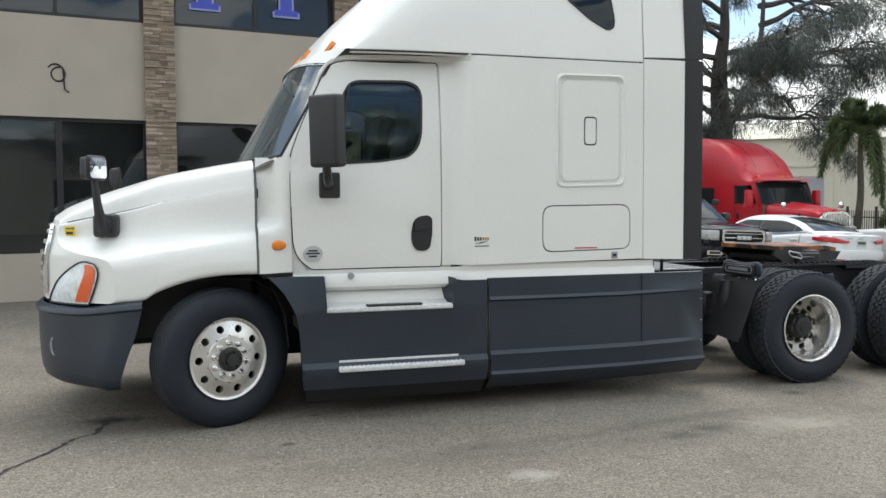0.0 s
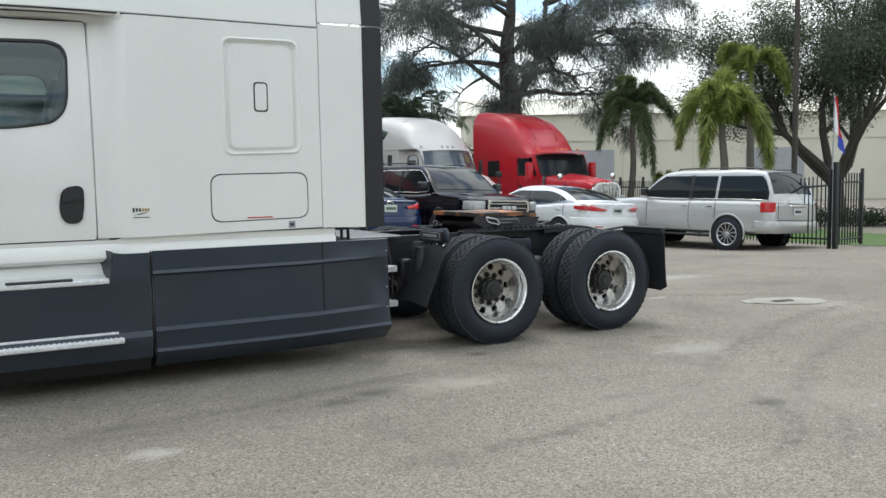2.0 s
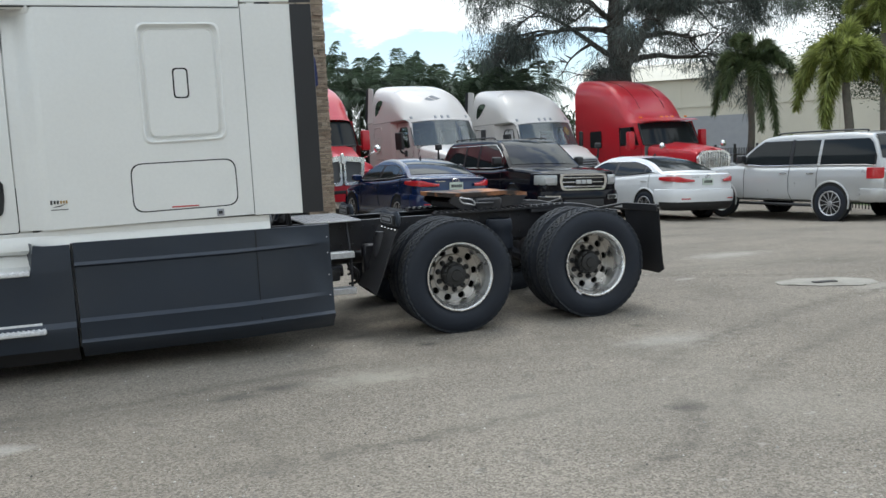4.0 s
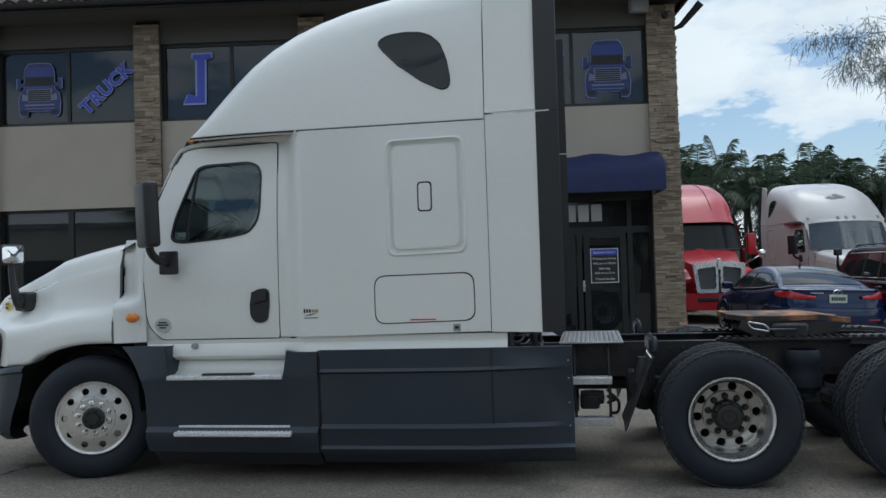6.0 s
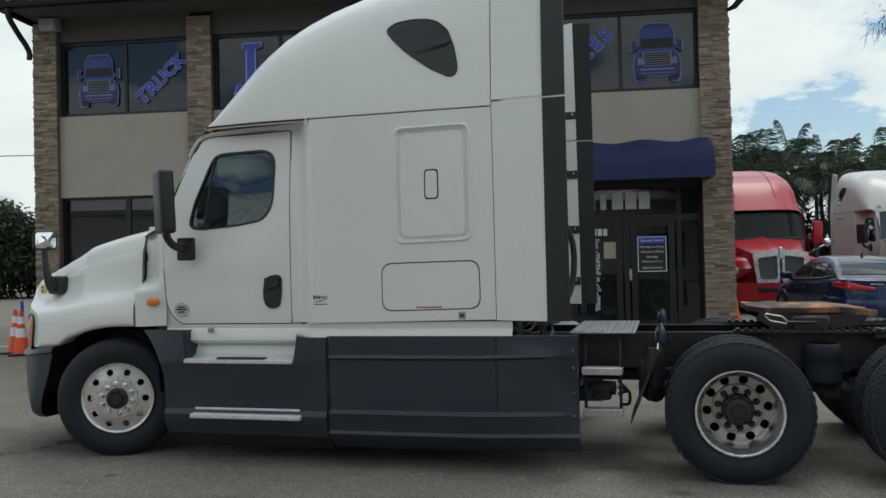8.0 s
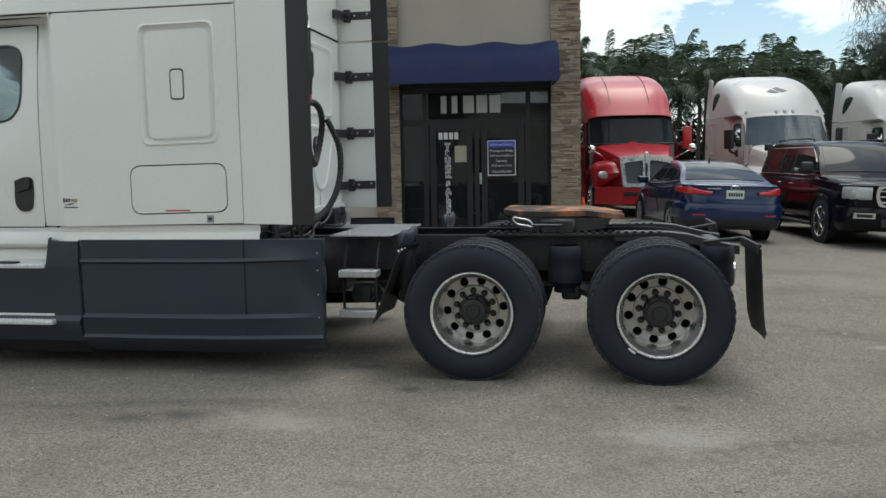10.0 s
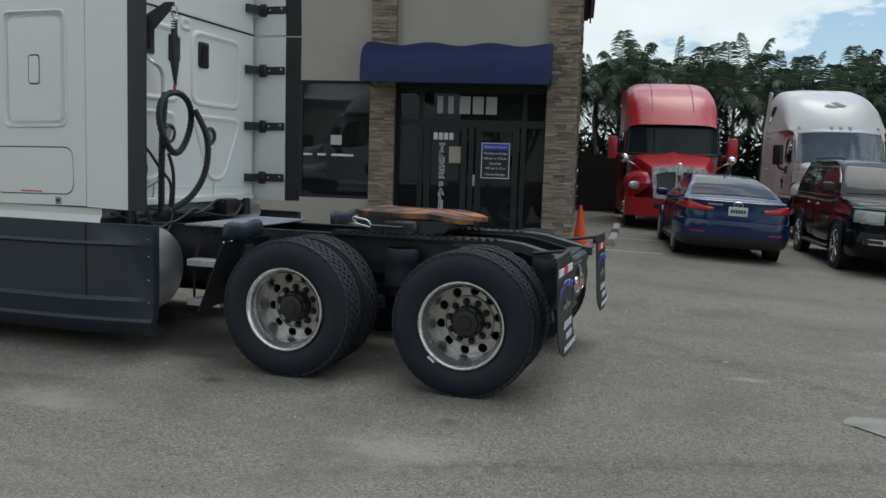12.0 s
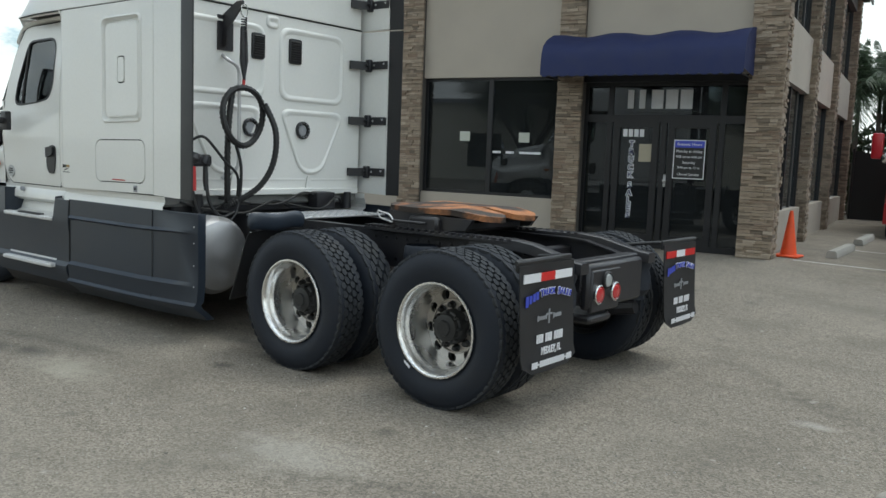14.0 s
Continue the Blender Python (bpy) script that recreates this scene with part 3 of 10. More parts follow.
def build_front(root, paint, fleet=False):
    """Hood, wings, bumper, lights and mirrors."""
    xs = [-1.06, -1.05, -1.03, -1.0, -0.96] + [-0.91 + 0.05 * k for k in range(27)] + [0.425, 0.455]
    bm = bmesh.new()
    rings = [mirrored(hood_half(x)) for x in xs]
    loft(bm, rings)
    front = hood_half(-1.06)
    rows = []
    for x, y, z in front[:-1]:
        rows.append([(nose(yy, z), yy, z) for yy in np.linspace(y, -y, 17)])
    loft(bm, rows)
    # the wing's inner lip round the wheel arch
    for s in (0, -1):
        edge = [r[s] for r in rings]
        loft(bm, [edge, [(x, y * 0.93, z + 0.005) for x, y, z in edge], [(x, y * 0.80, z + 0.03) for x, y, z in edge]])
    hood = part("hood", bm, paint, root, "" if fleet else "glossy white sloped hood with flared wings", 75)
    # the hinge line between hood lid and wing
    for s in (-1, 1):
        bm = bmesh.new()
        tube(bm, [(p[0], -s * p[1] * 1.001, p[2] + 0.001) for p in (hood_half(x)[28] for x in xs[3:])], 0.0042, 6)
        part("seam", bm, SEAL, hood)
    # inner wheel house
    bm = bmesh.new()
    box(bm, -0.9, 0.5, -0.62, 0.62, 0.55, 1.3, 0.05)
    for s in (-1, 1):
        prof = [(-0.46, 0.62), (-0.44, 0.8), (-0.36, 0.94), (-0.2, 1.03), (0.0, 1.07), (0.2, 1.085), (0.42, 1.07), (0.58, 0.98), (0.66, 0.8), (0.68, 0.55)]
        loft(bm, [[(x, s * yy, z) for x, z in prof] for yy in (0.5, 1.17)])
    part("wheel_house", bm, BLACK, root)
    # grille
    bm = bmesh.new()
    prof = [(0.98, 0.004), (1.0, 0.012), (1.2, 0.015), (1.44, 0.012), (1.46, 0.004)]
    loft(bm, [[(nose(yy, z) - o, yy, z) for z, o in prof] for yy in np.linspace(-0.62, 0.62, 13)])
    grille = part("grille", bm, BLACK, root)
    for k in range(6):
        bm = bmesh.new()
        z = 1.02 + 0.078 * k
        rows = [[(nose(yy, z) - 0.026, yy, z), (nose(yy, z) - 0.022, yy, z + 0.022), (nose(yy, z) - 0.01, yy, z + 0.022), (nose(yy, z) - 0.01, yy, z)] for yy in np.linspace(-0.58, 0.58, 11)]
        loft(bm, rows, ring=True, cap=True)
        part("grille_bar", bm, ALU if not fleet else GREY_INK, grille)
    bm = bmesh.new()
    edge = [(0.97, 0.64), (1.2, 0.66), (1.38, 0.65), (1.46, 0.60), (1.475, 0.45), (1.48, 0.0)]
    line = [(nose(y, z) - 0.02, -y, z) for z, y in edge]
    tube(bm, smooth_line(line + [(x, -y, z) for x, y, z in reversed(line[:-1])], 4), 0.017, 6)
    part("grille_frame", bm, CHROME if not fleet else GREY_INK, grille, "chrome grille surround")
    # headlights
    rear = [(0.917, -0.685), (1.02, -0.645), (1.14, -0.615), (1.19, -0.63), (1.22, -0.66)]
    crown = [(0.0, 0.935), (0.15, 1.05), (0.35, 1.135), (0.6, 1.195), (0.85, 1.218), (1.0, 1.20)]

    def lens(t, q, out):
        z = 0.915 + (curve(t, crown) - 0.915) * q
        x = -0.985 + (curve(z, rear) + 0.985) * t
        y = nose_y(x - 0.32 * max(0.0, z - 1.25))
        swell = out + 0.020 * math.sin(math.pi * min(1.0, max(0.0, q))) * math.sin(math.pi * min(1.0, t))
        return (x - 0.75 * swell, y + 0.65 * swell, z)

    for s in (-1, 1):
        bm = bmesh.new()
        loft(bm, [[(x, s * y, z) for x, y, z in (lens(t, q, 0.006) for q in np.linspace(0, 1, 9))] for t in np.linspace(0, 1, 15)])
        lamp = part("headlight", bm, LAMP_GLASS, root, "clear headlight with orange corner", 60)
        lamp.visible_shadow = False
        bm = bmesh.new()
        loft(bm, [[(x, s * y, z) for x, y, z in (lens(t, q, 0.0035) for q in np.linspace(0.0, 1.0, 7))] for t in np.linspace(0, 1, 13)])
        part("reflector", bm, LAMP_BOWL, lamp, "silver reflector bowl", 60)
        bm = bmesh.new()
        rows = []
        for q in np.linspace(0.06, 0.93, 9):
            t0, t1 = 0.80 - 0.14 * (1 - q), 0.955
            rows.append([(x, s * y, z) for x, y, z in (lens(t, q, 0.009) for t in np.linspace(t0, t1, 6))])
        loft(bm, rows)
        part("turn_signal", bm, ORANGE_LENS, lamp, "", 60)
        bm = bmesh.new()
        ring = [lens(0, q, 0.008) for q in np.linspace(0, 1, 5)] + [lens(t, 1, 0.008) for t in np.linspace(0.08, 1, 11)] + [lens(1, q, 0.008) for q in np.linspace(0.9, 0, 8)] + [lens(t, 0, 0.008) for t in np.linspace(0.9, 0, 8)]
        tube(bm, [(x, s * y, z) for x, y, z in ring], 0.006, 6)
        part("rim_seal", bm, BLACK, lamp)
    # bumper
    bm = bmesh.new()
    plan = [(-1.10 + sweep(yy), -yy) for yy in np.linspace(0, 1.12, 13)]
    plan += [(-0.54, -1.185), (-0.45, -1.215), (-0.33, -1.228)]
    prof = [(0.90, 0.03), (0.89, 0.0), (0.875, -0.020), (0.85, -0.026), (0.832, -0.006), (0.70, -0.004), (0.55, 0.0), (0.42, 0.012), (0.36, 0.035), (0.315, 0.10), (0.31, 0.25)]
    rows = []
    for i, (x, y) in enumerate(plan):
        back = smoothstep(-0.8, -0.33, x)
        row = []
        for z, o in prof:
            zz = z + (0.045 * back if z > 0.8 else 0) 
            nx, ny = (-1, 0) if y > -0.55 else ((-0.75, -0.65) if x < -0.62 else ((-0.4, -0.9) if x < -0.5 else (0, -1)))
            row.append((x - nx * o - 0.16 * smoothstep(0.93, 0.3, zz) * back, y - ny * o, zz))
        rows.append(row)
    both = [[(x, -y, z) for x, y, z in r] for r in reversed(rows[1:])] + rows
    loft(bm, both)
    bumper = part("bumper", bm, PLASTIC, root, "dark grey moulded plastic bumper", 45)
    for s in (-1, 1):
        bm = bmesh.new()
        lathe(bm, [(0.001, -0.004), (0.03, -0.004), (0.036, -0.012), (0.044, -0.010), (0.05, 0.01)], 20)
        move(bm, bm.verts[:], pose(-0.945, s * 0.80, 0.60, 0, 0, s * 32) @ Matrix.Scale(1.7, 4, (0, 0, 1)))
        part("fog_light", bm, GREY_INK, bumper, "small recessed fog lamp")
        # wing mirror on the hood
        bm = bmesh.new()
        tube(bm, smooth_line([(-0.60, s * 0.90, 1.44), (-0.612, s * 0.935, 1.52), (-0.63, s * 0.945, 1.64), (-0.645, s * 0.945, 1.80)], 5), [0.046, 0.046, 0.045, 0.043, 0.041, 0.039, 0.037, 0.035, 0.033, 0.031, 0.03, 0.029, 0.028, 0.027, 0.026, 0.026], 8)
        hm = part("hood_mirror", bm, BLACK, root, "black convex hood mirror on a stalk")
        bm = bmesh.new()
        vs = box(bm, -0.085, 0.085, -0.04, 0.08, -0.085, 0.085, 0.035, 3)
        lathe(bm, [(0.06, -0.04), (0.062, -0.055), (0.05, -0.062), (0.001, -0.062)], 20)
        move(bm, bm.verts[:], pose(-0.585, s * 0.862, 1.465, 0, 0, -14 if s < 0 else 194))
        part("mirror_foot", bm, BLACK, hm)
        turn = pose(-0.645, s * 0.94, 1.875, 0, 0, -32 if s < 0 else 6)
        bm = bmesh.new()
        for v in [w for w in box(bm, -0.06, 0.035, -0.11, 0.11, -0.093, 0.093, 0.04, 3) if w.is_valid]:
            if v.co.x < 0:
                v.co.y *= 0.86
                v.co.z *= 0.86
        move(bm, bm.verts[:], turn)
        part("mirror_head", bm, BLACK, hm)
        bm = bmesh.new()
        loop = rounded([(-0.088, -0.072), (0.088, -0.072), (0.088, 0.072), (-0.088, 0.072)], 0.03, 4)
        loft(bm, [[(0.037 + 0.010 * (1 - k * k), a * k, b * k) for a, b in loop] for k in (1.0, 0.7, 0.4, 0.1)], ring=True)
        move(bm, bm.verts[:], turn)
        part("mirror_glass", bm, MIRROR, hm, "convex mirror glass")


def build_cab(root, paint, fleet=False):
    """Cab, doors, glass, sleeper sides and roof."""
    window = rounded(WINDOW, 0.05, 3)
    for s in (-1, 1):
        cowl = [(0.69, 1.115), (1.95, 1.115), (1.95, 2.755), (1.16, 2.745), (1.03, 2.71), (0.95, 2.62), (0.68, 1.98), (0.685, 1.93)]
        side_panel("cab_side", cowl, [window], paint, root, -0.022, 0.03, "", s)
        door = side_panel("door", DOOR, [window], paint, root, 0.0, 0.02, "white cab door with a tinted window", s)
        bm = bmesh.new()
        gap = rounded(DOOR, 0.03, 2)
        tube(bm, [(x, s * (HW - 0.004 - side_bow(x, z)), z) for x, z in gap + gap[:1]], 0.0055, 5)
        part("door_gap", bm, SEAL, door)
        # window rubber and glass
        bm = bmesh.new()
        inner = [(1.338 + (x - 1.338) * 0.955, 2.235 + (z - 2.235) * 0.945) for x, z in window]
        vs = plate(bm, window, [inner], -HW - 0.004, -HW + 0.03, "y", BOW_Z, BOW_X)
        for v in vs:
            v.co.y += side_bow(v.co.x, v.co.z)
            v.co.y *= -s
        part("window_seal", bm, BLACK, door)
        bm = bmesh.new()
        vs = plate(bm, inner, [], -HW + 0.015, -HW + 0.019, "y", BOW_Z, BOW_X)
        for v in vs:
            v.co.y += side_bow(v.co.x, v.co.z)
            v.co.y *= -s
        part("window_pane", bm, GLASS, door, "tinted side window")
        bm = bmesh.new()
        pts = [(1.163, 2.51), (1.073, 1.915)]
        tube(bm, [(x, -s * (-HW + 0.006 + side_bow(x, z)), z) for x, z in pts], 0.012, 6)
        part("vent_bar", bm, BLACK, door)
        # handle in its dish
        bm = bmesh.new()
        dish = [(1.630, 1.30), (1.623, 1.38), (1.638, 1.475), (1.678, 1.515), (1.758, 1.525), (1.790, 1.50), (1.790, 1.38), (1.773, 1.275), (1.738, 1.25), (1.668, 1.25)]
        vs = plate(bm, rounded(dish, 0.03, 3), [], -HW - 0.012, -HW + 0.004)
        hd = plate(bm, rounded([(1.648, 1.40), (1.648, 1.50), (1.773, 1.51), (1.773, 1.43), (1.718, 1.42)], 0.02, 3), [], -HW - 0.035, -HW - 0.01)
        for v in bm.verts:
            v.co.y += side_bow(v.co.x, v.co.z)
            v.co.y *= -s
        part("door_handle", bm, BLACK, door, "black recessed door handle")
        # turn marker, badge
        bm = bmesh.new()
        vs = lathe(bm, [(0.001, -0.02), (0.03, -0.018), (0.042, -0.008), (0.045, 0.005)], 20)
        move(bm, vs, Matrix.Translation((0.603, s * (cowl_y(0.603, 1.31) + 0.003), 1.312)) @ Matrix.Diagonal((1.55, 1 if s < 0 else -1, 0.85, 1)))
        part("side_marker", bm, AMBER, root, "oval amber marker lamp")
        # door mirror
        bm = bmesh.new()
        cx, cy = 0.93, s * 1.45
        vs = box(bm, -0.060, 0.055, -0.135, 0.135, -0.26, 0.25, 0.035, 3)
        for v in vs:
            if v.is_valid and v.co.x < 0:
                v.co.y *= 0.88
        move(bm, bm.verts[:], pose(cx, cy, 2.13, 0, -2, -s * 48))
        tube(bm, smooth_line([(0.93, s * 1.43, 1.93), (0.935, s * 1.42, 1.84), (0.955, s * 1.34, 1.77), (0.985, s * 1.21, 1.745)], 4), 0.032, 8)
        dm = part("door_mirror", bm, BLACK, root, "black door mirror on a bent arm")
        bm = bmesh.new()
        box(bm, 0.905, 1.06, s * 1.225 - 0.025, s * 1.225 + 0.025, 1.655, 1.845, 0.02, 2)
        for dx in (0.93, 1.035):
            for dz in (1.68, 1.82):
                lug_v = lathe(bm, [(0.012, 0), (0.012, -0.03), (0.001, -0.032)], 8)
                move(bm, lug_v, pose(dx, s * 1.222, dz, 0, 0, 0 if s < 0 else 180))
        part("mirror_foot", bm, BLACK, dm)
        bm = bmesh.new()
        loft(bm, [[(0.058 - 0.004 * abs(u), 0.11 * u, zz) for u in (-1, -0.5, 0, 0.5, 1)] for zz in (-0.215, -0.05, -0.045, 0.215)])
        move(bm, bm.verts[:], pose(cx, cy, 2.13, 0, -2, -s * 48))
        part("mirror_glass", bm, MIRROR, dm)
        # drip rail over the door
        bm = bmesh.new()
        rail = [(0.93, 2.55), (0.975, 2.63), (1.03, 2.69), (1.15, 2.725), (1.5, 2.742), (1.9, 2.748), (2.08, 2.752)]
        loft(bm, [[(x, s * (HW - 0.01 - side_bow(x, z) + o), z + dz) for o, dz in ((-0.02, 0.0), (0.035, 0.005), (0.03, -0.018), (0.0, -0.04 - (0.02 if x > 1.8 else 0)), (-0.02, -0.04))] for x, z in [(p.x, p.z) for p in smooth_line([(a, 0, b) for a, b in rail], 4)]], ring=True, cap=True)
        part("drip_rail", bm, paint, root)
        # sleeper side
        hatch = rounded([(2.675, 1.22), (3.46, 1.235), (3.455, 1.605), (2.675, 1.595)], 0.09, 5)
        small = rounded([(3.035, 2.075), (3.15, 2.075), (3.15, 2.305), (3.035, 2.305)], 0.03, 3)
        pan = rounded([(2.79, 1.735), (3.41, 1.75), (3.405, 2.645), (2.79, 2.64)], 0.07, 5)
        sleeper = side_panel("sleeper_side", [(2.11, 1.137), (3.572, 1.155), (3.568, 2.757), (2.11, 2.757)], [hatch, pan], paint, root, 0.0, 0.03, "white sleeper side with a pressed panel", s, False)
        side_panel("sleeper_corner", [(1.873, 1.135), (2.11, 1.137), (2.11, 2.757), (1.873, 2.757)], [], paint, sleeper, 0.0, 0.03, "", s)
        sh = lambda p, k: [(sum(a for a, _ in p) / len(p) + (a - sum(q for q, _ in p) / len(p)) * k[0], sum(b for _, b in p) / len(p) + (b - sum(q for _, q in p) / len(p)) * k[1]) for a, b in p]
        side_panel("locker_door", sh(hatch, (0.976, 0.952)), [], paint, sleeper, 0.001, 0.02, "white locker door", s, False)
        side_panel("vent_cover", sh(small, (0.80, 0.90)), [], paint, sleeper, 0.002, 0.02, "", s, False)
        side_panel("gap_backing", sh(hatch, (1.02, 1.04)), [], SEAL, sleeper, -0.02, 0.01, "", s, False)
        side_panel("gap_backing", sh(small, (1.1, 1.1)), [], SEAL, sleeper, -0.01, 0.008, "", s, False)
        # the pressed panel: a shallow frame of sloped bands
        bm = bmesh.new()
        steps = [(1.0, 1.0, 0.0), (0.975, 0.985, 0.012), (0.945, 0.968, 0.012), (0.90, 0.940, -0.026), (0.85, 0.905, -0.030), (0.81, 0.878, -0.004), (0.79, 0.865, -0.006)]
        loops = []
        for kx, kz, o in steps:
            fade = [(a, b) for a, b in sh(pan, (kx, kz))]
            loops.append([(a, s * (HW + o * (0.18 + 0.82 * smoothstep(0.27, 0.42, abs(b - 2.19)))), b) for a, b in fade])
        loft(bm, loops, ring=True)
        bm2 = bmesh.new()
        inner_loop = sh(pan, (0.79, 0.865))
        vs = plate(bm2, inner_loop, [small], -HW + 0.006 * 0.18, -HW + 0.02)
        for v in bm2.verts:
            v.co.y *= -s
        part("panel_press", bm, paint, sleeper, "", 60)
        part("panel_field", bm2, paint, sleeper)
        # lower sill under the doors and sleeper
        bm = bmesh.new()
        loft(bm, [[(x, s * (HW + o - 0.075 * smoothstep(2.11, 1.93, x)), z) for o, z in ((-0.03, 1.12 + 0.02 * (x > 2)), (-0.035, 1.09), (-0.012, 1.06), (-0.01, 0.99), (-0.06, 0.96))] for x in (0.72, 1.93, 1.99, 2.05, 2.11, 2.2, 3.0, 3.66, 3.69)])
        part("sill", bm, paint, root)
        # fairing behind the sleeper with its rubber edge
        for z0, z1, top in ((1.14, 2.785, False), (2.80, 3.98, True)):
            outer = [(3.578, z0 + 0.01), (3.972, z0), (3.962, z1), (3.574, z1)] if not top else [(3.574, z0), (3.963, z0 + 0.01), (3.958, 3.97), (3.70, 3.93), (3.574, 3.88)]
            ext = side_panel("side_fairing", outer, [], paint, root, 0.0, 0.03, "white side fairing behind the sleeper", s, False)
            if top:
                for v in ext.data.vertices:
                    v.co.y -= s * 0.10 * max(0.0, (v.co.z - 2.8) / 1.2) ** 1.5
            bm = bmesh.new()
            z1r = z1 if not top else 3.96
            lean = 0.10 if top else 0.0
            loft(bm, [[(x, s * (HW - 0.005 + o - lean * max(0.0, (z - 2.8) / 1.2) ** 1.5), z) for x, o in ((3.955, 0.008), (3.98, 0.012), (4.12, 0.02), (4.125, 0.008), (3.98, -0.012), (3.955, -0.012))] for z in np.linspace(z0 + 0.0, z1r, 6)], ring=True, cap=True)
            part("rubber_edge", bm, BLACK, ext, "black rubber gap seal")
    # body behind the panels
    bm = bmesh.new()
    box(bm, 0.5, 2.1, -0.96, 0.96, 1.05, 1.86, 0.02)
    part("cab_floor", bm, CAB_TRIM, root)
    bm = bmesh.new()
    box(bm, 2.12, 3.6, -1.16, 1.16, 1.05, 2.78, 0.02)
    part("sleeper_core", bm, CAB_TRIM, root)
    bm = bmesh.new()
    box(bm, 1.2, 2.11, -1.0, 1.0, 2.70, 2.80, 0.02)
    part("headliner", bm, CAB_TRIM, root)
    # windscreen
    bm = bmesh.new()
    rows = []
    for k in range(7):
        t = k / 6
        row = []
        for yy in np.linspace(-1, 1, 15):
            y = yy * (1.085 - 0.05 * t)
            x = 0.37 + 0.445 * t + (0.265 - 0.06 * t) * abs(yy) ** 2.6
            row.append((x, y, 1.945 + 0.775 * t - (0.08 * t - 0.02) * abs(yy) ** 3))
        rows.append(row)
    loft(bm, rows)
    part("windscreen", bm, SCREEN, root, "raked tinted windscreen")
    bm = bmesh.new()
    for s in (0, -1):
        edge = [r[s] for r in rows]
        tube(bm, [(x + 0.008, y * 1.0, z) for x, y, z in edge], 0.011, 6)
    tube(bm, rows[-1], 0.012, 6)
    tube(bm, rows[0], 0.016, 6)
    part("windscreen_seal", bm, BLACK, root)
    for s in (-1, 1):
        bm = bmesh.new()
        rows = []
        for t in np.linspace(0, 1, 9):
            z, gx, gy = 1.955 + 0.715 * t, 0.645 + 0.375 * t, 1.082 - 0.05 * t
            ox = 0.700 + 0.345 * t
            oy = HW - 0.012 - side_bow(max(0.72, ox), z)
            rows.append([(gx, s * gy, z), ((gx + ox) / 2 - 0.004, s * (0.45 * gy + 0.55 * oy + 0.006), z), (ox, s * oy, z), (ox + 0.09, s * (oy - 0.01), z - 0.01), (ox + 0.09, s * (gy - 0.06), z - 0.01), (gx + 0.03, s * (gy - 0.03), z)])
        loft(bm, rows, ring=True, cap=True)
        part("pillar", bm, paint, root)
    # cowl between hood and screen
    bm = bmesh.new()
    loft(bm, [[(0.40 + 0.05 * abs(yy) ** 2, yy, 1.925 - 0.06 * abs(yy / 1.06) ** 4), (0.42 + 0.24 * abs(yy / 1.08) ** 2.6, yy, 1.955 + 0.005 * abs(yy) ** 4)] for yy in np.linspace(-1.06, 1.06, 13)])
    part("cowl", bm, BLACK, root)
    # hood-side air slot behind the wing
    for s in (-1, 1):
        bm = bmesh.new()
        zs = [1.11, 1.2, 1.3, 1.38, 1.41, 1.44, 1.47, 1.50, 1.53, 1.6, 1.68, 1.74, 1.8, 1.86, 1.92, 1.96]
        loft(bm, [[(x, s * (cowl_y(x, z) - 0.05 * smoothstep(1.80, 1.97, z) * (x < 0.6)), z) for x in (0.468, 0.49, 0.52, 0.55, 0.58, 0.61, 0.64, 0.67, 0.70, 0.715)] for z in zs])
        part("cowl_side", bm, paint, root, "", 60)
        bm = bmesh.new()
        tube(bm, [(0.4635, s * y, z) for y, z in ((1.198, 1.11), (1.198, 1.28), (1.15, 1.39), (1.075, 1.46), (1.06, 1.56), (1.052, 1.74), (1.0, 1.86), (0.95, 1.93))], 0.010, 6)
        part("hood_gap", bm, GAP_GREY, root)
        bm = bmesh.new()
        loft(bm, [[(x, s * (cowl_y(x, z) + 0.004), z) for x in (0.472, 0.478, 0.484)] for z in (1.66, 1.70, 1.73)])
        part("air_slot", bm, SEAL, root, "small dark slot behind the hood")
    # roof
    bm = bmesh.new()
    xs = [0.93, 0.95, 0.98, 1.03, 1.1, 1.2, 1.32, 1.45, 1.6, 1.8, 2.0, 2.2, 2.45, 2.7, 2.95, 3.2, 3.4, 3.565]
    rings = [mirrored(roof_section(x)) for x in xs]
    loft(bm, rings)
    bm.faces.new([bm.verts.new(p) for p in rings[-1]])
    base = [mirrored(roof_section(x))[0] for x in xs]
    for s in (-1, 1):
        loft(bm, [[(x, -s * y, z) for x, y, z in base], [(x - 0.01, -s * y * 0.985, z - 0.03) for x, y, z in base]])
    roof = part("roof_fairing", bm, paint, root, "tall rounded white roof fairing" if not fleet else "", 45)
    for s in (-1, 1):
        bm = bmesh.new()
        tube(bm, [(x - 0.004, -s * y * 1.0005, z - 0.012) for x, y, z in base], 0.006, 6)
        part("roof_seam", bm, SEAL, roof)
    # front band under the roof
    bm = bmesh.new()
    loft(bm, [[(0.80 + 0.21 * abs(q) ** 2.6, q * 1.04, 2.715 - 0.06 * abs(q) ** 3), (0.825 + 0.24 * abs(q) ** 2.6, q * 1.08, 2.755 - 0.05 * abs(q) ** 3), (0.872 + 0.27 * abs(q) ** 2.6, q * 1.155, 2.785 - 0.01 * abs(q) ** 3)] for q in np.linspace(-1, 1, 21)])
    part("header", bm, paint, root)
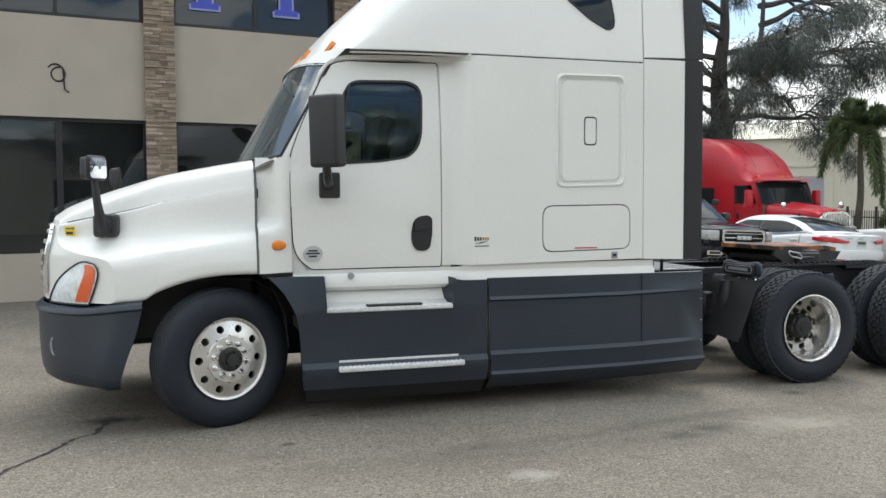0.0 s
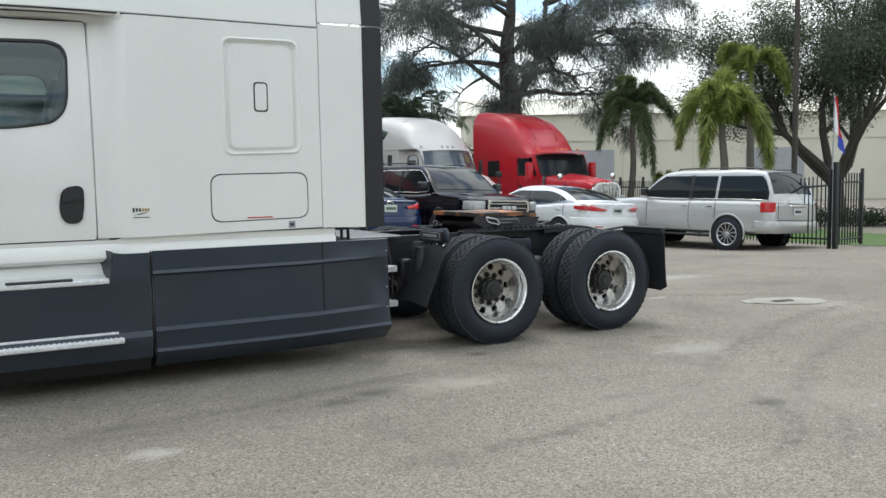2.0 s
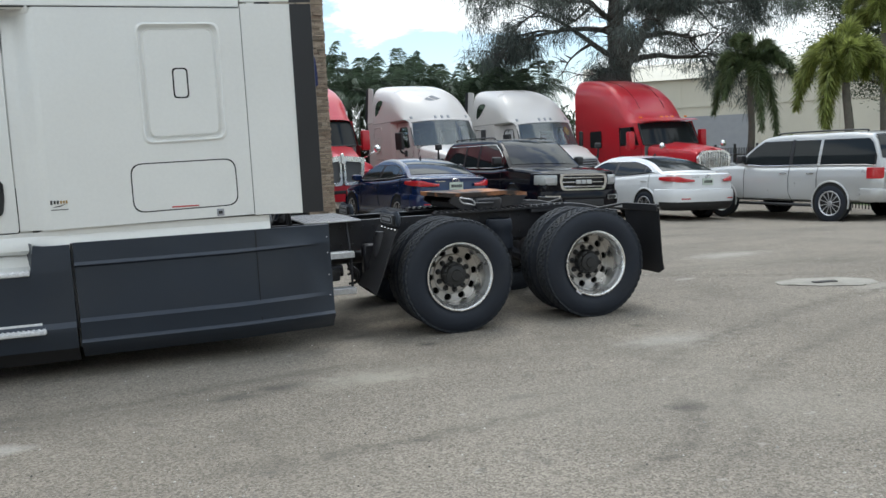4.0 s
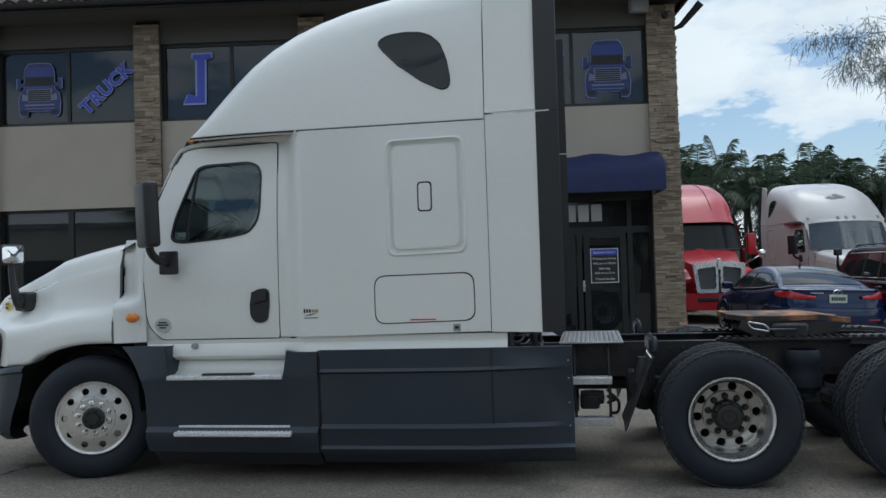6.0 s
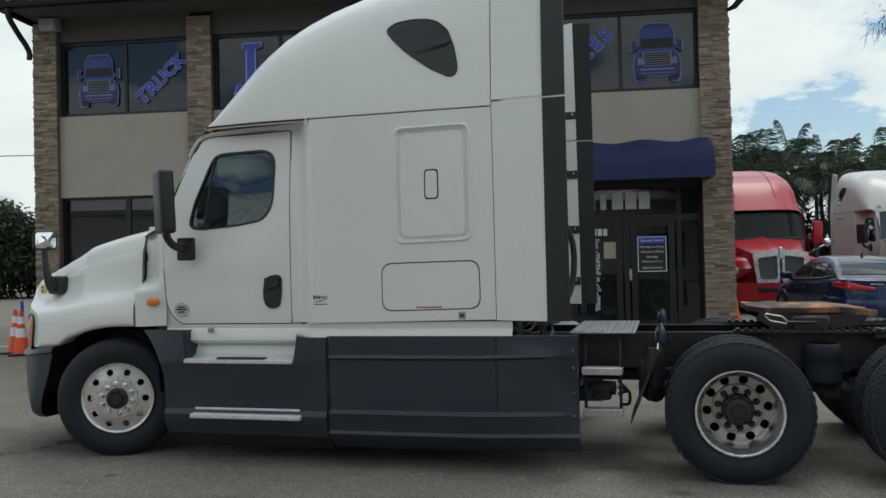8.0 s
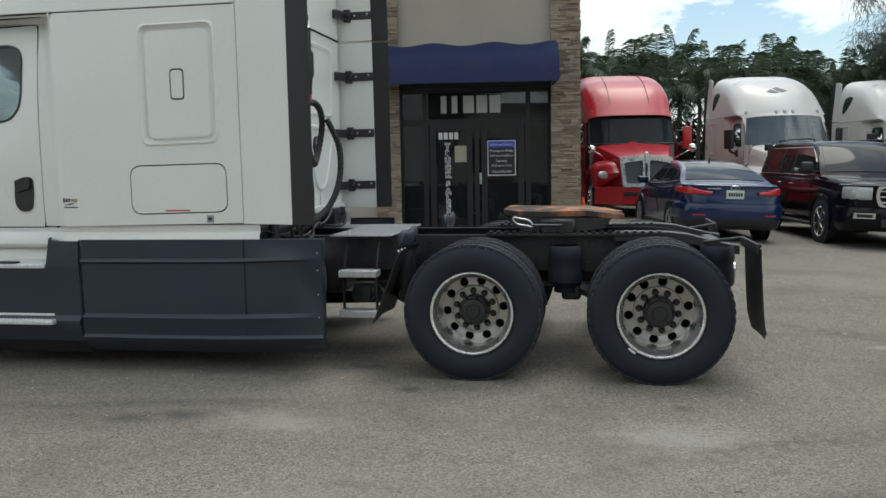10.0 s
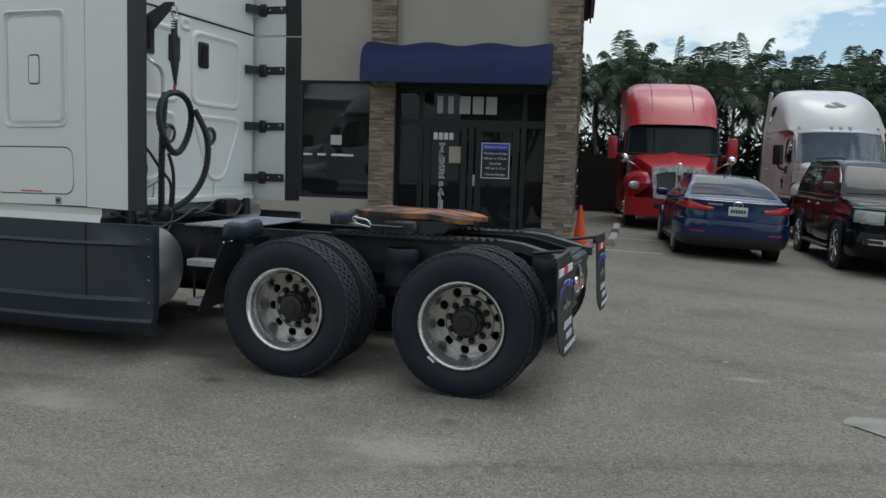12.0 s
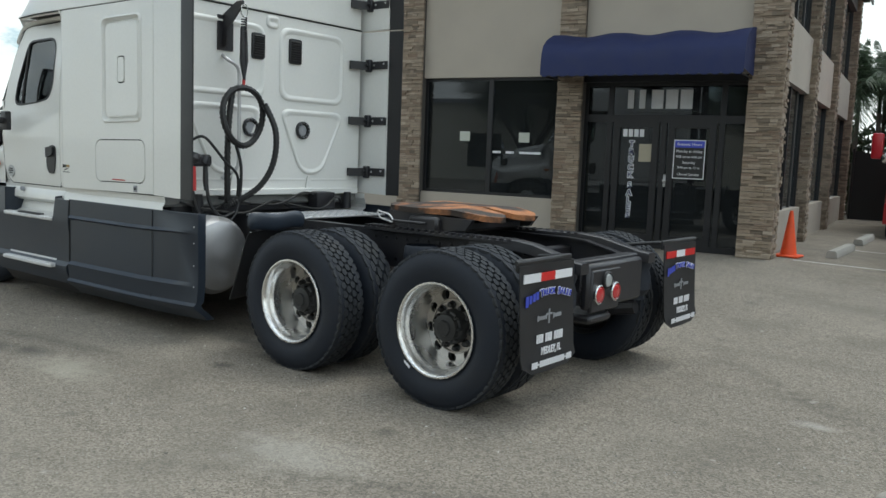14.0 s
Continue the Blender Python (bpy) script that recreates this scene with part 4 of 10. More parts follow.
    for q in (-0.78, -0.4, 0, 0.4, 0.78) if not fleet else (-0.86, -0.2, 0.0, 0.2, 0.86):
        bm = bmesh.new()
        box(bm, -0.06, 0.06, -0.04, 0.04, -0.025, 0.025, 0.018, 2)
        lamp = part("marker_lamp", bm, AMBER if not fleet else GREY_INK, roof)
        lamp.matrix_basis = pose(0.90 + 0.30 * abs(q) ** 2.6, q * 1.09, 2.81, 0, -55, 0)
    # the five-sided window of the sleeper
    for s in (-1, 1):
        bm = bmesh.new()
        vs = plate(bm, rounded(PENT, 0.03, 3), [], -HW, -HW + 0.02, "y", (3.1, 3.2, 3.3, 3.4))
        for v in bm.verts:
            sec = roof_section(v.co.x)
            yy = float(np.interp(v.co.z, [p[2] for p in sec], [p[1] for p in sec]))
            v.co.y = (yy - 0.006 + (v.co.y + HW)) * -s
        part("sleeper_window", bm, TINT, roof, "five-sided dark sleeper window")
        bm = bmesh.new()
        rim = []
        for x, z in rounded(PENT, 0.03, 3):
            sec = roof_section(x)
            rim.append((x, -s * (float(np.interp(z, [p[2] for p in sec], [p[1] for p in sec])) - 0.002), z))
        tube(bm, rim + [rim[0]], 0.008, 6)
        part("window_seal", bm, BLACK, roof)
    # inside: seats, wheel, dash
    for s in (-1, 1):
        bm = bmesh.new()
        box(bm, 1.15, 1.65, s * 0.62 - 0.26, s * 0.62 + 0.26, 1.72, 1.9, 0.05, 2)
        vs = box(bm, -0.07, 0.07, -0.25, 0.25, 0.0, 0.62, 0.05, 2)
        move(bm, [v for v in vs if v.is_valid], pose(1.66, s * 0.62, 1.84, 0, 12, 0))
        part("seat", bm, FABRIC, root)
    bm = bmesh.new()
    vs = tube(bm, [(0.24 * math.cos(a), 0.24 * math.sin(a), 0) for a in np.linspace(0, 2 * math.pi, 25)], 0.016, 6)
    vs += tube(bm, [(-0.24, 0, 0), (0, 0, -0.03), (0.24, 0, 0)], 0.02, 6)
    move(bm, bm.verts[:], pose(1.05, -0.62, 1.98, 0, -32, 0))
    part("steering_wheel", bm, BLACK, root)
    bm = bmesh.new()
    box(bm, 0.62, 0.95, -1.05, 1.05, 1.78, 1.96, 0.05, 2)
    part("dashboard", bm, CAB_TRIM, root)


def build_skirts(root):
    for s in (-1, 1):
        # long panel under the sleeper
        prof = [(1.035, -0.03), (1.03, 0.0), (0.885, 0.004), (0.862, 0.024), (0.845, 0.0), (0.46, 0.004), (0.432, 0.036), (0.41, 0.03), (0.30, 0.018), (0.278, 0.042), (0.255, 0.03), (0.20, -0.04), (0.15, -0.09)]
        bm = bmesh.new()
        xs = [2.225, 2.26, 2.8, 3.4, 3.56, 3.9, 4.1, 4.16]
        loft(bm, [[(x + (0.006 if z < 0.5 else 0), s * (HW + o * (1 - smoothstep(3.95, 4.12, x) * 0.9 * (1.03 > z > 0.3)) - 0.02 * smoothstep(4.05, 4.16, x)), z + (0.02 * smoothstep(3.2, 4.16, x) if z < 0.9 else 0)) for z, o in prof] for x in xs])
        loft(bm, [[(4.16 + e, s * (HW - 0.02 + o * (0.1 if 1.03 > z > 0.3 else 1) - 14 * e), z + (0.02 if z < 0.9 else 0)) for z, o in prof] for e in (0.0, 0.005)])
        skirt = part("side_skirt", bm, PLASTIC, root, "dark grey plastic side skirt", 30)
        bm = bmesh.new()
        tube(bm, [(2.215, s * (HW + 0.0), 1.03), (2.217, s * (HW + 0.006), 0.45), (2.225, s * (HW + 0.02), 0.25)], 0.006, 6)
        part("seam", bm, SEAL, skirt)
        bm = bmesh.new()
        tube(bm, [(3.565, s * (HW + 0.004), 1.03), (3.565, s * (HW + 0.008), 0.85), (3.568, s * (HW + 0.008), 0.45), (3.57, s * (HW + 0.024), 0.27)], 0.003, 5)
        part("seam", bm, SEAL, skirt)
        bm = bmesh.new()
        for z in (0.30, 0.45, 0.62, 0.80, 0.93):
            vs = lathe(bm, [(0.006, 0), (0.005, -0.004), (0.001, -0.005)], 8)
            move(bm, vs, pose(4.135, s * (HW + 0.0), z, 0, 0, 0 if s < 0 else 180))
        part("bolt_heads", bm, ALU_DULL, skirt, "bright bolt heads")["kind"] = "stuff"
        # step fairing under the door
        bm = bmesh.new()
        outline = [(0.53, 1.082), (0.60, 1.015), (0.655, 0.945), (0.70, 0.86), (0.727, 0.80), (0.75, 0.70), (0.757, 0.62), (0.765, 0.45), (0.77, 0.30), (0.78, 0.24), (2.205, 0.235), (2.205, 1.02), (2.02, 1.02), (1.955, 1.03), (1.925, 0.83), (0.955, 0.83), (0.935, 1.08)]
        vs = plate(bm, outline, [], -HW - 0.004, -HW + 0.06, "y", (0.3, 0.36, 0.40, 0.44, 0.5, 0.7, 0.8, 0.84))
        for v in bm.verts:
            z = v.co.z
            v.co.y -= 0.03 * smoothstep(0.44, 0.40, z) - 0.04 * smoothstep(0.36, 0.24, z) + 0.012 * smoothstep(0.88, 0.83, z) * smoothstep(0.7, 0.83, z)
            v.co.y += 0.05 * smoothstep(0.72, 0.5, v.co.x) * smoothstep(0.8, 1.05, z)
            v.co.y *= -s
        fair = part("step_fairing", bm, PLASTIC, root, "dark grey step fairing with two tread steps", 30)
        bm = bmesh.new()
        loft(bm, [[(x, s * (HW + o), z) for z, o in ((0.25, -0.03), (0.2, -0.07), (0.12, -0.13))] for x in (0.80, 2.2)])
        part("under_lip", bm, BLACK, fair)
        # upper step: sloped white panel and tread
        bm = bmesh.new()
        loft(bm, [[(0.972, s * 1.02, 1.045), (1.872, s * 1.02, 1.045)], [(0.958, s * 1.075, 0.868), (1.905, s * 1.075, 0.868)], [(0.955, s * 1.12, 0.846), (1.915, s * 1.12, 0.846)], [(0.955, s * 1.18, 0.842), (1.92, s * 1.18, 0.842)]])
        part("step_panel", bm, WHITE, fair, "white painted step riser")
        bm = bmesh.new()
        loft(bm, [[(0.94, s * (HW + 0.002), 1.08), (0.957, s * (HW + 0.002), 0.83)], [(0.976, s * 1.015, 1.08), (0.962, s * 1.07, 0.83)]])
        part("step_cheek", bm, PLASTIC, fair)
        bm = bmesh.new()
        loft(bm, [[(1.953, s * (HW + 0.002), 1.04), (1.925, s * (HW + 0.002), 0.83)], [(1.868, s * 1.015, 1.06), (1.902, s * 1.07, 0.83)]])
        part("step_cheek", bm, PLASTIC, fair)
        for x in (0.985, 1.855):
            bm = bmesh.new()
            vs = lathe(bm, [(0.012, 0), (0.010, -0.008), (0.001, -0.009)], 8)
            move(bm, vs, pose(x, s * 1.024, 1.022, 0, 0, 0 if s < 0 else 180))
            part("panel_bolt", bm, BLACK, fair)
        bm = bmesh.new()
        box(bm, 1.04, 1.97, s * (HW + 0.004) - 0.004, s * (HW + 0.004) + 0.004, 0.40, 0.452, 0.002)
        part("tread_lip", bm, TREAD, fair)
        for x0, x1, z, d0, d1 in ((0.95, 1.92, 0.845, -0.045, 0.03), (1.03, 2.0, 0.408, 0.0, 0.082)):
            bm = bmesh.new()
            vs = box(bm, x0, x1, s * HW + min(s * d0, s * d1), s * HW + max(s * d0, s * d1), z - 0.035, z, 0.006)
            n = int((x1 - x0) / 0.034)
            for k in range(n):
                x = x0 + 0.02 + k * (x1 - x0 - 0.04) / (n - 1)
                for q in (0.3, 0.75):
                    yy = s * (HW + d0 + (d1 - d0) * q)
                    vs = lathe(bm, [(0.011, 0), (0.009, -0.006), (0.001, -0.006)], 6)
                    move(bm, vs, pose(x + 0.01 * (q > 0.5), yy, z - 0.001, -90))
                    if q > 0.5:
                        vs = lathe(bm, [(0.010, 0), (0.008, -0.005), (0.001, -0.005)], 6)
                        move(bm, vs, pose(x, s * (HW + d1 - 0.001), z - 0.018, 0, 0, 0 if s < 0 else 180))
            part("step_tread", bm, TREAD, fair, "bright perforated metal step tread")
        bm = bmesh.new()
        box(bm, 1.25, 1.68, s * (HW + 0.0) - 0.03, s * HW + 0.03, 0.846, 0.862, 0.006)
        part("step_mat", bm, BLACK, fair, "black ribbed step pad")
        # tank behind the skirt
        bm = bmesh.new()
        vs = lathe(bm, [(0.001, -1.0), (0.18, -0.995), (0.29, -0.96), (0.33, -0.90), (0.33, 0.90), (0.29, 0.96), (0.18, 0.995), (0.001, 1.0)], 36)
        move(bm, vs, pose(3.03, s * 0.86, 0.66, 0, 0, 90))
        part("fuel_tank", bm, ALU_DULL, root, "brushed aluminium fuel tank")


def flat_bars(bm, rows, m):
    """Plain bars for lettering: rows of (left, width, height, middle)."""
    for x, w, h, z in rows:
        move(bm, box(bm, x, x + w, -0.003, 0.0, z - h / 2, z + h / 2), m)


def build_rear(root):
    """Sleeper's back, lines, frame, fifth wheel, axles, flaps."""
    # back wall with pressed fields
    bm = bmesh.new()
    box(bm, 3.60, 3.625, -1.15, 1.15, 1.19, 2.795, 0.006)
    wall = part("back_wall", bm, WHITE, root, "white pressed sleeper back wall")
    bm = bmesh.new()
    fields = [([(-1.06, 2.02), (-0.10, 2.02), (-0.10, 2.68), (-1.06, 2.68)], 0.13), ([(0.06, 2.02), (0.90, 2.02), (0.90, 2.70), (0.06, 2.70)], 0.13),
              ([(0.06, 1.95), (0.92, 1.95), (0.62, 1.33), (0.34, 1.33)], 0.14), ([(-0.98, 1.95), (-0.12, 1.95), (-0.40, 1.33), (-0.68, 1.33)], 0.14),
              ([(-0.10, 2.66), (0.06, 2.66), (0.06, 2.78), (-0.10, 2.78)], 0.05), ([(-1.12, 1.265), (1.12, 1.265), (1.12, 1.30), (-1.12, 1.30)], 0.01)]
    for f, rad in fields:
        loop = rounded(f, rad, 6)
        c = (sum(a for a, _ in loop) / len(loop), sum(b for _, b in loop) / len(loop))
        hw, hh = max(a for a, _ in loop) - c[0], max(b for _, b in loop) - c[1]
        loops = []
        for d, o in ((0.0, 0.0), (0.010, 0.015), (0.032, 0.018), (0.050, 0.003), (0.058, 0.002)):
            kx, kz = max(0.05, 1 - d / hw), max(0.05, 1 - d / hh)
            loops.append([(3.624 + o * min(1.0, rad / 0.05), c[0] + (a - c[0]) * kx, c[1] + (b - c[1]) * kz) for a, b in loop])
        loft(bm, loops, ring=True)
    part("pressed_ribs", bm, WHITE, wall, "", 60)
    bm = bmesh.new()
    box(bm, 3.60, 3.63, -1.14, 1.14, 2.80, 3.86, 0.01)
    part("upper_back", bm, WHITE, wall)
    bm = bmesh.new()
    tube(bm, [(3.628, -1.14, 2.797), (3.628, 1.14, 2.797)], 0.008, 6)
    part("seam", bm, SEAL, wall)
    for y in (-0.19, 0.25):
        bm = bmesh.new()
        box(bm, 3.62, 3.645, y - 0.075, y + 0.075, 2.37, 2.60, 0.02, 2)
        v = part("air_vent", bm, BLACK, wall, "black louvred air vent")
        bm = bmesh.new()
        for k in range(9):
            vs = box(bm, -0.008, 0.008, -0.055, 0.055, -0.004, 0.004)
            move(bm, vs, pose(3.648, y, 2.40 + 0.0215 * k, 0, 35, 0))
        part("louvres", bm, BLACK, v)
    for y in (-0.27, 0.36):
        bm = bmesh.new()
        vs = lathe(bm, [(0.085, 0.0), (0.085, -0.02), (0.075, -0.028), (0.058, -0.02), (0.055, 0.0)], 28)
        move(bm, bm.verts[:], pose(3.626, y, 1.755, 0, 0, 90))
        ring_ob = part("porthole", bm, BLACK, wall, "round dark porthole ring")
        bm = bmesh.new()
        lathe(bm, [(0.001, -0.010), (0.050, -0.008), (0.056, -0.002)], 24)
        for k in range(12):
            lug(bm, 0.066, 2 * math.pi * k / 12, -0.022, 0.004, 0.008)
        move(bm, bm.verts[:], pose(3.626, y, 1.755, 0, 0, 90))
        part("porthole_cap", bm, GREY_INK, ring_ob)
    # hinges of the right fairing
    bm = None
    for z in (1.37, 1.89, 2.45, 3.05):
        bm = bmesh.new()
        loft(bm, [[(3.63, 0.98, z - 0.045), (3.63, 0.98, z + 0.035), (3.70, 1.17, z + 0.035), (3.70, 1.17, z - 0.045)], [(3.66, 0.97, z - 0.045), (3.66, 0.97, z + 0.035), (3.73, 1.16, z + 0.035), (3.73, 1.16, z - 0.045)]], ring=True, cap=True)
        box(bm, 3.70, 3.97, 1.165, 1.185, z - 0.04, z + 0.04, 0.006)
        box(bm, 3.69, 3.76, 1.14, 1.19, z - 0.065, z + 0.06, 0.01)
        vs = lathe(bm, [(0.014, 0), (0.014, -0.03), (0.001, -0.03)], 8)
        move(bm, vs, pose(3.74, 1.14, z))
        hinge = part("hinge", bm, FRAME, root, "black bolted fairing hinge")
        for x, y, dz in ((3.80, 1.163, 0.0), (3.93, 1.163, 0.012), (3.66, 1.03, 0.0)):
            bm = bmesh.new()
            lathe(bm, [(0.001, -0.012), (0.009, -0.010), (0.011, 0.0)], 8)
            move(bm, bm.verts[:], pose(x, y, z + dz))
            part("hinge_bolt", bm, ALU_DULL, hinge)
    # pogo bracket, spring, hoses
    bm = bmesh.new()
    vs = plate(bm, [(3.63, 2.42), (3.68, 2.44), (3.70, 2.58), (3.90, 2.77), (3.90, 2.80), (3.82, 2.80), (3.63, 2.70)], [], -0.585, -0.565)
    box(bm, 3.626, 3.64, -0.64, -0.47, 2.40, 2.70, 0.005)
    arm = part("hose_arm", bm, FRAME, root, "black hose support bracket")
    bm = bmesh.new()
    tube(bm, [(3.895, -0.56 + 0.035 * math.sin(a), 2.72 + 0.055 * math.cos(a)) for a in np.linspace(0, 2 * math.pi, 15)], 0.006, 6)
    part("hook_ring", bm, CHROME, arm)
    bm = bmesh.new()
    coil = [(3.895 + 0.022 * math.cos(a), -0.56 + 0.022 * math.sin(a), 2.66 - 0.16 * a / 50) for a in np.linspace(0, 50, 160)]
    tube(bm, coil, 0.006, 5)
    tube(bm, [(3.895, -0.575, 2.58), (3.90, -0.578, 2.30), (3.905, -0.56, 2.14)], [0.02, 0.026, 0.012], 8)
    tube(bm, [(3.90, -0.545, 2.55), (3.905, -0.54, 2.30), (3.905, -0.56, 2.16)], [0.012, 0.016, 0.01], 8)
    part("spring", bm, FRAME, arm, "dark coil spring tether")
    bm = bmesh.new()
    tube(bm, [(3.90, -0.56, 2.15), (3.90, -0.565, 2.09), (3.90, -0.61, 2.075)], 0.014, 6)
    part("tag", bm, RED_HOSE, arm, "red clip")
    c = Vector((3.92, -0.60, 1.83))
    ring = [(c.x + 0.02 * math.sin(2 * a), c.y + 0.21 * math.sin(a) + 0.02, c.z + 0.245 * math.cos(a)) for a in np.linspace(-0.3, 2 * math.pi - 0.3, 26)]
    hoses = [([(3.88, -0.66, 2.07), (3.885, -0.70, 1.8), (3.88, -0.71, 1.5), (3.87, -0.70, 1.2), (3.83, -0.66, 1.05)], 0.026),
             ([(3.98, -0.40, 1.95), (4.06, -0.34, 1.72), (4.06, -0.36, 1.45), (4.0, -0.46, 1.24), (3.88, -0.62, 1.10), (3.84, -0.72, 1.06)], 0.026),
             ([(3.80, -1.0, 1.62), (3.86, -0.92, 1.64), (3.90, -0.75, 1.45), (3.90, -0.62, 1.33), (3.88, -0.60, 1.15)], 0.012),
             ([(3.86, -1.04, 1.2), (3.88, -1.0, 1.02), (3.9, -0.86, 0.93), (3.92, -0.7, 0.95), (3.9, -0.6, 1.1), (3.9, -0.58, 1.4), (3.88, -0.62, 1.58)], 0.014),
             ([(3.84, -0.9, 1.35), (3.87, -0.88, 1.1), (3.90, -0.78, 0.98), (3.92, -0.66, 1.02)], 0.014)]
    def wrapped(pts, r):
        """Hose radii with the ridges of a spiral wrap."""
        return [r * (1.12 if i % 2 else 0.90) for i in range(len(pts))]

    bm = bmesh.new()
    ring = smooth_line(ring, 3)
    tube(bm, ring, wrapped(ring, 0.026), 8)
    part("air_line", bm, HOSE, root, "looped black air line")
    for line, r in hoses:
        bm = bmesh.new()
        pts = smooth_line(line, 14 if r > 0.02 else 5)
        tube(bm, pts, wrapped(pts, r) if r > 0.02 else r, 8)
        part("air_line", bm, HOSE, root, "hanging black air line")
    for y, m, nm in ((-1.02, RED_HOSE, "red gladhand grip"), (-0.90, BLACK, "black gladhand grip")):
        bm = bmesh.new()
        tube(bm, [(3.85, y, 1.20), (3.84, y, 1.28), (3.83, y + 0.005, 1.40)], [0.018, 0.024, 0.02], 8)
        part("gladhand", bm, m, root, nm)
    bm = bmesh.new()
    box(bm, 3.66, 3.86, -1.06, -0.84, 1.40, 1.50, 0.02)
    vs = lathe(bm, [(0.04, 0), (0.045, -0.05), (0.03, -0.07), (0.001, -0.07)], 12)
    move(bm, vs, pose(3.84, -1.0, 1.50, 60, 0, 20))
    vs = lathe(bm, [(0.035, 0), (0.04, -0.05), (0.03, -0.07), (0.001, -0.07)], 12)
    move(bm, vs, pose(3.84, -0.9, 1.48, 60, 0, 20))
    part("coupling_holder", bm, FRAME, root)
    bm = bmesh.new()
    tube(bm, smooth_line([(3.63, -0.58, 2.36), (3.70, -0.58, 2.32), (3.71, -0.48, 2.26), (3.71, -0.46, 2.1), (3.71, -0.46, 1.5), (3.70, -0.48, 1.38), (3.63, -0.58, 1.29)], 5), 0.016, 8)
    part("grab_bar", bm, ALU_DULL, root, "grey tubular grab bar")
    bm = bmesh.new()
    for y in (-0.45, 0.45):
        plate(bm, [(y - 0.045, 1.17), (y + 0.045, 1.17), (y + 0.02, 1.32), (y - 0.02, 1.32)], [], 3.64, 3.632, "x")
    box(bm, 3.60, 3.66, -1.12, 1.12, 1.14, 1.20, 0.008)
    part("wall_foot", bm, WHITE, root)
    # dark shocks, valve blocks and lines in the gap under the sleeper's back
    bm = bmesh.new()
    box(bm, 3.50, 3.58, -1.05, 1.05, 0.98, 1.14, 0.02)
    for y in (-0.85, 0.72, 0.95):
        tube(bm, [(3.66, y, 1.0), (3.67, y, 1.16)], [0.05, 0.04], 10)
    box(bm, 3.62, 3.76, 0.45, 0.68, 1.0, 1.17, 0.03, 2)
    part("cab_mount", bm, FRAME, root, "dark cab mounts and shocks")
    for k, (ya, yb, zz) in enumerate(((-1.0, -0.4, 1.09), (-0.9, 0.2, 1.05), (-0.6, 0.6, 1.12), (0.1, 0.9, 1.07))):
        bm = bmesh.new()
        tube(bm, smooth_line([(3.62, ya, zz), (3.74 + 0.03 * k, ya * 0.6 + yb * 0.4, zz - 0.06), (3.80, ya * 0.3 + yb * 0.7, zz + 0.05), (3.64, yb, zz - 0.03)], 5), 0.011, 6)
        part("brake_line", bm, HOSE, root)
    # frame rails
    for s in (-1, 1):
        bm = bmesh.new()
        loft(bm, [[(x, s * (0.43 + o), z) for o, z in ((0, zt), (0, zb), (-0.08, zb), (-0.08, zb + 0.012), (-0.012, zb + 0.012), (-0.012, zt - 0.012), (-0.08, zt - 0.012), (-0.08, zt))] for x, zt, zb in ((-0.8, 0.98, 0.70), (3.3, 0.99, 0.71), (6.6, 0.99, 0.71), (6.75, 0.98, 0.70), (7.15, 0.88, 0.72))], ring=True, cap=True)
        rail = part("frame_rail", bm, FRAME, root, "black steel frame rail")
        bm = bmesh.new()
        for k in range(26):
            for zz in (0.77, 0.93):
                vs = lathe(bm, [(0.013, 0), (0.011, -0.012), (0.001, -0.013)], 6)
                move(bm, vs, pose(4.2 + k * 0.105, s * 0.43, zz, 0, 0, 0 if s < 0 else 180))
        part("bolt_heads", bm, FRAME, rail)["kind"] = "stuff"
    for x in (1.0, 2.2, 3.4, 4.6, 5.25, 5.95, 6.55, 7.1):
        bm = bmesh.new()
        box(bm, x - 0.05, x + 0.05, -0.42, 0.42, 0.74, 0.92, 0.01)
        part("cross_member", bm, FRAME, root)
    bm = bmesh.new()
    box(bm, 0.9, 3.5, -0.55, 0.55, 0.45, 1.05, 0.05)
    box(bm, 3.3, 4.1, -0.42, 0.42, 0.5, 0.8, 0.05)
    vs = lathe(bm, [(0.001, 0), (0.075, 0), (0.075, 2.6), (0.001, 2.6)], 14)
    move(bm, vs, pose(3.6, 0.0, 0.62, 0, 0, -90))
    part("drivetrain", bm, FRAME, root)
    bm = bmesh.new()
    box(bm, -0.05, 0.05, -0.9, 0.9, 0.40, 0.50, 0.02)
    move(bm, bm.verts[:], Matrix.Translation((0.2, 0, 0)))
    part("front_axle", bm, FRAME, root)
    # deck plate with raised lozenges, ladder
    bm = bmesh.new()
    box(bm, 4.05, 4.56, -0.64, 0.55, 0.998, 1.012, 0.002)
    deck = part("deck_plate", bm, ALU_DULL, root, "bright chequered deck plate")
    bm = bmesh.new()
    for i in range(13):
        for j in range(28):
            vs = box(bm, -0.016, 0.016, -0.004, 0.004, 0, 0.004)
            move(bm, vs, pose(4.075 + i * 0.0385, -0.62 + j * 0.0425, 1.0118, 0, 0, 45 if (i + j) % 2 else -45))
    part("tread_pattern", bm, ALU_DULL, deck)["kind"] = "stuff"
    bm = bmesh.new()
    for x in (4.17, 4.44):
        tube(bm, [(x, -0.55, 0.99), (x, -0.68, 0.7), (x, -0.68, 0.36)], 0.012, 6)
    lad = part("ladder", bm, FRAME, root, "black ladder with bright rungs")
    for z in (0.72, 0.40):
        bm = bmesh.new()
        box(bm, 4.15, 4.46, -0.76, -0.62, z - 0.035, z + 0.02, 0.005)
        part("rung", bm, TREAD, lad)
    bm = bmesh.new()
    box(bm, 4.20, 4.36, -0.58, -0.42, 0.46, 0.58, 0.03, 2)
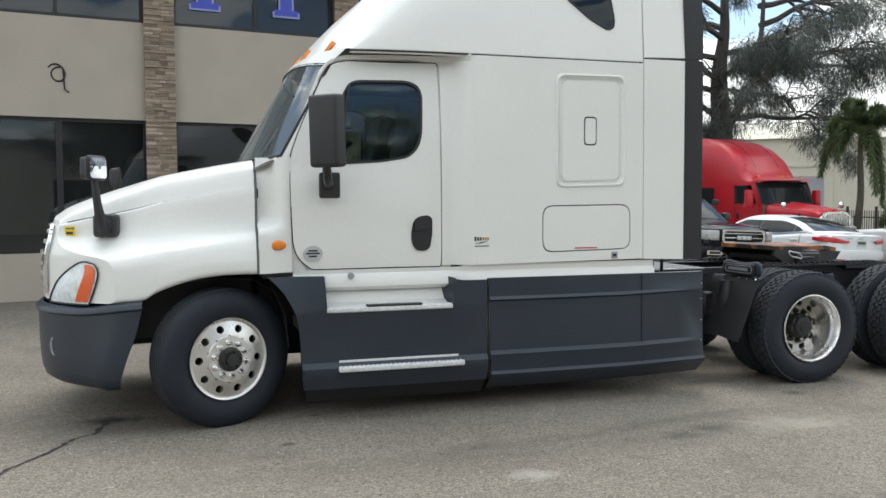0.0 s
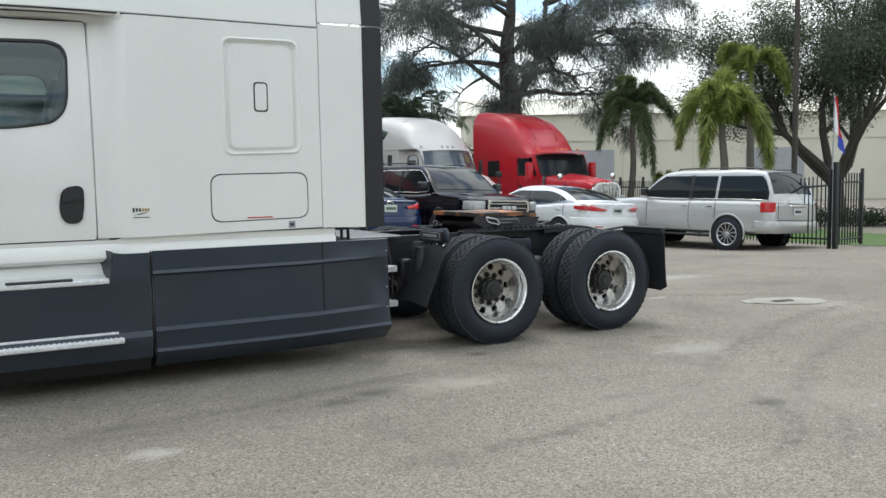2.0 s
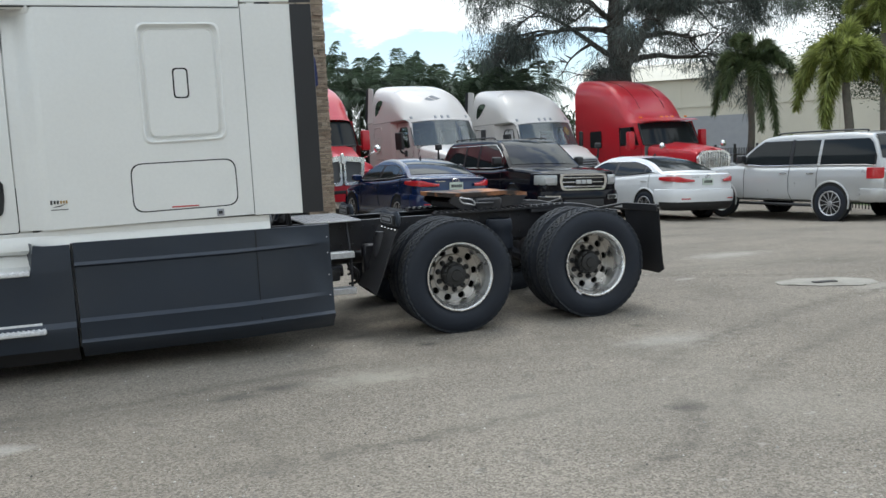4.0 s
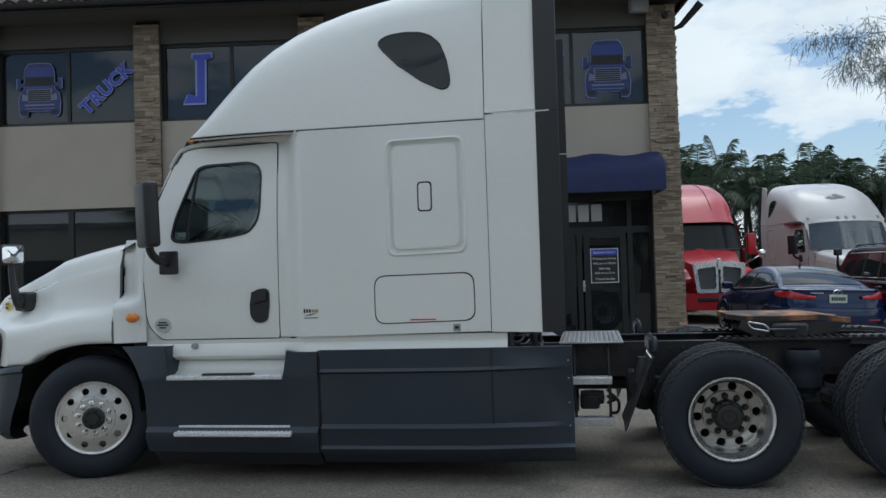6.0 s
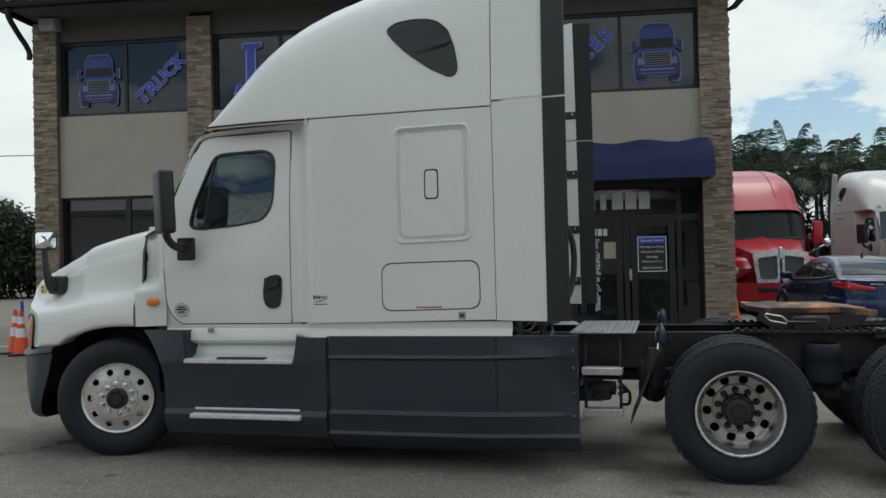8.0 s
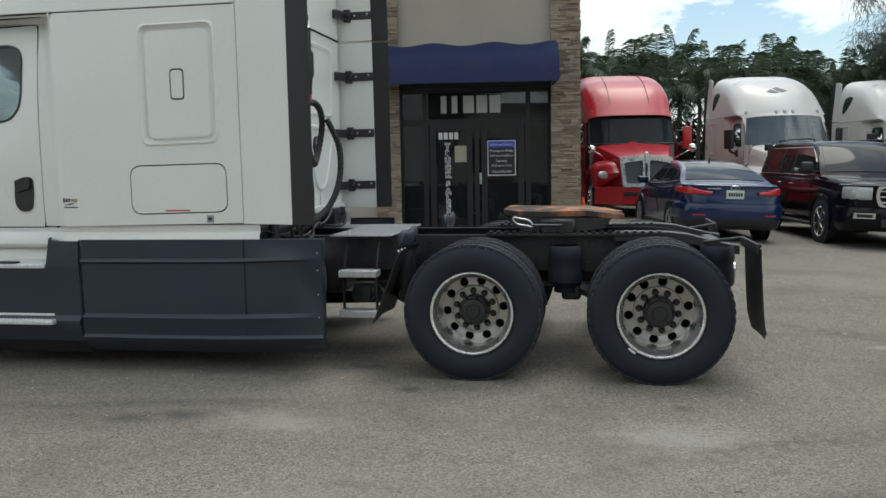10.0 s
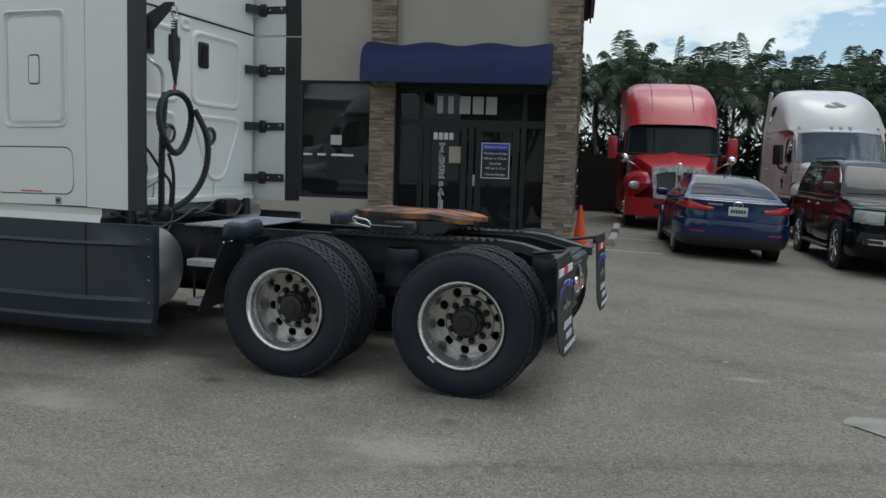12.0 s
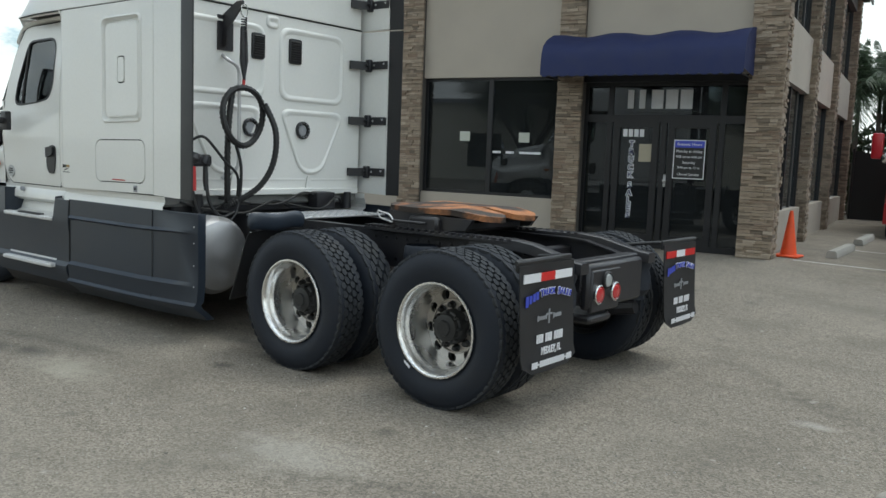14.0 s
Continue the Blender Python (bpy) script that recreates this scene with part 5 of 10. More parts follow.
    vs = lathe(bm, [(0.001, -0.10), (0.055, -0.09), (0.06, 0.0), (0.055, 0.09), (0.001, 0.10)], 14)
    move(bm, vs, pose(4.30, -0.5, 0.55, 0, 0, 90))
    for k in range(3):
        tube(bm, smooth_line([(4.42, -0.6, 0.62 - 0.05 * k), (4.50, -0.66, 0.55), (4.50, -0.6, 0.45), (4.45, -0.5, 0.42)], 4), 0.012, 6)
    part("valve_box", bm, FRAME, root)
    # tandem: axles, air springs, arms
    for x in (5.275, 6.595):
        bm = bmesh.new()
        vs = lathe(bm, [(0.07, -0.95), (0.08, -0.5), (0.10, -0.3), (0.20, -0.12), (0.22, 0.0), (0.20, 0.12), (0.10, 0.3), (0.08, 0.5), (0.07, 0.95)], 20)
        move(bm, vs, Matrix.Translation((x, 0, 0.49)))
        ax = part("drive_axle", bm, FRAME, root)
        for s in (-1, 1):
            bm = bmesh.new()
            lathe(bm, [(0.11, 0.36), (0.125, 0.34), (0.13, 0.26), (0.115, 0.22), (0.13, 0.17), (0.13, 0.08), (0.09, 0.03), (0.09, 0.0)], 20)
            move(bm, bm.verts[:], pose(x + 0.46 if x > 6 else x - 0.62 + 1.27, s * 0.56, 0.56, 90))
            part("air_spring", bm, RUBBER, ax, "black rubber air spring")
            bm = bmesh.new()
            tube(bm, [(x - 0.62, s * 0.55, 0.62), (x - 0.3, s * 0.55, 0.48), (x, s * 0.55, 0.40), (x + 0.5, s * 0.55, 0.50)], [0.05, 0.055, 0.06, 0.05], 8)
            box(bm, x - 0.70, x - 0.55, s * 0.55 - 0.06, s * 0.55 + 0.06, 0.50, 0.78, 0.02)
            vs = lathe(bm, [(0.001, -0.12), (0.085, -0.11), (0.095, 0.0), (0.085, 0.09), (0.001, 0.1)], 16)
            move(bm, vs, pose(x - 0.33, s * 0.62, 0.63, 0, 0, 60))
            part("trailing_arm", bm, FRAME, ax)
    # air spring ahead of the first axle
    for s in (-1, 1):
        bm = bmesh.new()
        tube(bm, [(4.70, s * 0.78, 0.60), (4.70, s * 0.78, 0.74), (4.71, s * 0.78, 0.90)], [0.07, 0.085, 0.06], 14)
        vs = lathe(bm, [(0.001, -0.1), (0.07, -0.09), (0.08, 0), (0.07, 0.09), (0.001, 0.1)], 16)
        move(bm, vs, pose(4.68, s * 0.70, 0.56, 0, 0, 20))
        part("brake_chamber", bm, FRAME, root)
        # quarter fender ahead of the drive wheels
        bm = bmesh.new()
        arc = [(4.755, 0.935), (4.71, 0.86), (4.65, 0.70), (4.58, 0.52), (4.53, 0.40)]
        rows = [[(x, s * yy, z + (0.02 if 0.75 < yy < 1.1 else 0.0)) for yy in (0.50, 0.56, 0.9, 1.13, 1.18)] for x, z in [(p.x, p.z) for p in smooth_line([(a, 0, b) for a, b in arc], 4)]]
        vs = loft(bm, rows)
        r = bmesh.ops.extrude_face_region(bm, geom=bm.faces[:])
        bmesh.ops.translate(bm, vec=(0.010, 0, 0.006), verts=[g for g in r["geom"] if isinstance(g, bmesh.types.BMVert)])
        qf = part("quarter_fender", bm, BLACK, root, "black plastic quarter fender with a bolted upper flap")
        bm = bmesh.new()
        sec = [(0.024 * math.cos(a), 0.066 * math.sin(a)) for a in np.linspace(0, 2 * math.pi, 13)[:-1]]
        loft(bm, [[(4.765 + dx * k - 0.008 * math.sin(7 * q), s * (0.64 + 0.55 * q), 1.015 + dz * k + 0.010 * math.sin(9 * q)) for dx, dz in sec] for q, k in [(0.0, 0.5), (0.03, 0.85)] + [(v, 1.0) for v in np.linspace(0.08, 0.92, 9)] + [(0.97, 0.85), (1.0, 0.5)]], ring=True, cap=True)
        part("upper_flap", bm, PLASTIC, qf, "worn dark rubber flap")
        # rimmed badge on the front of the flap
        bm = bmesh.new()
        box(bm, 4.722, 4.742, min(s * 0.70, s * 1.13), max(s * 0.70, s * 1.13), 0.970, 1.062, 0.008, 2)
        fp = part("flap_badge", bm, BLACK, qf, "black badge with a grey rim")
        bm = bmesh.new()
        rim = [(4.721, s * y, z) for y, z in rounded([(0.73, 0.985), (1.10, 0.985), (1.10, 1.047), (0.73, 1.047)], 0.028, 3)]
        tube(bm, rim + rim[:1], 0.003, 5)
        for k in range(9):
            box(bm, 4.718, 4.722, min(s * (0.775 + 0.031 * k), s * (0.797 + 0.031 * k)), max(s * (0.775 + 0.031 * k), s * (0.797 + 0.031 * k)), 1.004, 1.030)
        part("badge_rim", bm, GREY_INK, fp)
        for k in range(5):
            bm = bmesh.new()
            vs = lathe(bm, [(0.001, -0.012), (0.009, -0.010), (0.012, 0.0)], 8)
            move(bm, vs, pose(4.738, s * (0.70 + 0.11 * k), 0.935, 0, 0, -90))
            part("bolt", bm, CHROME, qf)
    # fifth wheel
    bm = bmesh.new()
    top = [(5.42, -0.34), (5.50, -0.43), (5.75, -0.46), (6.05, -0.44), (6.30, -0.36), (6.40, -0.20), (6.30, -0.05), (6.02, -0.02), (5.97, 0.0), (6.02, 0.02), (6.30, 0.05), (6.40, 0.20), (6.30, 0.36), (6.05, 0.44), (5.75, 0.46), (5.50, 0.43), (5.42, 0.34)]
    vs = plate(bm, rounded(top, 0.05, 3), [], 1.19, 1.15, "z")
    for v in bm.verts:
        v.co.z -= 0.05 * smoothstep(6.05, 6.4, v.co.x) + 0.012 * smoothstep(0.36, 0.46, abs(v.co.y))
    fifth = part("fifth_wheel", bm, GREASE, root, "fifth wheel plate covered in rusty orange grease")
    for s in (-1, 1):
        bm = bmesh.new()
        plate(bm, [(5.50, 1.145), (6.28, 1.12), (6.22, 1.04), (6.0, 1.02), (5.6, 1.02), (5.48, 1.09)], [], s * 0.44, s * 0.40)
        box(bm, 5.3, 6.75, s * 0.46 - 0.05, s * 0.46 + 0.05, 0.985, 1.01, 0.004)
        box(bm, 5.72, 6.0, s * 0.43 - 0.06, s * 0.43 + 0.06, 1.0, 1.12, 0.02)
        for k in range(22):
            box(bm, 5.32 + k * 0.062, 5.35 + k * 0.062, s * 0.46 - 0.055, s * 0.46 + 0.055, 1.01, 1.025)
        part("slide_rail", bm, FRAME, fifth)
    bm = bmesh.new()
    box(bm, 5.55, 6.15, -0.4, 0.4, 1.02, 1.10, 0.02)
    part("saddle", bm, FRAME, fifth)
    bm = bmesh.new()
    tube(bm, [(5.60 + 0.075 * (1 if math.cos(a) > 0 else -1) * abs(math.cos(a)) ** 0.5, -0.60, 1.105 + 0.024 * math.sin(a) - 0.028 * math.cos(a)) for a in np.linspace(0, 2 * math.pi, 33)], 0.007, 6)
    part("release_handle", bm, ALU_DULL, fifth, "dull metal release handle")
    bm = bmesh.new()
    tube(bm, [(5.67, -0.60, 1.08), (5.9, -0.5, 1.07)], 0.01, 6)
    part("release_rod", bm, FRAME, fifth)
    # tail: slanted tubes, lamp box, flaps
    for s in (-1, 1):
        bm = bmesh.new()
        loft(bm, [[(x, s * (y + a), z + b) for a, b in ((-0.055, -0.035), (-0.05, 0.03), (-0.04, 0.036), (0.04, 0.036), (0.05, 0.03), (0.055, -0.035))] for x, y, z in ((6.30, 0.44, 0.985), (6.70, 0.46, 0.985), (6.84, 0.47, 0.970), (7.14, 0.50, 0.895), (7.22, 0.50, 0.885))], ring=True, cap=True)
        part("rail_horn", bm, FRAME, root)
        bm = bmesh.new()
        tube(bm, smooth_line([(6.95, s * 0.62, 0.95), (7.16, s * 0.68, 0.98), (7.21, s * 0.74, 0.985), (7.22, s * 1.30, 0.985)], 4), 0.013, 8)
        box(bm, 7.20, 7.225, s * 0.98 - 0.30, s * 0.98 + 0.30, 0.93, 1.0, 0.006)
        flap = part("mud_flap", bm, BLACK, root, "black mud flap with white lettering and red-white tape")
        bm = bmesh.new()
        rows = []
        for z in np.linspace(0.965, 0.34, 7):
            rows.append([(7.225 + 0.05 * ((0.965 - z) / 0.6) ** 2 + 0.008 * math.sin(q * 3 + z * 6), s * 0.98 + 0.30 * q, z if not (z < 0.4 and abs(q) > 0.9) else z + 0.05) for q in np.linspace(-1, 1, 7)])
        loft(bm, rows)
        r = bmesh.ops.extrude_face_region(bm, geom=bm.faces[:])
        bmesh.ops.translate(bm, vec=(0.008, 0, 0), verts=[g for g in r["geom"] if isinstance(g, bmesh.types.BMVert)])
        part("flap_sheet", bm, BLACK, flap)
        # tape blocks on the flap
        for a, b, mt in ((-0.27, -0.09, WHITE_INK if s < 0 else RED_TAPE), (-0.09, 0.07, RED_TAPE if s < 0 else WHITE_INK), (0.07, 0.27, WHITE_INK if s < 0 else RED_TAPE)):
            bm = bmesh.new()
            move(bm, box(bm, a, b, -0.010, -0.003, 0.865, 0.915), pose(7.237, s * 0.98, 0, 0, 0, 90))
            part("tape", bm, mt, flap)
        # lettering: an arched heading, a small emblem
        m = pose(7.2535, s * 0.98, 0, 0, 0, 90)
        arch = lambda x: 0.745 + 0.055 * math.cos(x * 5.0)
        bm = bmesh.new()
        for k in range(4):
            x = -0.255 + 0.036 * k
            flat_bars(bm, [(x, 0.028, 0.062 if not k else 0.046, arch(x))], m)
        part("flap_name", bm, BLUE_INK, flap, "blue bars of a name")["kind"] = "stuff"
        for k, ch in enumerate("TRUCK SALES"):
            if ch == " ":
                continue
            x = -0.085 + 0.0325 * k
            for sz, mt, d, bd in ((0.064 if k in (0, 6) else 0.054, WHITE_INK, 7.2535, 0.003), (0.060 if k in (0, 6) else 0.050, BLUE_INK, 7.2570, 0.001)):
                words("flap_letter", ch, sz, mt, pose(d, s * 0.98 + x, arch(x), 90, 0, 90) @ pose(0, 0, 0, 0, 0, -x * 75), flap, 0.002, bold=bd)
        m = pose(7.2600, s * 0.98, 0, 0, 0, 90)
        bm = bmesh.new()
        for k in range(6):
            flat_bars(bm, [(-0.13 + k * 0.018, 0.012, 0.022 if k else 0.034, 0.652), (0.045 + k * 0.016, 0.011, 0.022 if k else 0.034, 0.652)], m)
        flat_bars(bm, [(-0.008, 0.014, 0.085, 0.655), (-0.034, 0.066, 0.012, 0.668)], m)
        part("flap_star", bm, GREY_INK, flap)["kind"] = "stuff"
        bm = bmesh.new()
        m = pose(7.2715, s * 0.98, 0, 0, 0, 90)
        flat_bars(bm, [(-0.15 + 0.026 * k + 0.020 * (k > 2) + 0.020 * (k > 5), 0.020, 0.05, 0.535) for k in range(10)], m)
        part("flap_number", bm, WHITE_INK, flap)["kind"] = "stuff"
        words("flap_line", "MEDLEY, FL", 0.060, WHITE_INK, pose(7.2835, s * 0.98, 0.460, 90, 0, 90) @ Matrix.Diagonal((0.72, 1, 1, 1)), flap, 0.002, bold=0.002)
        bm = bmesh.new()
        m = pose(7.2925, s * 0.98, 0, 0, 0, 90)
        flat_bars(bm, [(-0.22 + 0.0215 * k, 0.017, 0.036 if k not in (3, 17) else 0.01, 0.392) for k in range(21)], m)
        part("flap_address", bm, WHITE_INK, flap)["kind"] = "stuff"
    bm = bmesh.new()
    box(bm, 7.13, 7.20, -0.40, 0.40, 0.60, 0.90, 0.02)
    box(bm, 7.18, 7.21, -0.37, 0.03, 0.58, 0.86, 0.01)
    box(bm, 6.9, 7.2, -0.36, -0.05, 0.50, 0.56, 0.02)
    tb = part("tail_plate", bm, FRAME, root, "black rear cross member with tail lamps")
    for y, z, r, mt in ((-0.29, 0.70, 0.055, RED_LENS), (-0.06, 0.70, 0.055, RED_LENS), (-0.175, 0.785, 0.05, CLEAR)):
        bm = bmesh.new()
        vs = lathe(bm, [(0.001, -0.025), (r * 0.8, -0.02), (r, -0.008), (r, 0.0)], 20)
        move(bm, vs, pose(7.212, y, z, 0, 0, 90))
        lamp = part("tail_lamp", bm, mt, tb)
        bm = bmesh.new()
        vs = lathe(bm, [(r, 0.0), (r * 1.05, -0.02), (r * 1.2, -0.015), (r * 1.22, 0.0)], 20)
        move(bm, vs, pose(7.212, y, z, 0, 0, 90))
        part("bezel", bm, CHROME if mt is RED_LENS else BLACK, lamp)


def build_wheels(root, main=True):
    st = make_steer_wheel(root)
    st.matrix_basis = pose(0.20, -1.03, R_TYRE - 0.005, 0, 20, 23)
    share(st, pose(0.20, 1.03, R_TYRE - 0.005, 0, 35, 203))
    dr = make_drive_wheel(root)
    inn = make_drive_wheel(root, "inner_drive_wheel", False, False)
    first = True
    for i, x in enumerate((5.275, 6.595)):
        for s in (-1, 1):
            turn = 13 + 31 * i + 50 * (s > 0)
            yaw = 0 if s < 0 else 180
            if first:
                dr.matrix_basis, inn.matrix_basis, first = pose(x, s * 1.10, R_TYRE - 0.008, 0, turn, yaw), pose(x, s * 0.76, R_TYRE - 0.008, 0, turn + 9, yaw), False
            else:
                share(dr, pose(x, s * 1.10, R_TYRE - 0.008, 0, turn, yaw))
                share(inn, pose(x, s * 0.76, R_TYRE - 0.008, 0, turn + 9, yaw))


TRUCK_Y = 7.35
truck = thing("semi_truck", "white long-nosed sleeper tractor with dark grey skirts, parked on the asphalt", "truck", pose(0, TRUCK_Y, 0))
build_front(truck, WHITE)
build_cab(truck, WHITE)
build_skirts(truck)
build_rear(truck)
build_wheels(truck)


# small marks on the tractor's left side
LOGO_TAN = mat("tan_ink", (0.35, 0.22, 0.06), 0.6, vary=0.05, bump=0)


def stickers(root):
    bm = bmesh.new()
    move(bm, box(bm, -0.045, 0.045, -0.003, 0.0, -0.035, 0.035), pose(-0.838, -0.745, 1.425, 0, 0, -35))
    y = part("yellow_sticker", bm, YELLOW, root, "small yellow inspection sticker")
    bm = bmesh.new()
    for x, w, h, z in ((-0.035, 0.045, 0.008, 0.018), (0.018, 0.02, 0.012, 0.02), (-0.03, 0.06, 0.02, -0.014)):
        move(bm, box(bm, x, x + w, -0.005, -0.003, z - h / 2, z + h / 2), pose(-0.838, -0.745, 1.425, 0, 0, -35))
    part("sticker_bars", bm, INK, y)
    bm = bmesh.new()
    vs = lathe(bm, [(0.001, -0.004), (0.075, -0.004), (0.075, 0.0)], 28)
    move(bm, vs, Matrix.Translation((0.868, -HW - 0.002 + side_bow(0.9, 1.245), 1.245)) @ Matrix.Diagonal((0.95, 1, 0.78, 1)))
    b = part("oval_badge", bm, mat("badge_grey", (0.46, 0.47, 0.47), 0.5, vary=0.1, bump=0), root, "grey oval certification sticker")
    bm = bmesh.new()
    for x, w, z in ((-0.035, 0.07, 0.022), (-0.05, 0.10, 0.002), (-0.03, 0.06, -0.02)):
        move(bm, box(bm, x, x + w, -0.007, -0.005, z - 0.006, z + 0.006), Matrix.Translation((0.868, -HW - 0.002 + side_bow(0.9, 1.245), 1.245)))
    part("badge_bars", bm, INK, b)
    bm = bmesh.new()
    flat_bars(bm, [(2.105 + 0.022 * k, 0.014, 0.026 if k else 0.032, 1.338) for k in range(3)] + [(2.108, 0.115, 0.006, 1.283)], Matrix.Translation((0, -HW, 0)))
    plate(bm, [(2.108, 1.30), (2.16, 1.312), (2.22, 1.325), (2.165, 1.304)], [], -HW - 0.003, -HW)
    lg = part("logo_sticker", bm, INK, root, "small dark logo sticker")
    lg["kind"] = "stuff"
    bm = bmesh.new()
    flat_bars(bm, [(2.172 + 0.019 * k, 0.012, 0.022, 1.338) for k in range(3)], Matrix.Translation((0, -HW, 0)))
    part("logo_bar", bm, LOGO_TAN, lg)["kind"] = "stuff"
    bm = bmesh.new()
    flat_bars(bm, [(2.955, 0.20, 0.010, 1.252)], Matrix.Translation((0, -HW - 0.001, 0)))
    part("warning_line", bm, INK_RED, root)
    bm = bmesh.new()
    box(bm, 3.285, 3.34, -HW - 0.006, -HW, 1.16, 1.215, 0.004)
    pl = part("data_plate", bm, GREY_INK, root, "small grey metal plate")
    bm = bmesh.new()
    flat_bars(bm, [(3.297, 0.03, 0.022, 1.188)], Matrix.Translation((0, -HW - 0.006, 0)))
    part("plate_mark", bm, INK, pl)
    bm = bmesh.new()
    move(bm, box(bm, 0.98, 1.085, -0.002, 0.0, 1.935, 2.0), Matrix.Translation((0.008, -HW + 0.021 + side_bow(1.0, 1.96), 0)))
    part("window_label", bm, WHITE_INK, root, "white paper label inside the window")
    bm = bmesh.new()
    vs = lathe(bm, [(0.001, -0.03), (0.022, -0.028), (0.025, 0.0)], 14)
    move(bm, vs, Matrix.Translation((1.15, -HW + 0.085, 1.075)))
    part("sill_knob", bm, GREY_INK, root)
    bm = bmesh.new()
    move(bm, box(bm, -0.03, 0.03, -0.004, 0.0, -0.008, 0.008, 0.002), pose(6.40, -1.2405, 0.25, 0, 38, 0))
    part("tyre_mark", bm, WHITE_INK, root, "white chalk mark on the tyre wall")


stickers(truck)

# ---- ground ----
ASPHALT = mat("asphalt", (0.220, 0.195, 0.162), 0.92, vary=0.24, scale=0.5, fine=110, bump=0.6, spec=0.15)


def build_ground():
    n = ASPHALT.node_tree.nodes
    l = ASPHALT.node_tree.links
    b = n["Principled BSDF"]
    link = b.inputs["Base Color"].links[0]
    base = link.from_socket
    co = n.new("ShaderNodeTexCoord")
    vor = n.new("ShaderNodeTexVoronoi")
    vor.inputs["Scale"].default_value = 95
    l.new(co.outputs["Object"], vor.inputs["Vector"])
    vr = n.new("ShaderNodeMapRange")
    vr.inputs["From Min"].default_value, vr.inputs["From Max"].default_value = 0.0, 1.0
    vr.inputs["To Min"].default_value, vr.inputs["To Max"].default_value = 0.60, 1.42
    sep = n.new("ShaderNodeSeparateColor")
    l.new(vor.outputs["Color"], sep.inputs["Color"])
    l.new(sep.outputs[0], vr.inputs["Value"])
    sc = n.new("ShaderNodeVectorMath")
    sc.operation = "SCALE"
    l.new(base, sc.inputs[0])
    l.new(vr.outputs["Result"], sc.inputs["Scale"])
    out = sc.outputs["Vector"]
    # the stones stand proud of the binder
    hb = n.new("ShaderNodeBump")
    hb.inputs["Strength"].default_value, hb.inputs["Distance"].default_value = 0.4, 0.005
    l.new(vor.outputs["Distance"], hb.inputs["Height"])
    l.new(n["Bump"].outputs["Normal"], hb.inputs["Normal"])
    l.new(hb.outputs["Normal"], b.inputs["Normal"])
    # dark stains and pale worn patches
    def blend(fac, col):
        mx = n.new("ShaderNodeMix")
        mx.data_type = "RGBA"
        l.new(fac, mx.inputs["Factor"])
        l.new(out, mx.inputs["A"])
        mx.inputs["B"].default_value = (*col, 1)
        return mx.outputs["Result"]
    for scale, lo, hi, col, amount, stretch in ((0.35, 0.50, 0.72, (0.275, 0.250, 0.210), 0.5, 1), (0.8, 0.54, 0.72, (0.120, 0.108, 0.090), 0.5, 1), (1.1, 0.52, 0.70, (0.12, 0.108, 0.09), 0.42, 5), (2.6, 0.62, 0.72, (0.12, 0.11, 0.1), 0.5, 1), (5.5, 0.66, 0.74, (0.08, 0.075, 0.07), 0.5, 1), (7.0, 0.66, 0.74, (0.46, 0.44, 0.40), 0.5, 1), (13.0, 0.665, 0.70, (0.060, 0.056, 0.050), 0.7, 1), (26.0, 0.68, 0.76, (0.10, 0.095, 0.085), 0.6, 1), (300.0, 0.60, 0.72, (0.55, 0.53, 0.49), 0.6, 1)):
        t = n.new("ShaderNodeTexNoise")
        t.inputs["Scale"].default_value, t.inputs["Detail"].default_value, t.inputs["Roughness"].default_value = scale, 6, 0.6
        mp = n.new("ShaderNodeMapping")
        mp.inputs["Scale"].default_value = (1 / stretch, 1, 1)
        mp.inputs["Rotation"].default_value = (0, 0, 0.25 if stretch > 1 else 0)
        mp.inputs["Location"].default_value = (scale, 2 * scale, 0)
        l.new(co.outputs["Object"], mp.inputs["Vector"])
        l.new(mp.outputs["Vector"], t.inputs["Vector"])
        r = n.new("ShaderNodeMapRange")
        r.inputs["From Min"].default_value, r.inputs["From Max"].default_value, r.inputs["To Max"].default_value = lo, hi, amount
        l.new(t.outputs["Fac"], r.inputs["Value"])
        out = blend(r.outputs["Result"], col)
    # single spots: place, size, squash, colour, strength
    wob = n.new("ShaderNodeTexNoise")
    wob.inputs["Scale"].default_value, wob.inputs["Detail"].default_value = 9, 5
    l.new(co.outputs["Object"], wob.inputs["Vector"])
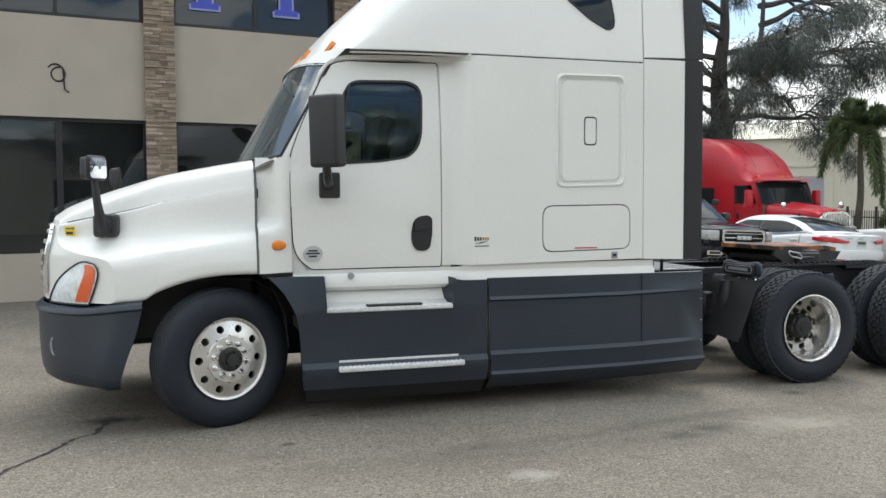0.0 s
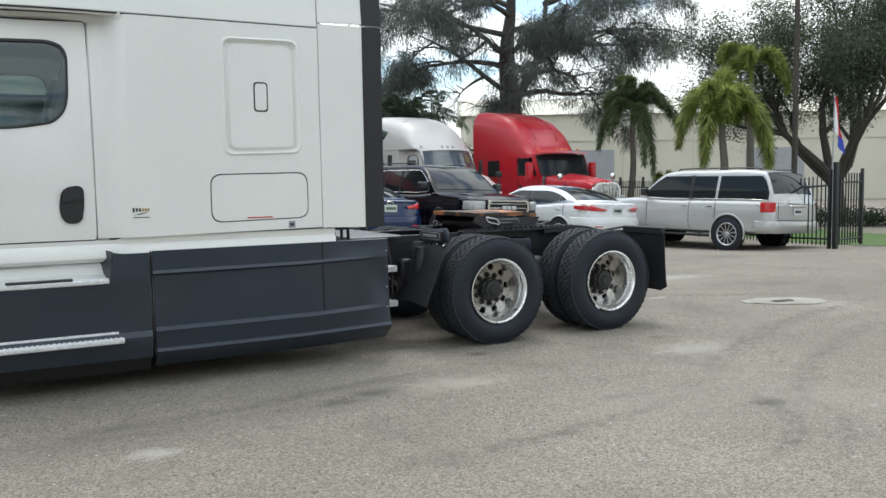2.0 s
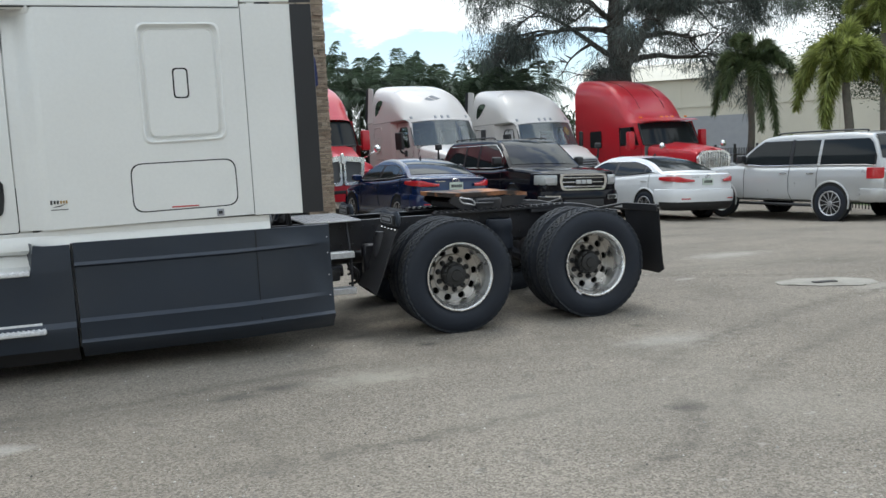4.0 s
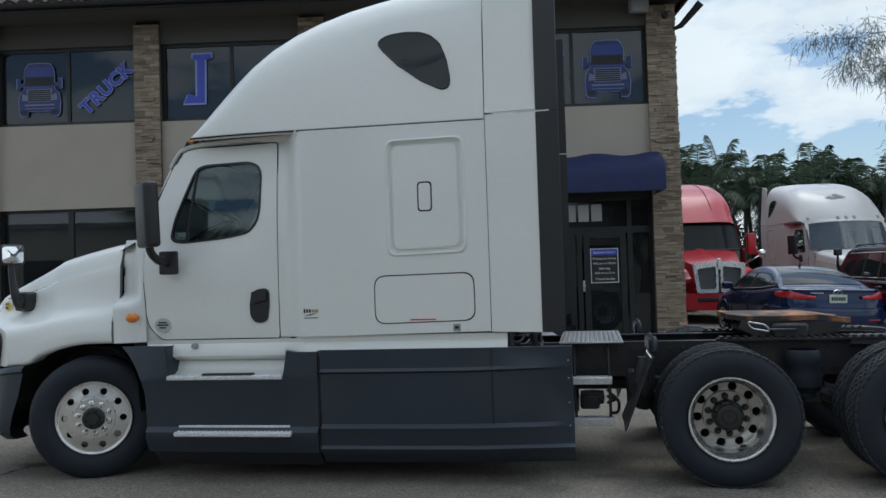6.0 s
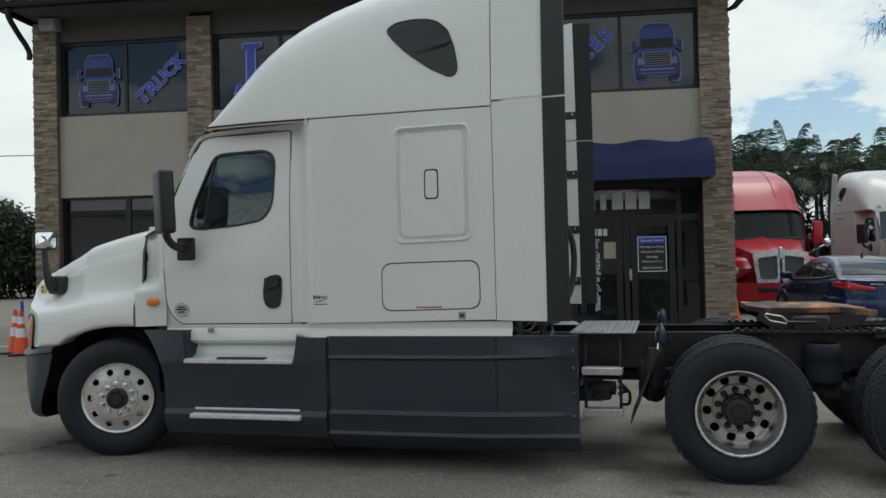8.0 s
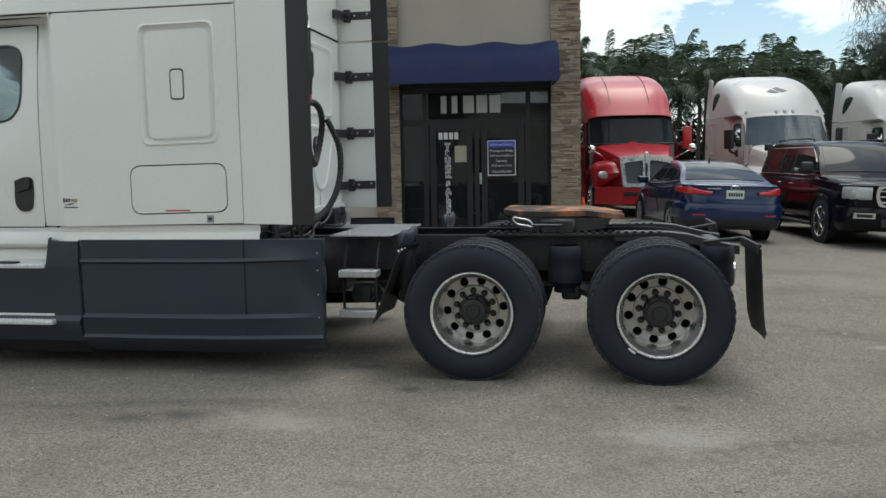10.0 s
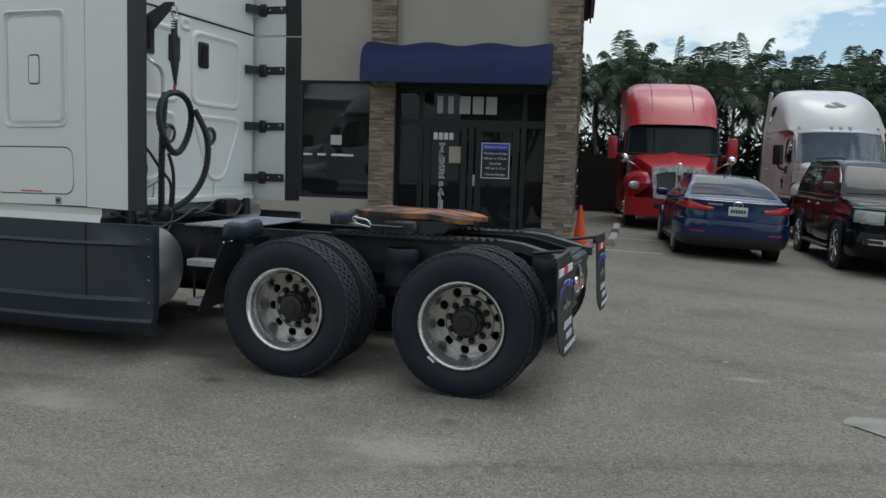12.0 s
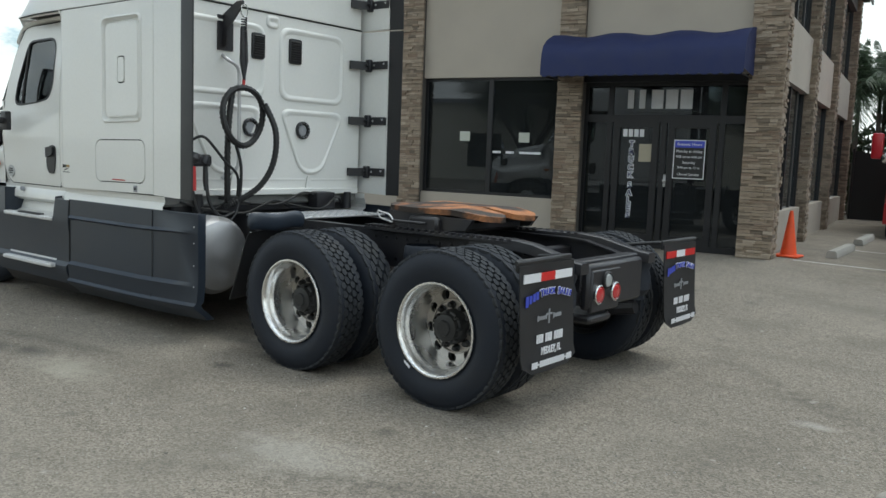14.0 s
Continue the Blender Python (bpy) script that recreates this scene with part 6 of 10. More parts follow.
    for x, y, rad, squash, col, amount in ((1.92, 4.53, 0.17, 0.7, (0.42, 0.40, 0.36), 0.6), (3.55, 5.12, 0.26, 0.5, (0.09, 0.083, 0.075), 0.75), (-0.60, 6.66, 0.26, 0.5, (0.045, 0.042, 0.040), 0.9), (0.61, 5.62, 0.07, 0.6, (0.07, 0.065, 0.06), 0.8), (0.88, 6.35, 0.05, 0.7, (0.05, 0.046, 0.042), 0.8), (3.24, 5.0, 0.20, 0.6, (0.085, 0.08, 0.072), 0.6), (4.39, 6.46, 0.26, 0.5, (0.07, 0.065, 0.06), 0.55), (4.87, 5.85, 0.12, 0.7, (0.06, 0.055, 0.05), 0.7), (5.71, 3.46, 0.16, 0.7, (0.07, 0.065, 0.06), 0.7), (8.49, 7.52, 0.16, 0.5, (0.44, 0.42, 0.38), 0.5), (6.7, 5.6, 0.10, 0.8, (0.07, 0.065, 0.058), 0.6), (4.2, 5.05, 0.50, 0.5, (0.40, 0.375, 0.31), 0.45), (9.8, 6.0, 0.45, 0.6, (0.38, 0.36, 0.32), 0.5), (10.2, 9.0, 0.7, 0.4, (0.42, 0.40, 0.36), 0.5), (6.6, 5.0, 0.5, 0.6, (0.40, 0.38, 0.34), 0.4), (8.6, 3.6, 2.3, 0.8, (0.165, 0.146, 0.118), 0.35), (13.0, 6.5, 3.0, 0.5, (0.16, 0.142, 0.115), 0.45), (10.8, 5.2, 0.5, 1.2, (0.11, 0.098, 0.08), 0.5)):
        sh = n.new("ShaderNodeMapping")
        sh.inputs["Location"].default_value = (-x, -y / squash, 0)
        sh.inputs["Scale"].default_value = (1, 1 / squash, 0)
        l.new(co.outputs["Object"], sh.inputs["Vector"])
        ln = n.new("ShaderNodeVectorMath")
        ln.operation = "LENGTH"
        l.new(sh.outputs["Vector"], ln.inputs[0])
        ad = n.new("ShaderNodeMath")
        ad.operation = "MULTIPLY_ADD"
        ad.inputs[1].default_value = rad * 1.6
        l.new(wob.outputs["Fac"], ad.inputs[0])
        l.new(ln.outputs["Value"], ad.inputs[2])
        r = n.new("ShaderNodeMapRange")
        r.inputs["From Min"].default_value, r.inputs["From Max"].default_value = rad * 1.9, rad * 1.0
        r.inputs["To Max"].default_value = amount
        l.new(ad.outputs[0], r.inputs["Value"])
        out = blend(r.outputs["Result"], col)
    # arcs scuffed by turning tyres: centre, radius, half width, middle of the arc, its reach, strength
    for x, y, rad, half, ax, ay, reach, amount in ((4.6, 3.9, 1.22, 0.10, 5.3, 3.1, 1.0, 0.55), (4.6, 3.9, 1.50, 0.07, 5.6, 3.0, 0.9, 0.35), (12.5, -6.0, 12.2, 0.16, 8.2, 5.4, 3.2, 0.5), (12.5, -6.0, 11.5, 0.14, 7.6, 4.4, 3.0, 0.4),
                                                       (1.0, 16.0, 10.9, 0.12, 2.6, 5.0, 2.4, 0.4), (3.2, 12.0, 8.4, 0.12, 4.1, 3.7, 1.3, 0.5), (14.0, 14.5, 8.6, 0.18, 8.6, 7.8, 2.6, 0.45)):
        gaps = []
        for cx, cy in ((x, y), (ax, ay)):
            off = n.new("ShaderNodeVectorMath")
            off.operation = "DISTANCE"
            off.inputs[1].default_value = (cx, cy, 0)
            l.new(co.outputs["Object"], off.inputs[0])
            gaps.append(off.outputs["Value"])
        band = n.new("ShaderNodeMath")
        band.operation = "SUBTRACT"
        band.inputs[1].default_value = rad
        l.new(gaps[0], band.inputs[0])
        width = n.new("ShaderNodeMath")
        width.operation = "ABSOLUTE"
        l.new(band.outputs[0], width.inputs[0])
        edge, ends = n.new("ShaderNodeMapRange"), n.new("ShaderNodeMapRange")
        edge.inputs["From Min"].default_value, edge.inputs["From Max"].default_value = half, half * 0.2
        ends.inputs["From Min"].default_value, ends.inputs["From Max"].default_value, ends.inputs["To Max"].default_value = reach, reach * 0.4, amount
        l.new(width.outputs[0], edge.inputs["Value"])
        l.new(gaps[1], ends.inputs["Value"])
        rough_ = n.new("ShaderNodeMapRange")
        rough_.inputs["From Min"].default_value, rough_.inputs["From Max"].default_value = 0.35, 0.62
        l.new(wob.outputs["Fac"], rough_.inputs["Value"])
        fac = edge.outputs["Result"]
        for other in (ends.outputs["Result"], rough_.outputs["Result"]):
            mu = n.new("ShaderNodeMath")
            mu.operation = "MULTIPLY"
            l.new(fac, mu.inputs[0])
            l.new(other, mu.inputs[1])
            fac = mu.outputs[0]
        out = blend(fac, (0.095, 0.086, 0.074))
    l.new(out, b.inputs["Base Color"])
    bm = bmesh.new()
    xs = sorted(set([-3000, -400, -80, -40] + list(np.arange(-24, 40.1, 1.0)) + [60, 120, 400, 3000]))
    ys = sorted(set([-3000, -300, -40] + list(np.arange(-12, 40.1, 1.0)) + [60, 120, 400, 3000]))
    loft(bm, [[(x, y, ground_z(x, y)) for x in xs] for y in ys])
    tagged(part("ground", bm, ASPHALT, None), "worn grey asphalt yard with stains and cracks", "ground", kind="structure")


build_ground()

# ---- building ----
BUILD = pose(5.93, 14.95, 0, 0, 0, 8.3)
BASE = 0.19
STUCCO = mat("grey_stucco", (0.42, 0.375, 0.32), 0.9, vary=0.08, scale=1.5, fine=160, bump=0.25, dirt=((0.33, 0.29, 0.245), 0.35))
# about a quarter of the wall's tone: band under the eaves, soffit, pillar cores
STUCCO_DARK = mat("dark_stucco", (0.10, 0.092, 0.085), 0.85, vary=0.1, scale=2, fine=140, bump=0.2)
FRAME_DARK = mat("bronze_frame", (0.014, 0.014, 0.016), 0.45, vary=0.1, scale=4, bump=0.02)
TILE = mat("roof_tile", (0.052, 0.034, 0.031), 0.75, vary=0.35, scale=6, fine=60, bump=0.2, dirt=((0.04, 0.035, 0.032), 0.5))
AWNING = mat("blue_canvas", (0.013, 0.021, 0.082), 0.75, vary=0.12, scale=4, fine=220, bump=0.2)
# the last but one value paints a faint veil that lifts the dark panes
SHOP_GLASS = glass("shop_glass", (0.17, 0.19, 0.23), 0.01, 0.028, 1.6)
# near-black room faces: the gloom of unlit rooms is put into the colour
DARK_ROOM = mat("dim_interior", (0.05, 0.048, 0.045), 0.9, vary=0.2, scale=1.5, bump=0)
CONCRETE = mat("concrete", (0.36, 0.35, 0.32), 0.9, vary=0.15, scale=3, fine=100, bump=0.3, dirt=((0.2, 0.19, 0.17), 0.5))


def stone_mat():
    m = mat("ledger_stone", (0.30, 0.262, 0.222), 0.85, vary=0.25, scale=9, fine=70, bump=0.5)
    n, l = m.node_tree.nodes, m.node_tree.links
    b = n["Principled BSDF"]
    src = b.inputs["Base Color"].links[0].from_socket
    info = n.new("ShaderNodeObjectInfo")
    isl = n.new("ShaderNodeNewGeometry")
    add = n.new("ShaderNodeMath")
    add.operation = "ADD"
    l.new(info.outputs["Random"], add.inputs[0])
    l.new(isl.outputs["Random Per Island"], add.inputs[1])
    fr = n.new("ShaderNodeMath")
    fr.operation = "FRACT"
    l.new(add.outputs[0], fr.inputs[0])
    ramp = n.new("ShaderNodeValToRGB")
    cols = [(0.0, (0.50, 0.46, 0.42)), (0.25, (0.88, 0.80, 0.70)), (0.5, (1.08, 1.0, 0.90)), (0.72, (0.72, 0.60, 0.52)), (1.0, (1.35, 1.28, 1.18))]
    ramp.color_ramp.elements[0].color = (*cols[0][1], 1)
    ramp.color_ramp.elements[1].color = (*cols[-1][1], 1)
    for p, c in cols[1:-1]:
        ramp.color_ramp.elements.new(p).color = (*c, 1)
    l.new(fr.outputs[0], ramp.inputs["Fac"])
    mx = n.new("ShaderNodeMix")
    mx.data_type, mx.blend_type = "RGBA", "MULTIPLY"
    mx.inputs["Factor"].default_value = 1.0
    l.new(src, mx.inputs["A"])
    l.new(ramp.outputs["Color"], mx.inputs["B"])
    l.new(mx.outputs["Result"], b.inputs["Base Color"])
    return m


STONE = stone_mat()
PILLARS = [(-12.58, -12.15), (-9.58, -9.15), (-6.62, -6.19), (-3.51, -3.10), (-0.47, 0.0)]
DEPTH = 13.05
building = thing("office_building", "two-storey stucco office with ledger stone pillars and a tiled roof", "building", BUILD)


def wall_band(name, u0, u1, z0, z1, v0, v1, m, bev=0.0):
    bm = bmesh.new()
    box(bm, u0, u1, v0, v1, z0, z1, bev)
    return part(name, bm, m, building)


for i in range(4):
    a, b = PILLARS[i][1], PILLARS[i + 1][0]
    wall_band("wall", a, b, 2.96, 4.48, 0.10, 0.32, STUCCO)
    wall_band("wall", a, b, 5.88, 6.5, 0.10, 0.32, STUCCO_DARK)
    if i < 3:
        wall_band("wall", a, b, 0.05, 0.90, 0.10, 0.32, STUCCO)
    # upper windows
    bm = bmesh.new()
    frame_ = [(a, 4.48), (b, 4.48), (b, 5.88), (a, 5.88)]
    mid = (a + b) / 2
    plate(bm, frame_, [[(a + 0.06, 4.54), (mid - 0.03, 4.54), (mid - 0.03, 5.82), (a + 0.06, 5.82)], [(mid + 0.03, 4.54), (b - 0.06, 4.54), (b - 0.06, 5.82), (mid + 0.03, 5.82)]], 0.17, 0.24)
    win = part("window", bm, FRAME_DARK, building, "dark tinted upper window")
    for p0, p1 in ((a + 0.06, mid - 0.03), (mid + 0.03, b - 0.06)):
        bm = bmesh.new()
        box(bm, p0, p1, 0.20, 0.21, 4.54, 5.82)
        part("pane", bm, SHOP_GLASS, win)
    if i < 3:
        bm = bmesh.new()
        div = [a + (b - a) * k / 2 for k in range(3)]
        holes = []
        for k in range(2):
            holes.append([(div[k] + 0.05, 0.95), (div[k + 1] - 0.04, 0.95), (div[k + 1] - 0.04, 2.91), (div[k] + 0.05, 2.91)])
        plate(bm, [(a, 0.90), (b, 0.90), (b, 2.96), (a, 2.96)], holes, 0.17, 0.24)
        win = part("window", bm, FRAME_DARK, building, "large dark shop window")
        for k in range(2):
            bm = bmesh.new()
            box(bm, div[k] + 0.05, div[k + 1] - 0.04, 0.20, 0.21, 0.95, 2.91)
            part("pane", bm, SHOP_GLASS, win)
        bm = bmesh.new()
        box(bm, a + 0.05, b - 0.04, 0.30, 0.34, 1.70, 1.76)
        part("rail", bm, FRAME_DARK, win)
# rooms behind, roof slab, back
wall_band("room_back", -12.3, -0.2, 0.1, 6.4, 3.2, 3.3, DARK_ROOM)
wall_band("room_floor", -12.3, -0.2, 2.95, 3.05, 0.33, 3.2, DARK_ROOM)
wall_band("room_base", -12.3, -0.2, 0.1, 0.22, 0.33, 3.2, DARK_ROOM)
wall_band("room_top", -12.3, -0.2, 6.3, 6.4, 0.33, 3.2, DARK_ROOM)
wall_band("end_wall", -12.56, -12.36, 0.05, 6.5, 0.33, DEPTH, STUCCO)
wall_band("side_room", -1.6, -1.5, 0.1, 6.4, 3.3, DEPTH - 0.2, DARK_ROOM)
wall_band("rear_wall", -12.3, -0.4, 0.05, 6.5, DEPTH - 0.2, DEPTH, STUCCO)
# door front in the last bay
wall_band("lintel", -3.10, -0.47, 2.86, 2.96, 0.12, 0.32, FRAME_DARK)
bm = bmesh.new()
A, Bq = -3.10, -0.47
plate(bm, [(A, BASE), (Bq, BASE), (Bq, 2.86), (A, 2.86)],
      [[(A + 0.05, 0.30), (-2.70, 0.30), (-2.70, 2.22), (A + 0.05, 2.22)], [(-2.62, 0.30), (-1.80, 0.30), (-1.80, 2.22), (-2.62, 2.22)], [(-1.72, 0.30), (-0.90, 0.30), (-0.90, 2.22), (-1.72, 2.22)],
       [(-0.82, 0.30), (Bq - 0.04, 0.30), (Bq - 0.04, 2.22), (-0.82, 2.22)], [(A + 0.05, 2.34), (-2.70, 2.34), (-2.70, 2.80), (A + 0.05, 2.80)], [(-2.62, 2.34), (-0.90, 2.34), (-0.90, 2.80), (-2.62, 2.80)], [(-0.82, 2.34), (Bq - 0.04, 2.34), (Bq - 0.04, 2.80), (-0.82, 2.80)]], 0.22, 0.30)
door = part("entrance", bm, FRAME_DARK, building, "dark glazed double entrance door")
for p in ((A + 0.05, -2.70, 0.30, 2.22), (-2.62, -1.80, 0.30, 2.22), (-1.72, -0.90, 0.30, 2.22), (-0.82, Bq - 0.04, 0.30, 2.22), (A + 0.05, -2.70, 2.34, 2.80), (-2.62, -0.90, 2.34, 2.80), (-0.82, Bq - 0.04, 2.34, 2.80)):
    bm = bmesh.new()
    box(bm, p[0], p[1], 0.25, 0.26, p[2], p[3])
    part("pane", bm, SHOP_GLASS, door)
for u in (-2.58, -1.68):
    bm = bmesh.new()
    plate(bm, [(u, 0.22), (u + 0.74, 0.22), (u + 0.74, 2.26), (u, 2.26)], [[(u + 0.10, 0.42), (u + 0.64, 0.42), (u + 0.64, 2.14), (u + 0.10, 2.14)]], 0.215, 0.25)
    part("door_leaf", bm, FRAME_DARK, door)
bm = bmesh.new()
vs = lathe(bm, [(0.001, -0.05), (0.025, -0.045), (0.025, 0.0)], 12)
move(bm, vs, Matrix.Translation((-1.70, 0.215, 1.3)))
box(bm, -1.72, -1.68, 0.20, 0.215, 1.2, 1.4, 0.005)
part("door_lock", bm, ALU_DULL, door)

# sign on the door and lettering
bm = bmesh.new()
box(bm, -1.575, -1.085, 0.195, 0.21, 1.345, 1.955, 0.004)
sign = part("hours_sign", bm, INK, building, "black opening-hours sign with a blue head")
bm = bmesh.new()
plate(bm, [(-1.575, 1.345), (-1.085, 1.345), (-1.085, 1.955), (-1.575, 1.955)], [[(-1.562, 1.358), (-1.098, 1.358), (-1.098, 1.942), (-1.562, 1.942)]], 0.190, 0.196)
part("sign_rim", bm, WHITE_INK, sign)
bm = bmesh.new()
box(bm, -1.562, -1.098, 0.190, 0.196, 1.835, 1.942)
part("sign_head", bm, BLUE_INK, sign)
for k, (tx, z, sz) in enumerate((("Business Hours", 1.885, 0.062), ("Monday to Friday", 1.775, 0.058), ("9:00 am to 6:00 pm", 1.69, 0.052), ("Saturday", 1.60, 0.058), ("9:00 am to 12 m", 1.52, 0.052), ("Closed Sunday", 1.415, 0.058))):
    words("sign_line", tx, sz, WHITE_INK, pose(-1.33, 0.188, z, 90), sign)
bm = bmesh.new()
box(bm, -2.15, -1.94, 0.238, 0.244, 1.59, 1.875)
part("paper_notice", bm, mat("aged_paper", (0.42, 0.38, 0.29), 0.9, vary=0.06, bump=0), building, "plain tan paper notice")
DOOR_BLUE = mat("door_blue_vinyl", (0.014, 0.020, 0.09), 0.4, vary=0.1, bump=0)
for k, ch in enumerate("TRUCK"):
    words("door_letter", ch, 0.13, WHITE_INK, pose(-2.275, 0.243, 1.87 - 0.126 * k, 90), building, bold=0.013)
    words("door_letter", ch, 0.13, DOOR_BLUE, pose(-2.275, 0.238, 1.87 - 0.126 * k, 90), building, bold=0.001)
for k, ch in enumerate("SALES"):
    words("door_letter", ch, 0.13, WHITE_INK, pose(-2.275, 0.243, 1.20 - 0.123 * k, 90), building, bold=0.013)
    words("door_letter", ch, 0.13, DOOR_BLUE, pose(-2.275, 0.238, 1.20 - 0.123 * k, 90), building, bold=0.001)
bm = bmesh.new()
for k in range(4):
    box(bm, -2.43 + 0.092 * k, -2.36 + 0.092 * k, 0.240, 0.246, 1.99, 2.11)
part("name_bars", bm, WHITE_INK, building)
NUMERAL = mat("grey_numerals", (0.56, 0.56, 0.57), 0.6, vary=0.05, bump=0)
for u in (-2.36, -2.17, -1.97, -1.74, -1.51):
    wd = 0.10 if u < -2.1 else 0.19
    bm = bmesh.new()
    box(bm, u - 0.02, u - 0.02 + wd, 0.222, 0.230, 2.44, 2.74, 0.003)
    part("number_bar", bm, NUMERAL, building, "pale bar of the street number")

# big window graphics: blue truck fronts, a slanted word, name blocks
PALE_BLUE = mat("pale_blue_vinyl", (0.30, 0.35, 0.62), 0.45, vary=0.1, bump=0)
DECAL_BLUE = mat("decal_blue_vinyl", (0.03, 0.05, 0.26), 0.4, vary=0.15, bump=0)
DECAL_GREY = mat("decal_grey_vinyl", (0.16, 0.18, 0.28), 0.45, vary=0.2, bump=0)
DEEP_BLUE = mat("deep_blue_vinyl", (0.015, 0.03, 0.14), 0.4, vary=0.15, bump=0)


def truck_graphic(u, z, k):
    g = thing("truck_decal", "blue printed truck front on the window", "decal", BUILD @ Matrix.Translation((u, 0.160, z)), "truck decals")
    def sheet(pts, d, m, nm):
        bm = bmesh.new()
        plate(bm, [(a * k, b * k) for a, b in pts], [], -d, -d + 0.003)
        part(nm, bm, m, g)
    half = [(0.0, -0.41), (0.20, -0.40), (0.22, -0.5), (0.34, -0.5), (0.385, -0.44), (0.40, -0.22), (0.37, -0.06), (0.30, 0.02), (0.29, 0.06), (0.36, 0.06), (0.36, 0.02), (0.43, 0.02), (0.43, 0.22), (0.36, 0.22), (0.36, 0.12), (0.29, 0.14), (0.29, 0.34), (0.26, 0.43), (0.20, 0.5), (0.0, 0.51)]
    body = half + [(-a, b) for a, b in reversed(half[1:-1])]
    sheet([(a * 1.03, b * 1.022) for a, b in body], 0.002, PALE_BLUE, "outline")
    sheet(body, 0.006, DEEP_BLUE, "body")
    sheet([(-0.28, 0.26), (0.28, 0.26), (0.24, 0.44), (-0.24, 0.44)], 0.010, DECAL_BLUE, "roof")
    sheet([(-0.28, 0.08), (0.28, 0.08), (0.26, 0.24), (-0.26, 0.24)], 0.010, INK, "screen")
    sheet([(-0.23, -0.23), (0.23, -0.23), (0.25, 0.02), (-0.25, 0.02)], 0.010, DECAL_GREY, "grille")
    sheet([(-0.30, 0.03), (0.30, 0.03), (0.27, 0.075), (-0.27, 0.075)], 0.009, DECAL_BLUE, "hood")
    for j in range(6):
        sheet([(-0.215, -0.215 + 0.038 * j), (0.215, -0.215 + 0.038 * j), (0.225, -0.19 + 0.038 * j), (-0.225, -0.19 + 0.038 * j)], 0.013, INK, "bar")
    for s in (-1, 1):
        sheet([(s * 0.34, -0.20), (s * 0.23, -0.20), (s * 0.24, -0.10), (s * 0.33, -0.06)], 0.010, DECAL_GREY, "lamp")
    for a, b in ((-0.36, -0.345), (-0.30, -0.27)):
        sheet([(-0.28, a), (0.28, a), (0.29, b), (-0.29, b)], 0.010, DECAL_GREY, "bumper")
    for s in (-1, 1):
        sheet([(s * 0.36, -0.46), (s * 0.24, -0.46), (s * 0.24, -0.38), (s * 0.36, -0.38)], 0.010, INK, "tyre")


truck_graphic(-11.39, 5.14, 0.95)
truck_graphic(-1.16, 5.14, 1.0)
ang = 42
for k, (ch, u0, z0) in enumerate([(c_, -10.52, 4.80) for c_ in "TRUCK"] + [(c_, -2.72, 4.86) for c_ in "SALES"]):
    k %= 5
    du, dz = k * 0.235 * math.cos(radians(ang)), k * 0.235 * math.sin(radians(ang))
    for bd, m, d in ((0.022, PALE_BLUE, 0.160), (0.010, BLUE_INK, 0.153)):
        words("window_letter", ch, 0.33, m, pose(u0 + du, d, z0 + dz, 90) @ pose(0, 0, 0, 0, 0, ang), building, bold=bd)
for u, w in ((-8.5, 0.40), (-5.67, 0.44), (-4.33, 0.40)):
    for g, m, d in ((0.03, PALE_BLUE, 0.160), (0.0, BLUE_INK, 0.155)):
        bm = bmesh.new()
        pts = [(u - w * 0.62, 4.80), (u + w * 0.30, 4.80), (u + w * 0.34, 5.58), (u + w * 0.62, 5.58), (u + w * 0.62, 5.68), (u - w * 0.2, 5.68), (u - w * 0.2, 5.58), (u - w * 0.02, 5.58), (u - w * 0.04, 4.92), (u - w * 0.45, 4.98)] if u < -8 else [(u - w / 2, 4.80), (u + w / 2, 4.80), (u + w / 2, 4.9), (u + w * 0.25, 4.9), (u + w * 0.25, 5.68), (u - w * 0.25, 5.68), (u - w * 0.25, 4.9), (u - w / 2, 4.9)]
        c = (sum(p[0] for p in pts) / len(pts), sum(p[1] for p in pts) / len(pts))
        pts = [(a + (g if a > c[0] else -g), b + (g if b > c[1] else -g)) for a, b in pts]
        plate(bm, pts, [], d, d + 0.003)
        part("name_block", bm, m, building)

# papers and a line of lettering on the shop window, seats and a counter rail inside
for u in (-5.35, -4.18):
    bm = bmesh.new()
    box(bm, u - 0.10, u + 0.10, 0.190, 0.196, 1.845, 2.015)
    part("paper_sheet", bm, mat("office_paper", (0.50, 0.52, 0.46), 0.9, vary=0.06, bump=0), building, "pale paper sheet on the glass")
bm = bmesh.new()
for k, w in enumerate((0.12, 0.03, 0.12, 0.02, 0.13, 0.14, 0.14)):
    box(bm, -4.78 + 0.13 * k, -4.78 + 0.13 * k + w, 0.192, 0.197, 1.645, 1.685)
part("window_line", bm, WHITE_INK, building, "line of small white bars")["kind"] = "stuff"


def waiting_chair(u, v):
    c = thing("waiting_chair", "dark padded chair behind the shop window", "chair", BUILD @ Matrix.Translation((u, v, 0.22)), "waiting chairs")
    bm = bmesh.new()
    box(bm, -0.26, 0.26, -0.25, 0.25, 0.38, 0.50, 0.05, 2)
    part("seat", bm, FABRIC, c)
    bm = bmesh.new()
    box(bm, -0.27, 0.27, -0.30, -0.20, 0.50, 0.95, 0.05, 2)
    part("backrest", bm, FABRIC, c)
    for a in (-0.23, 0.23):
        for b in (-0.22, 0.22):
            bm = bmesh.new()
            tube(bm, [(a, b, 0), (a, b, 0.4)], 0.014, 6)
            part("leg", bm, ALU_DULL, c)


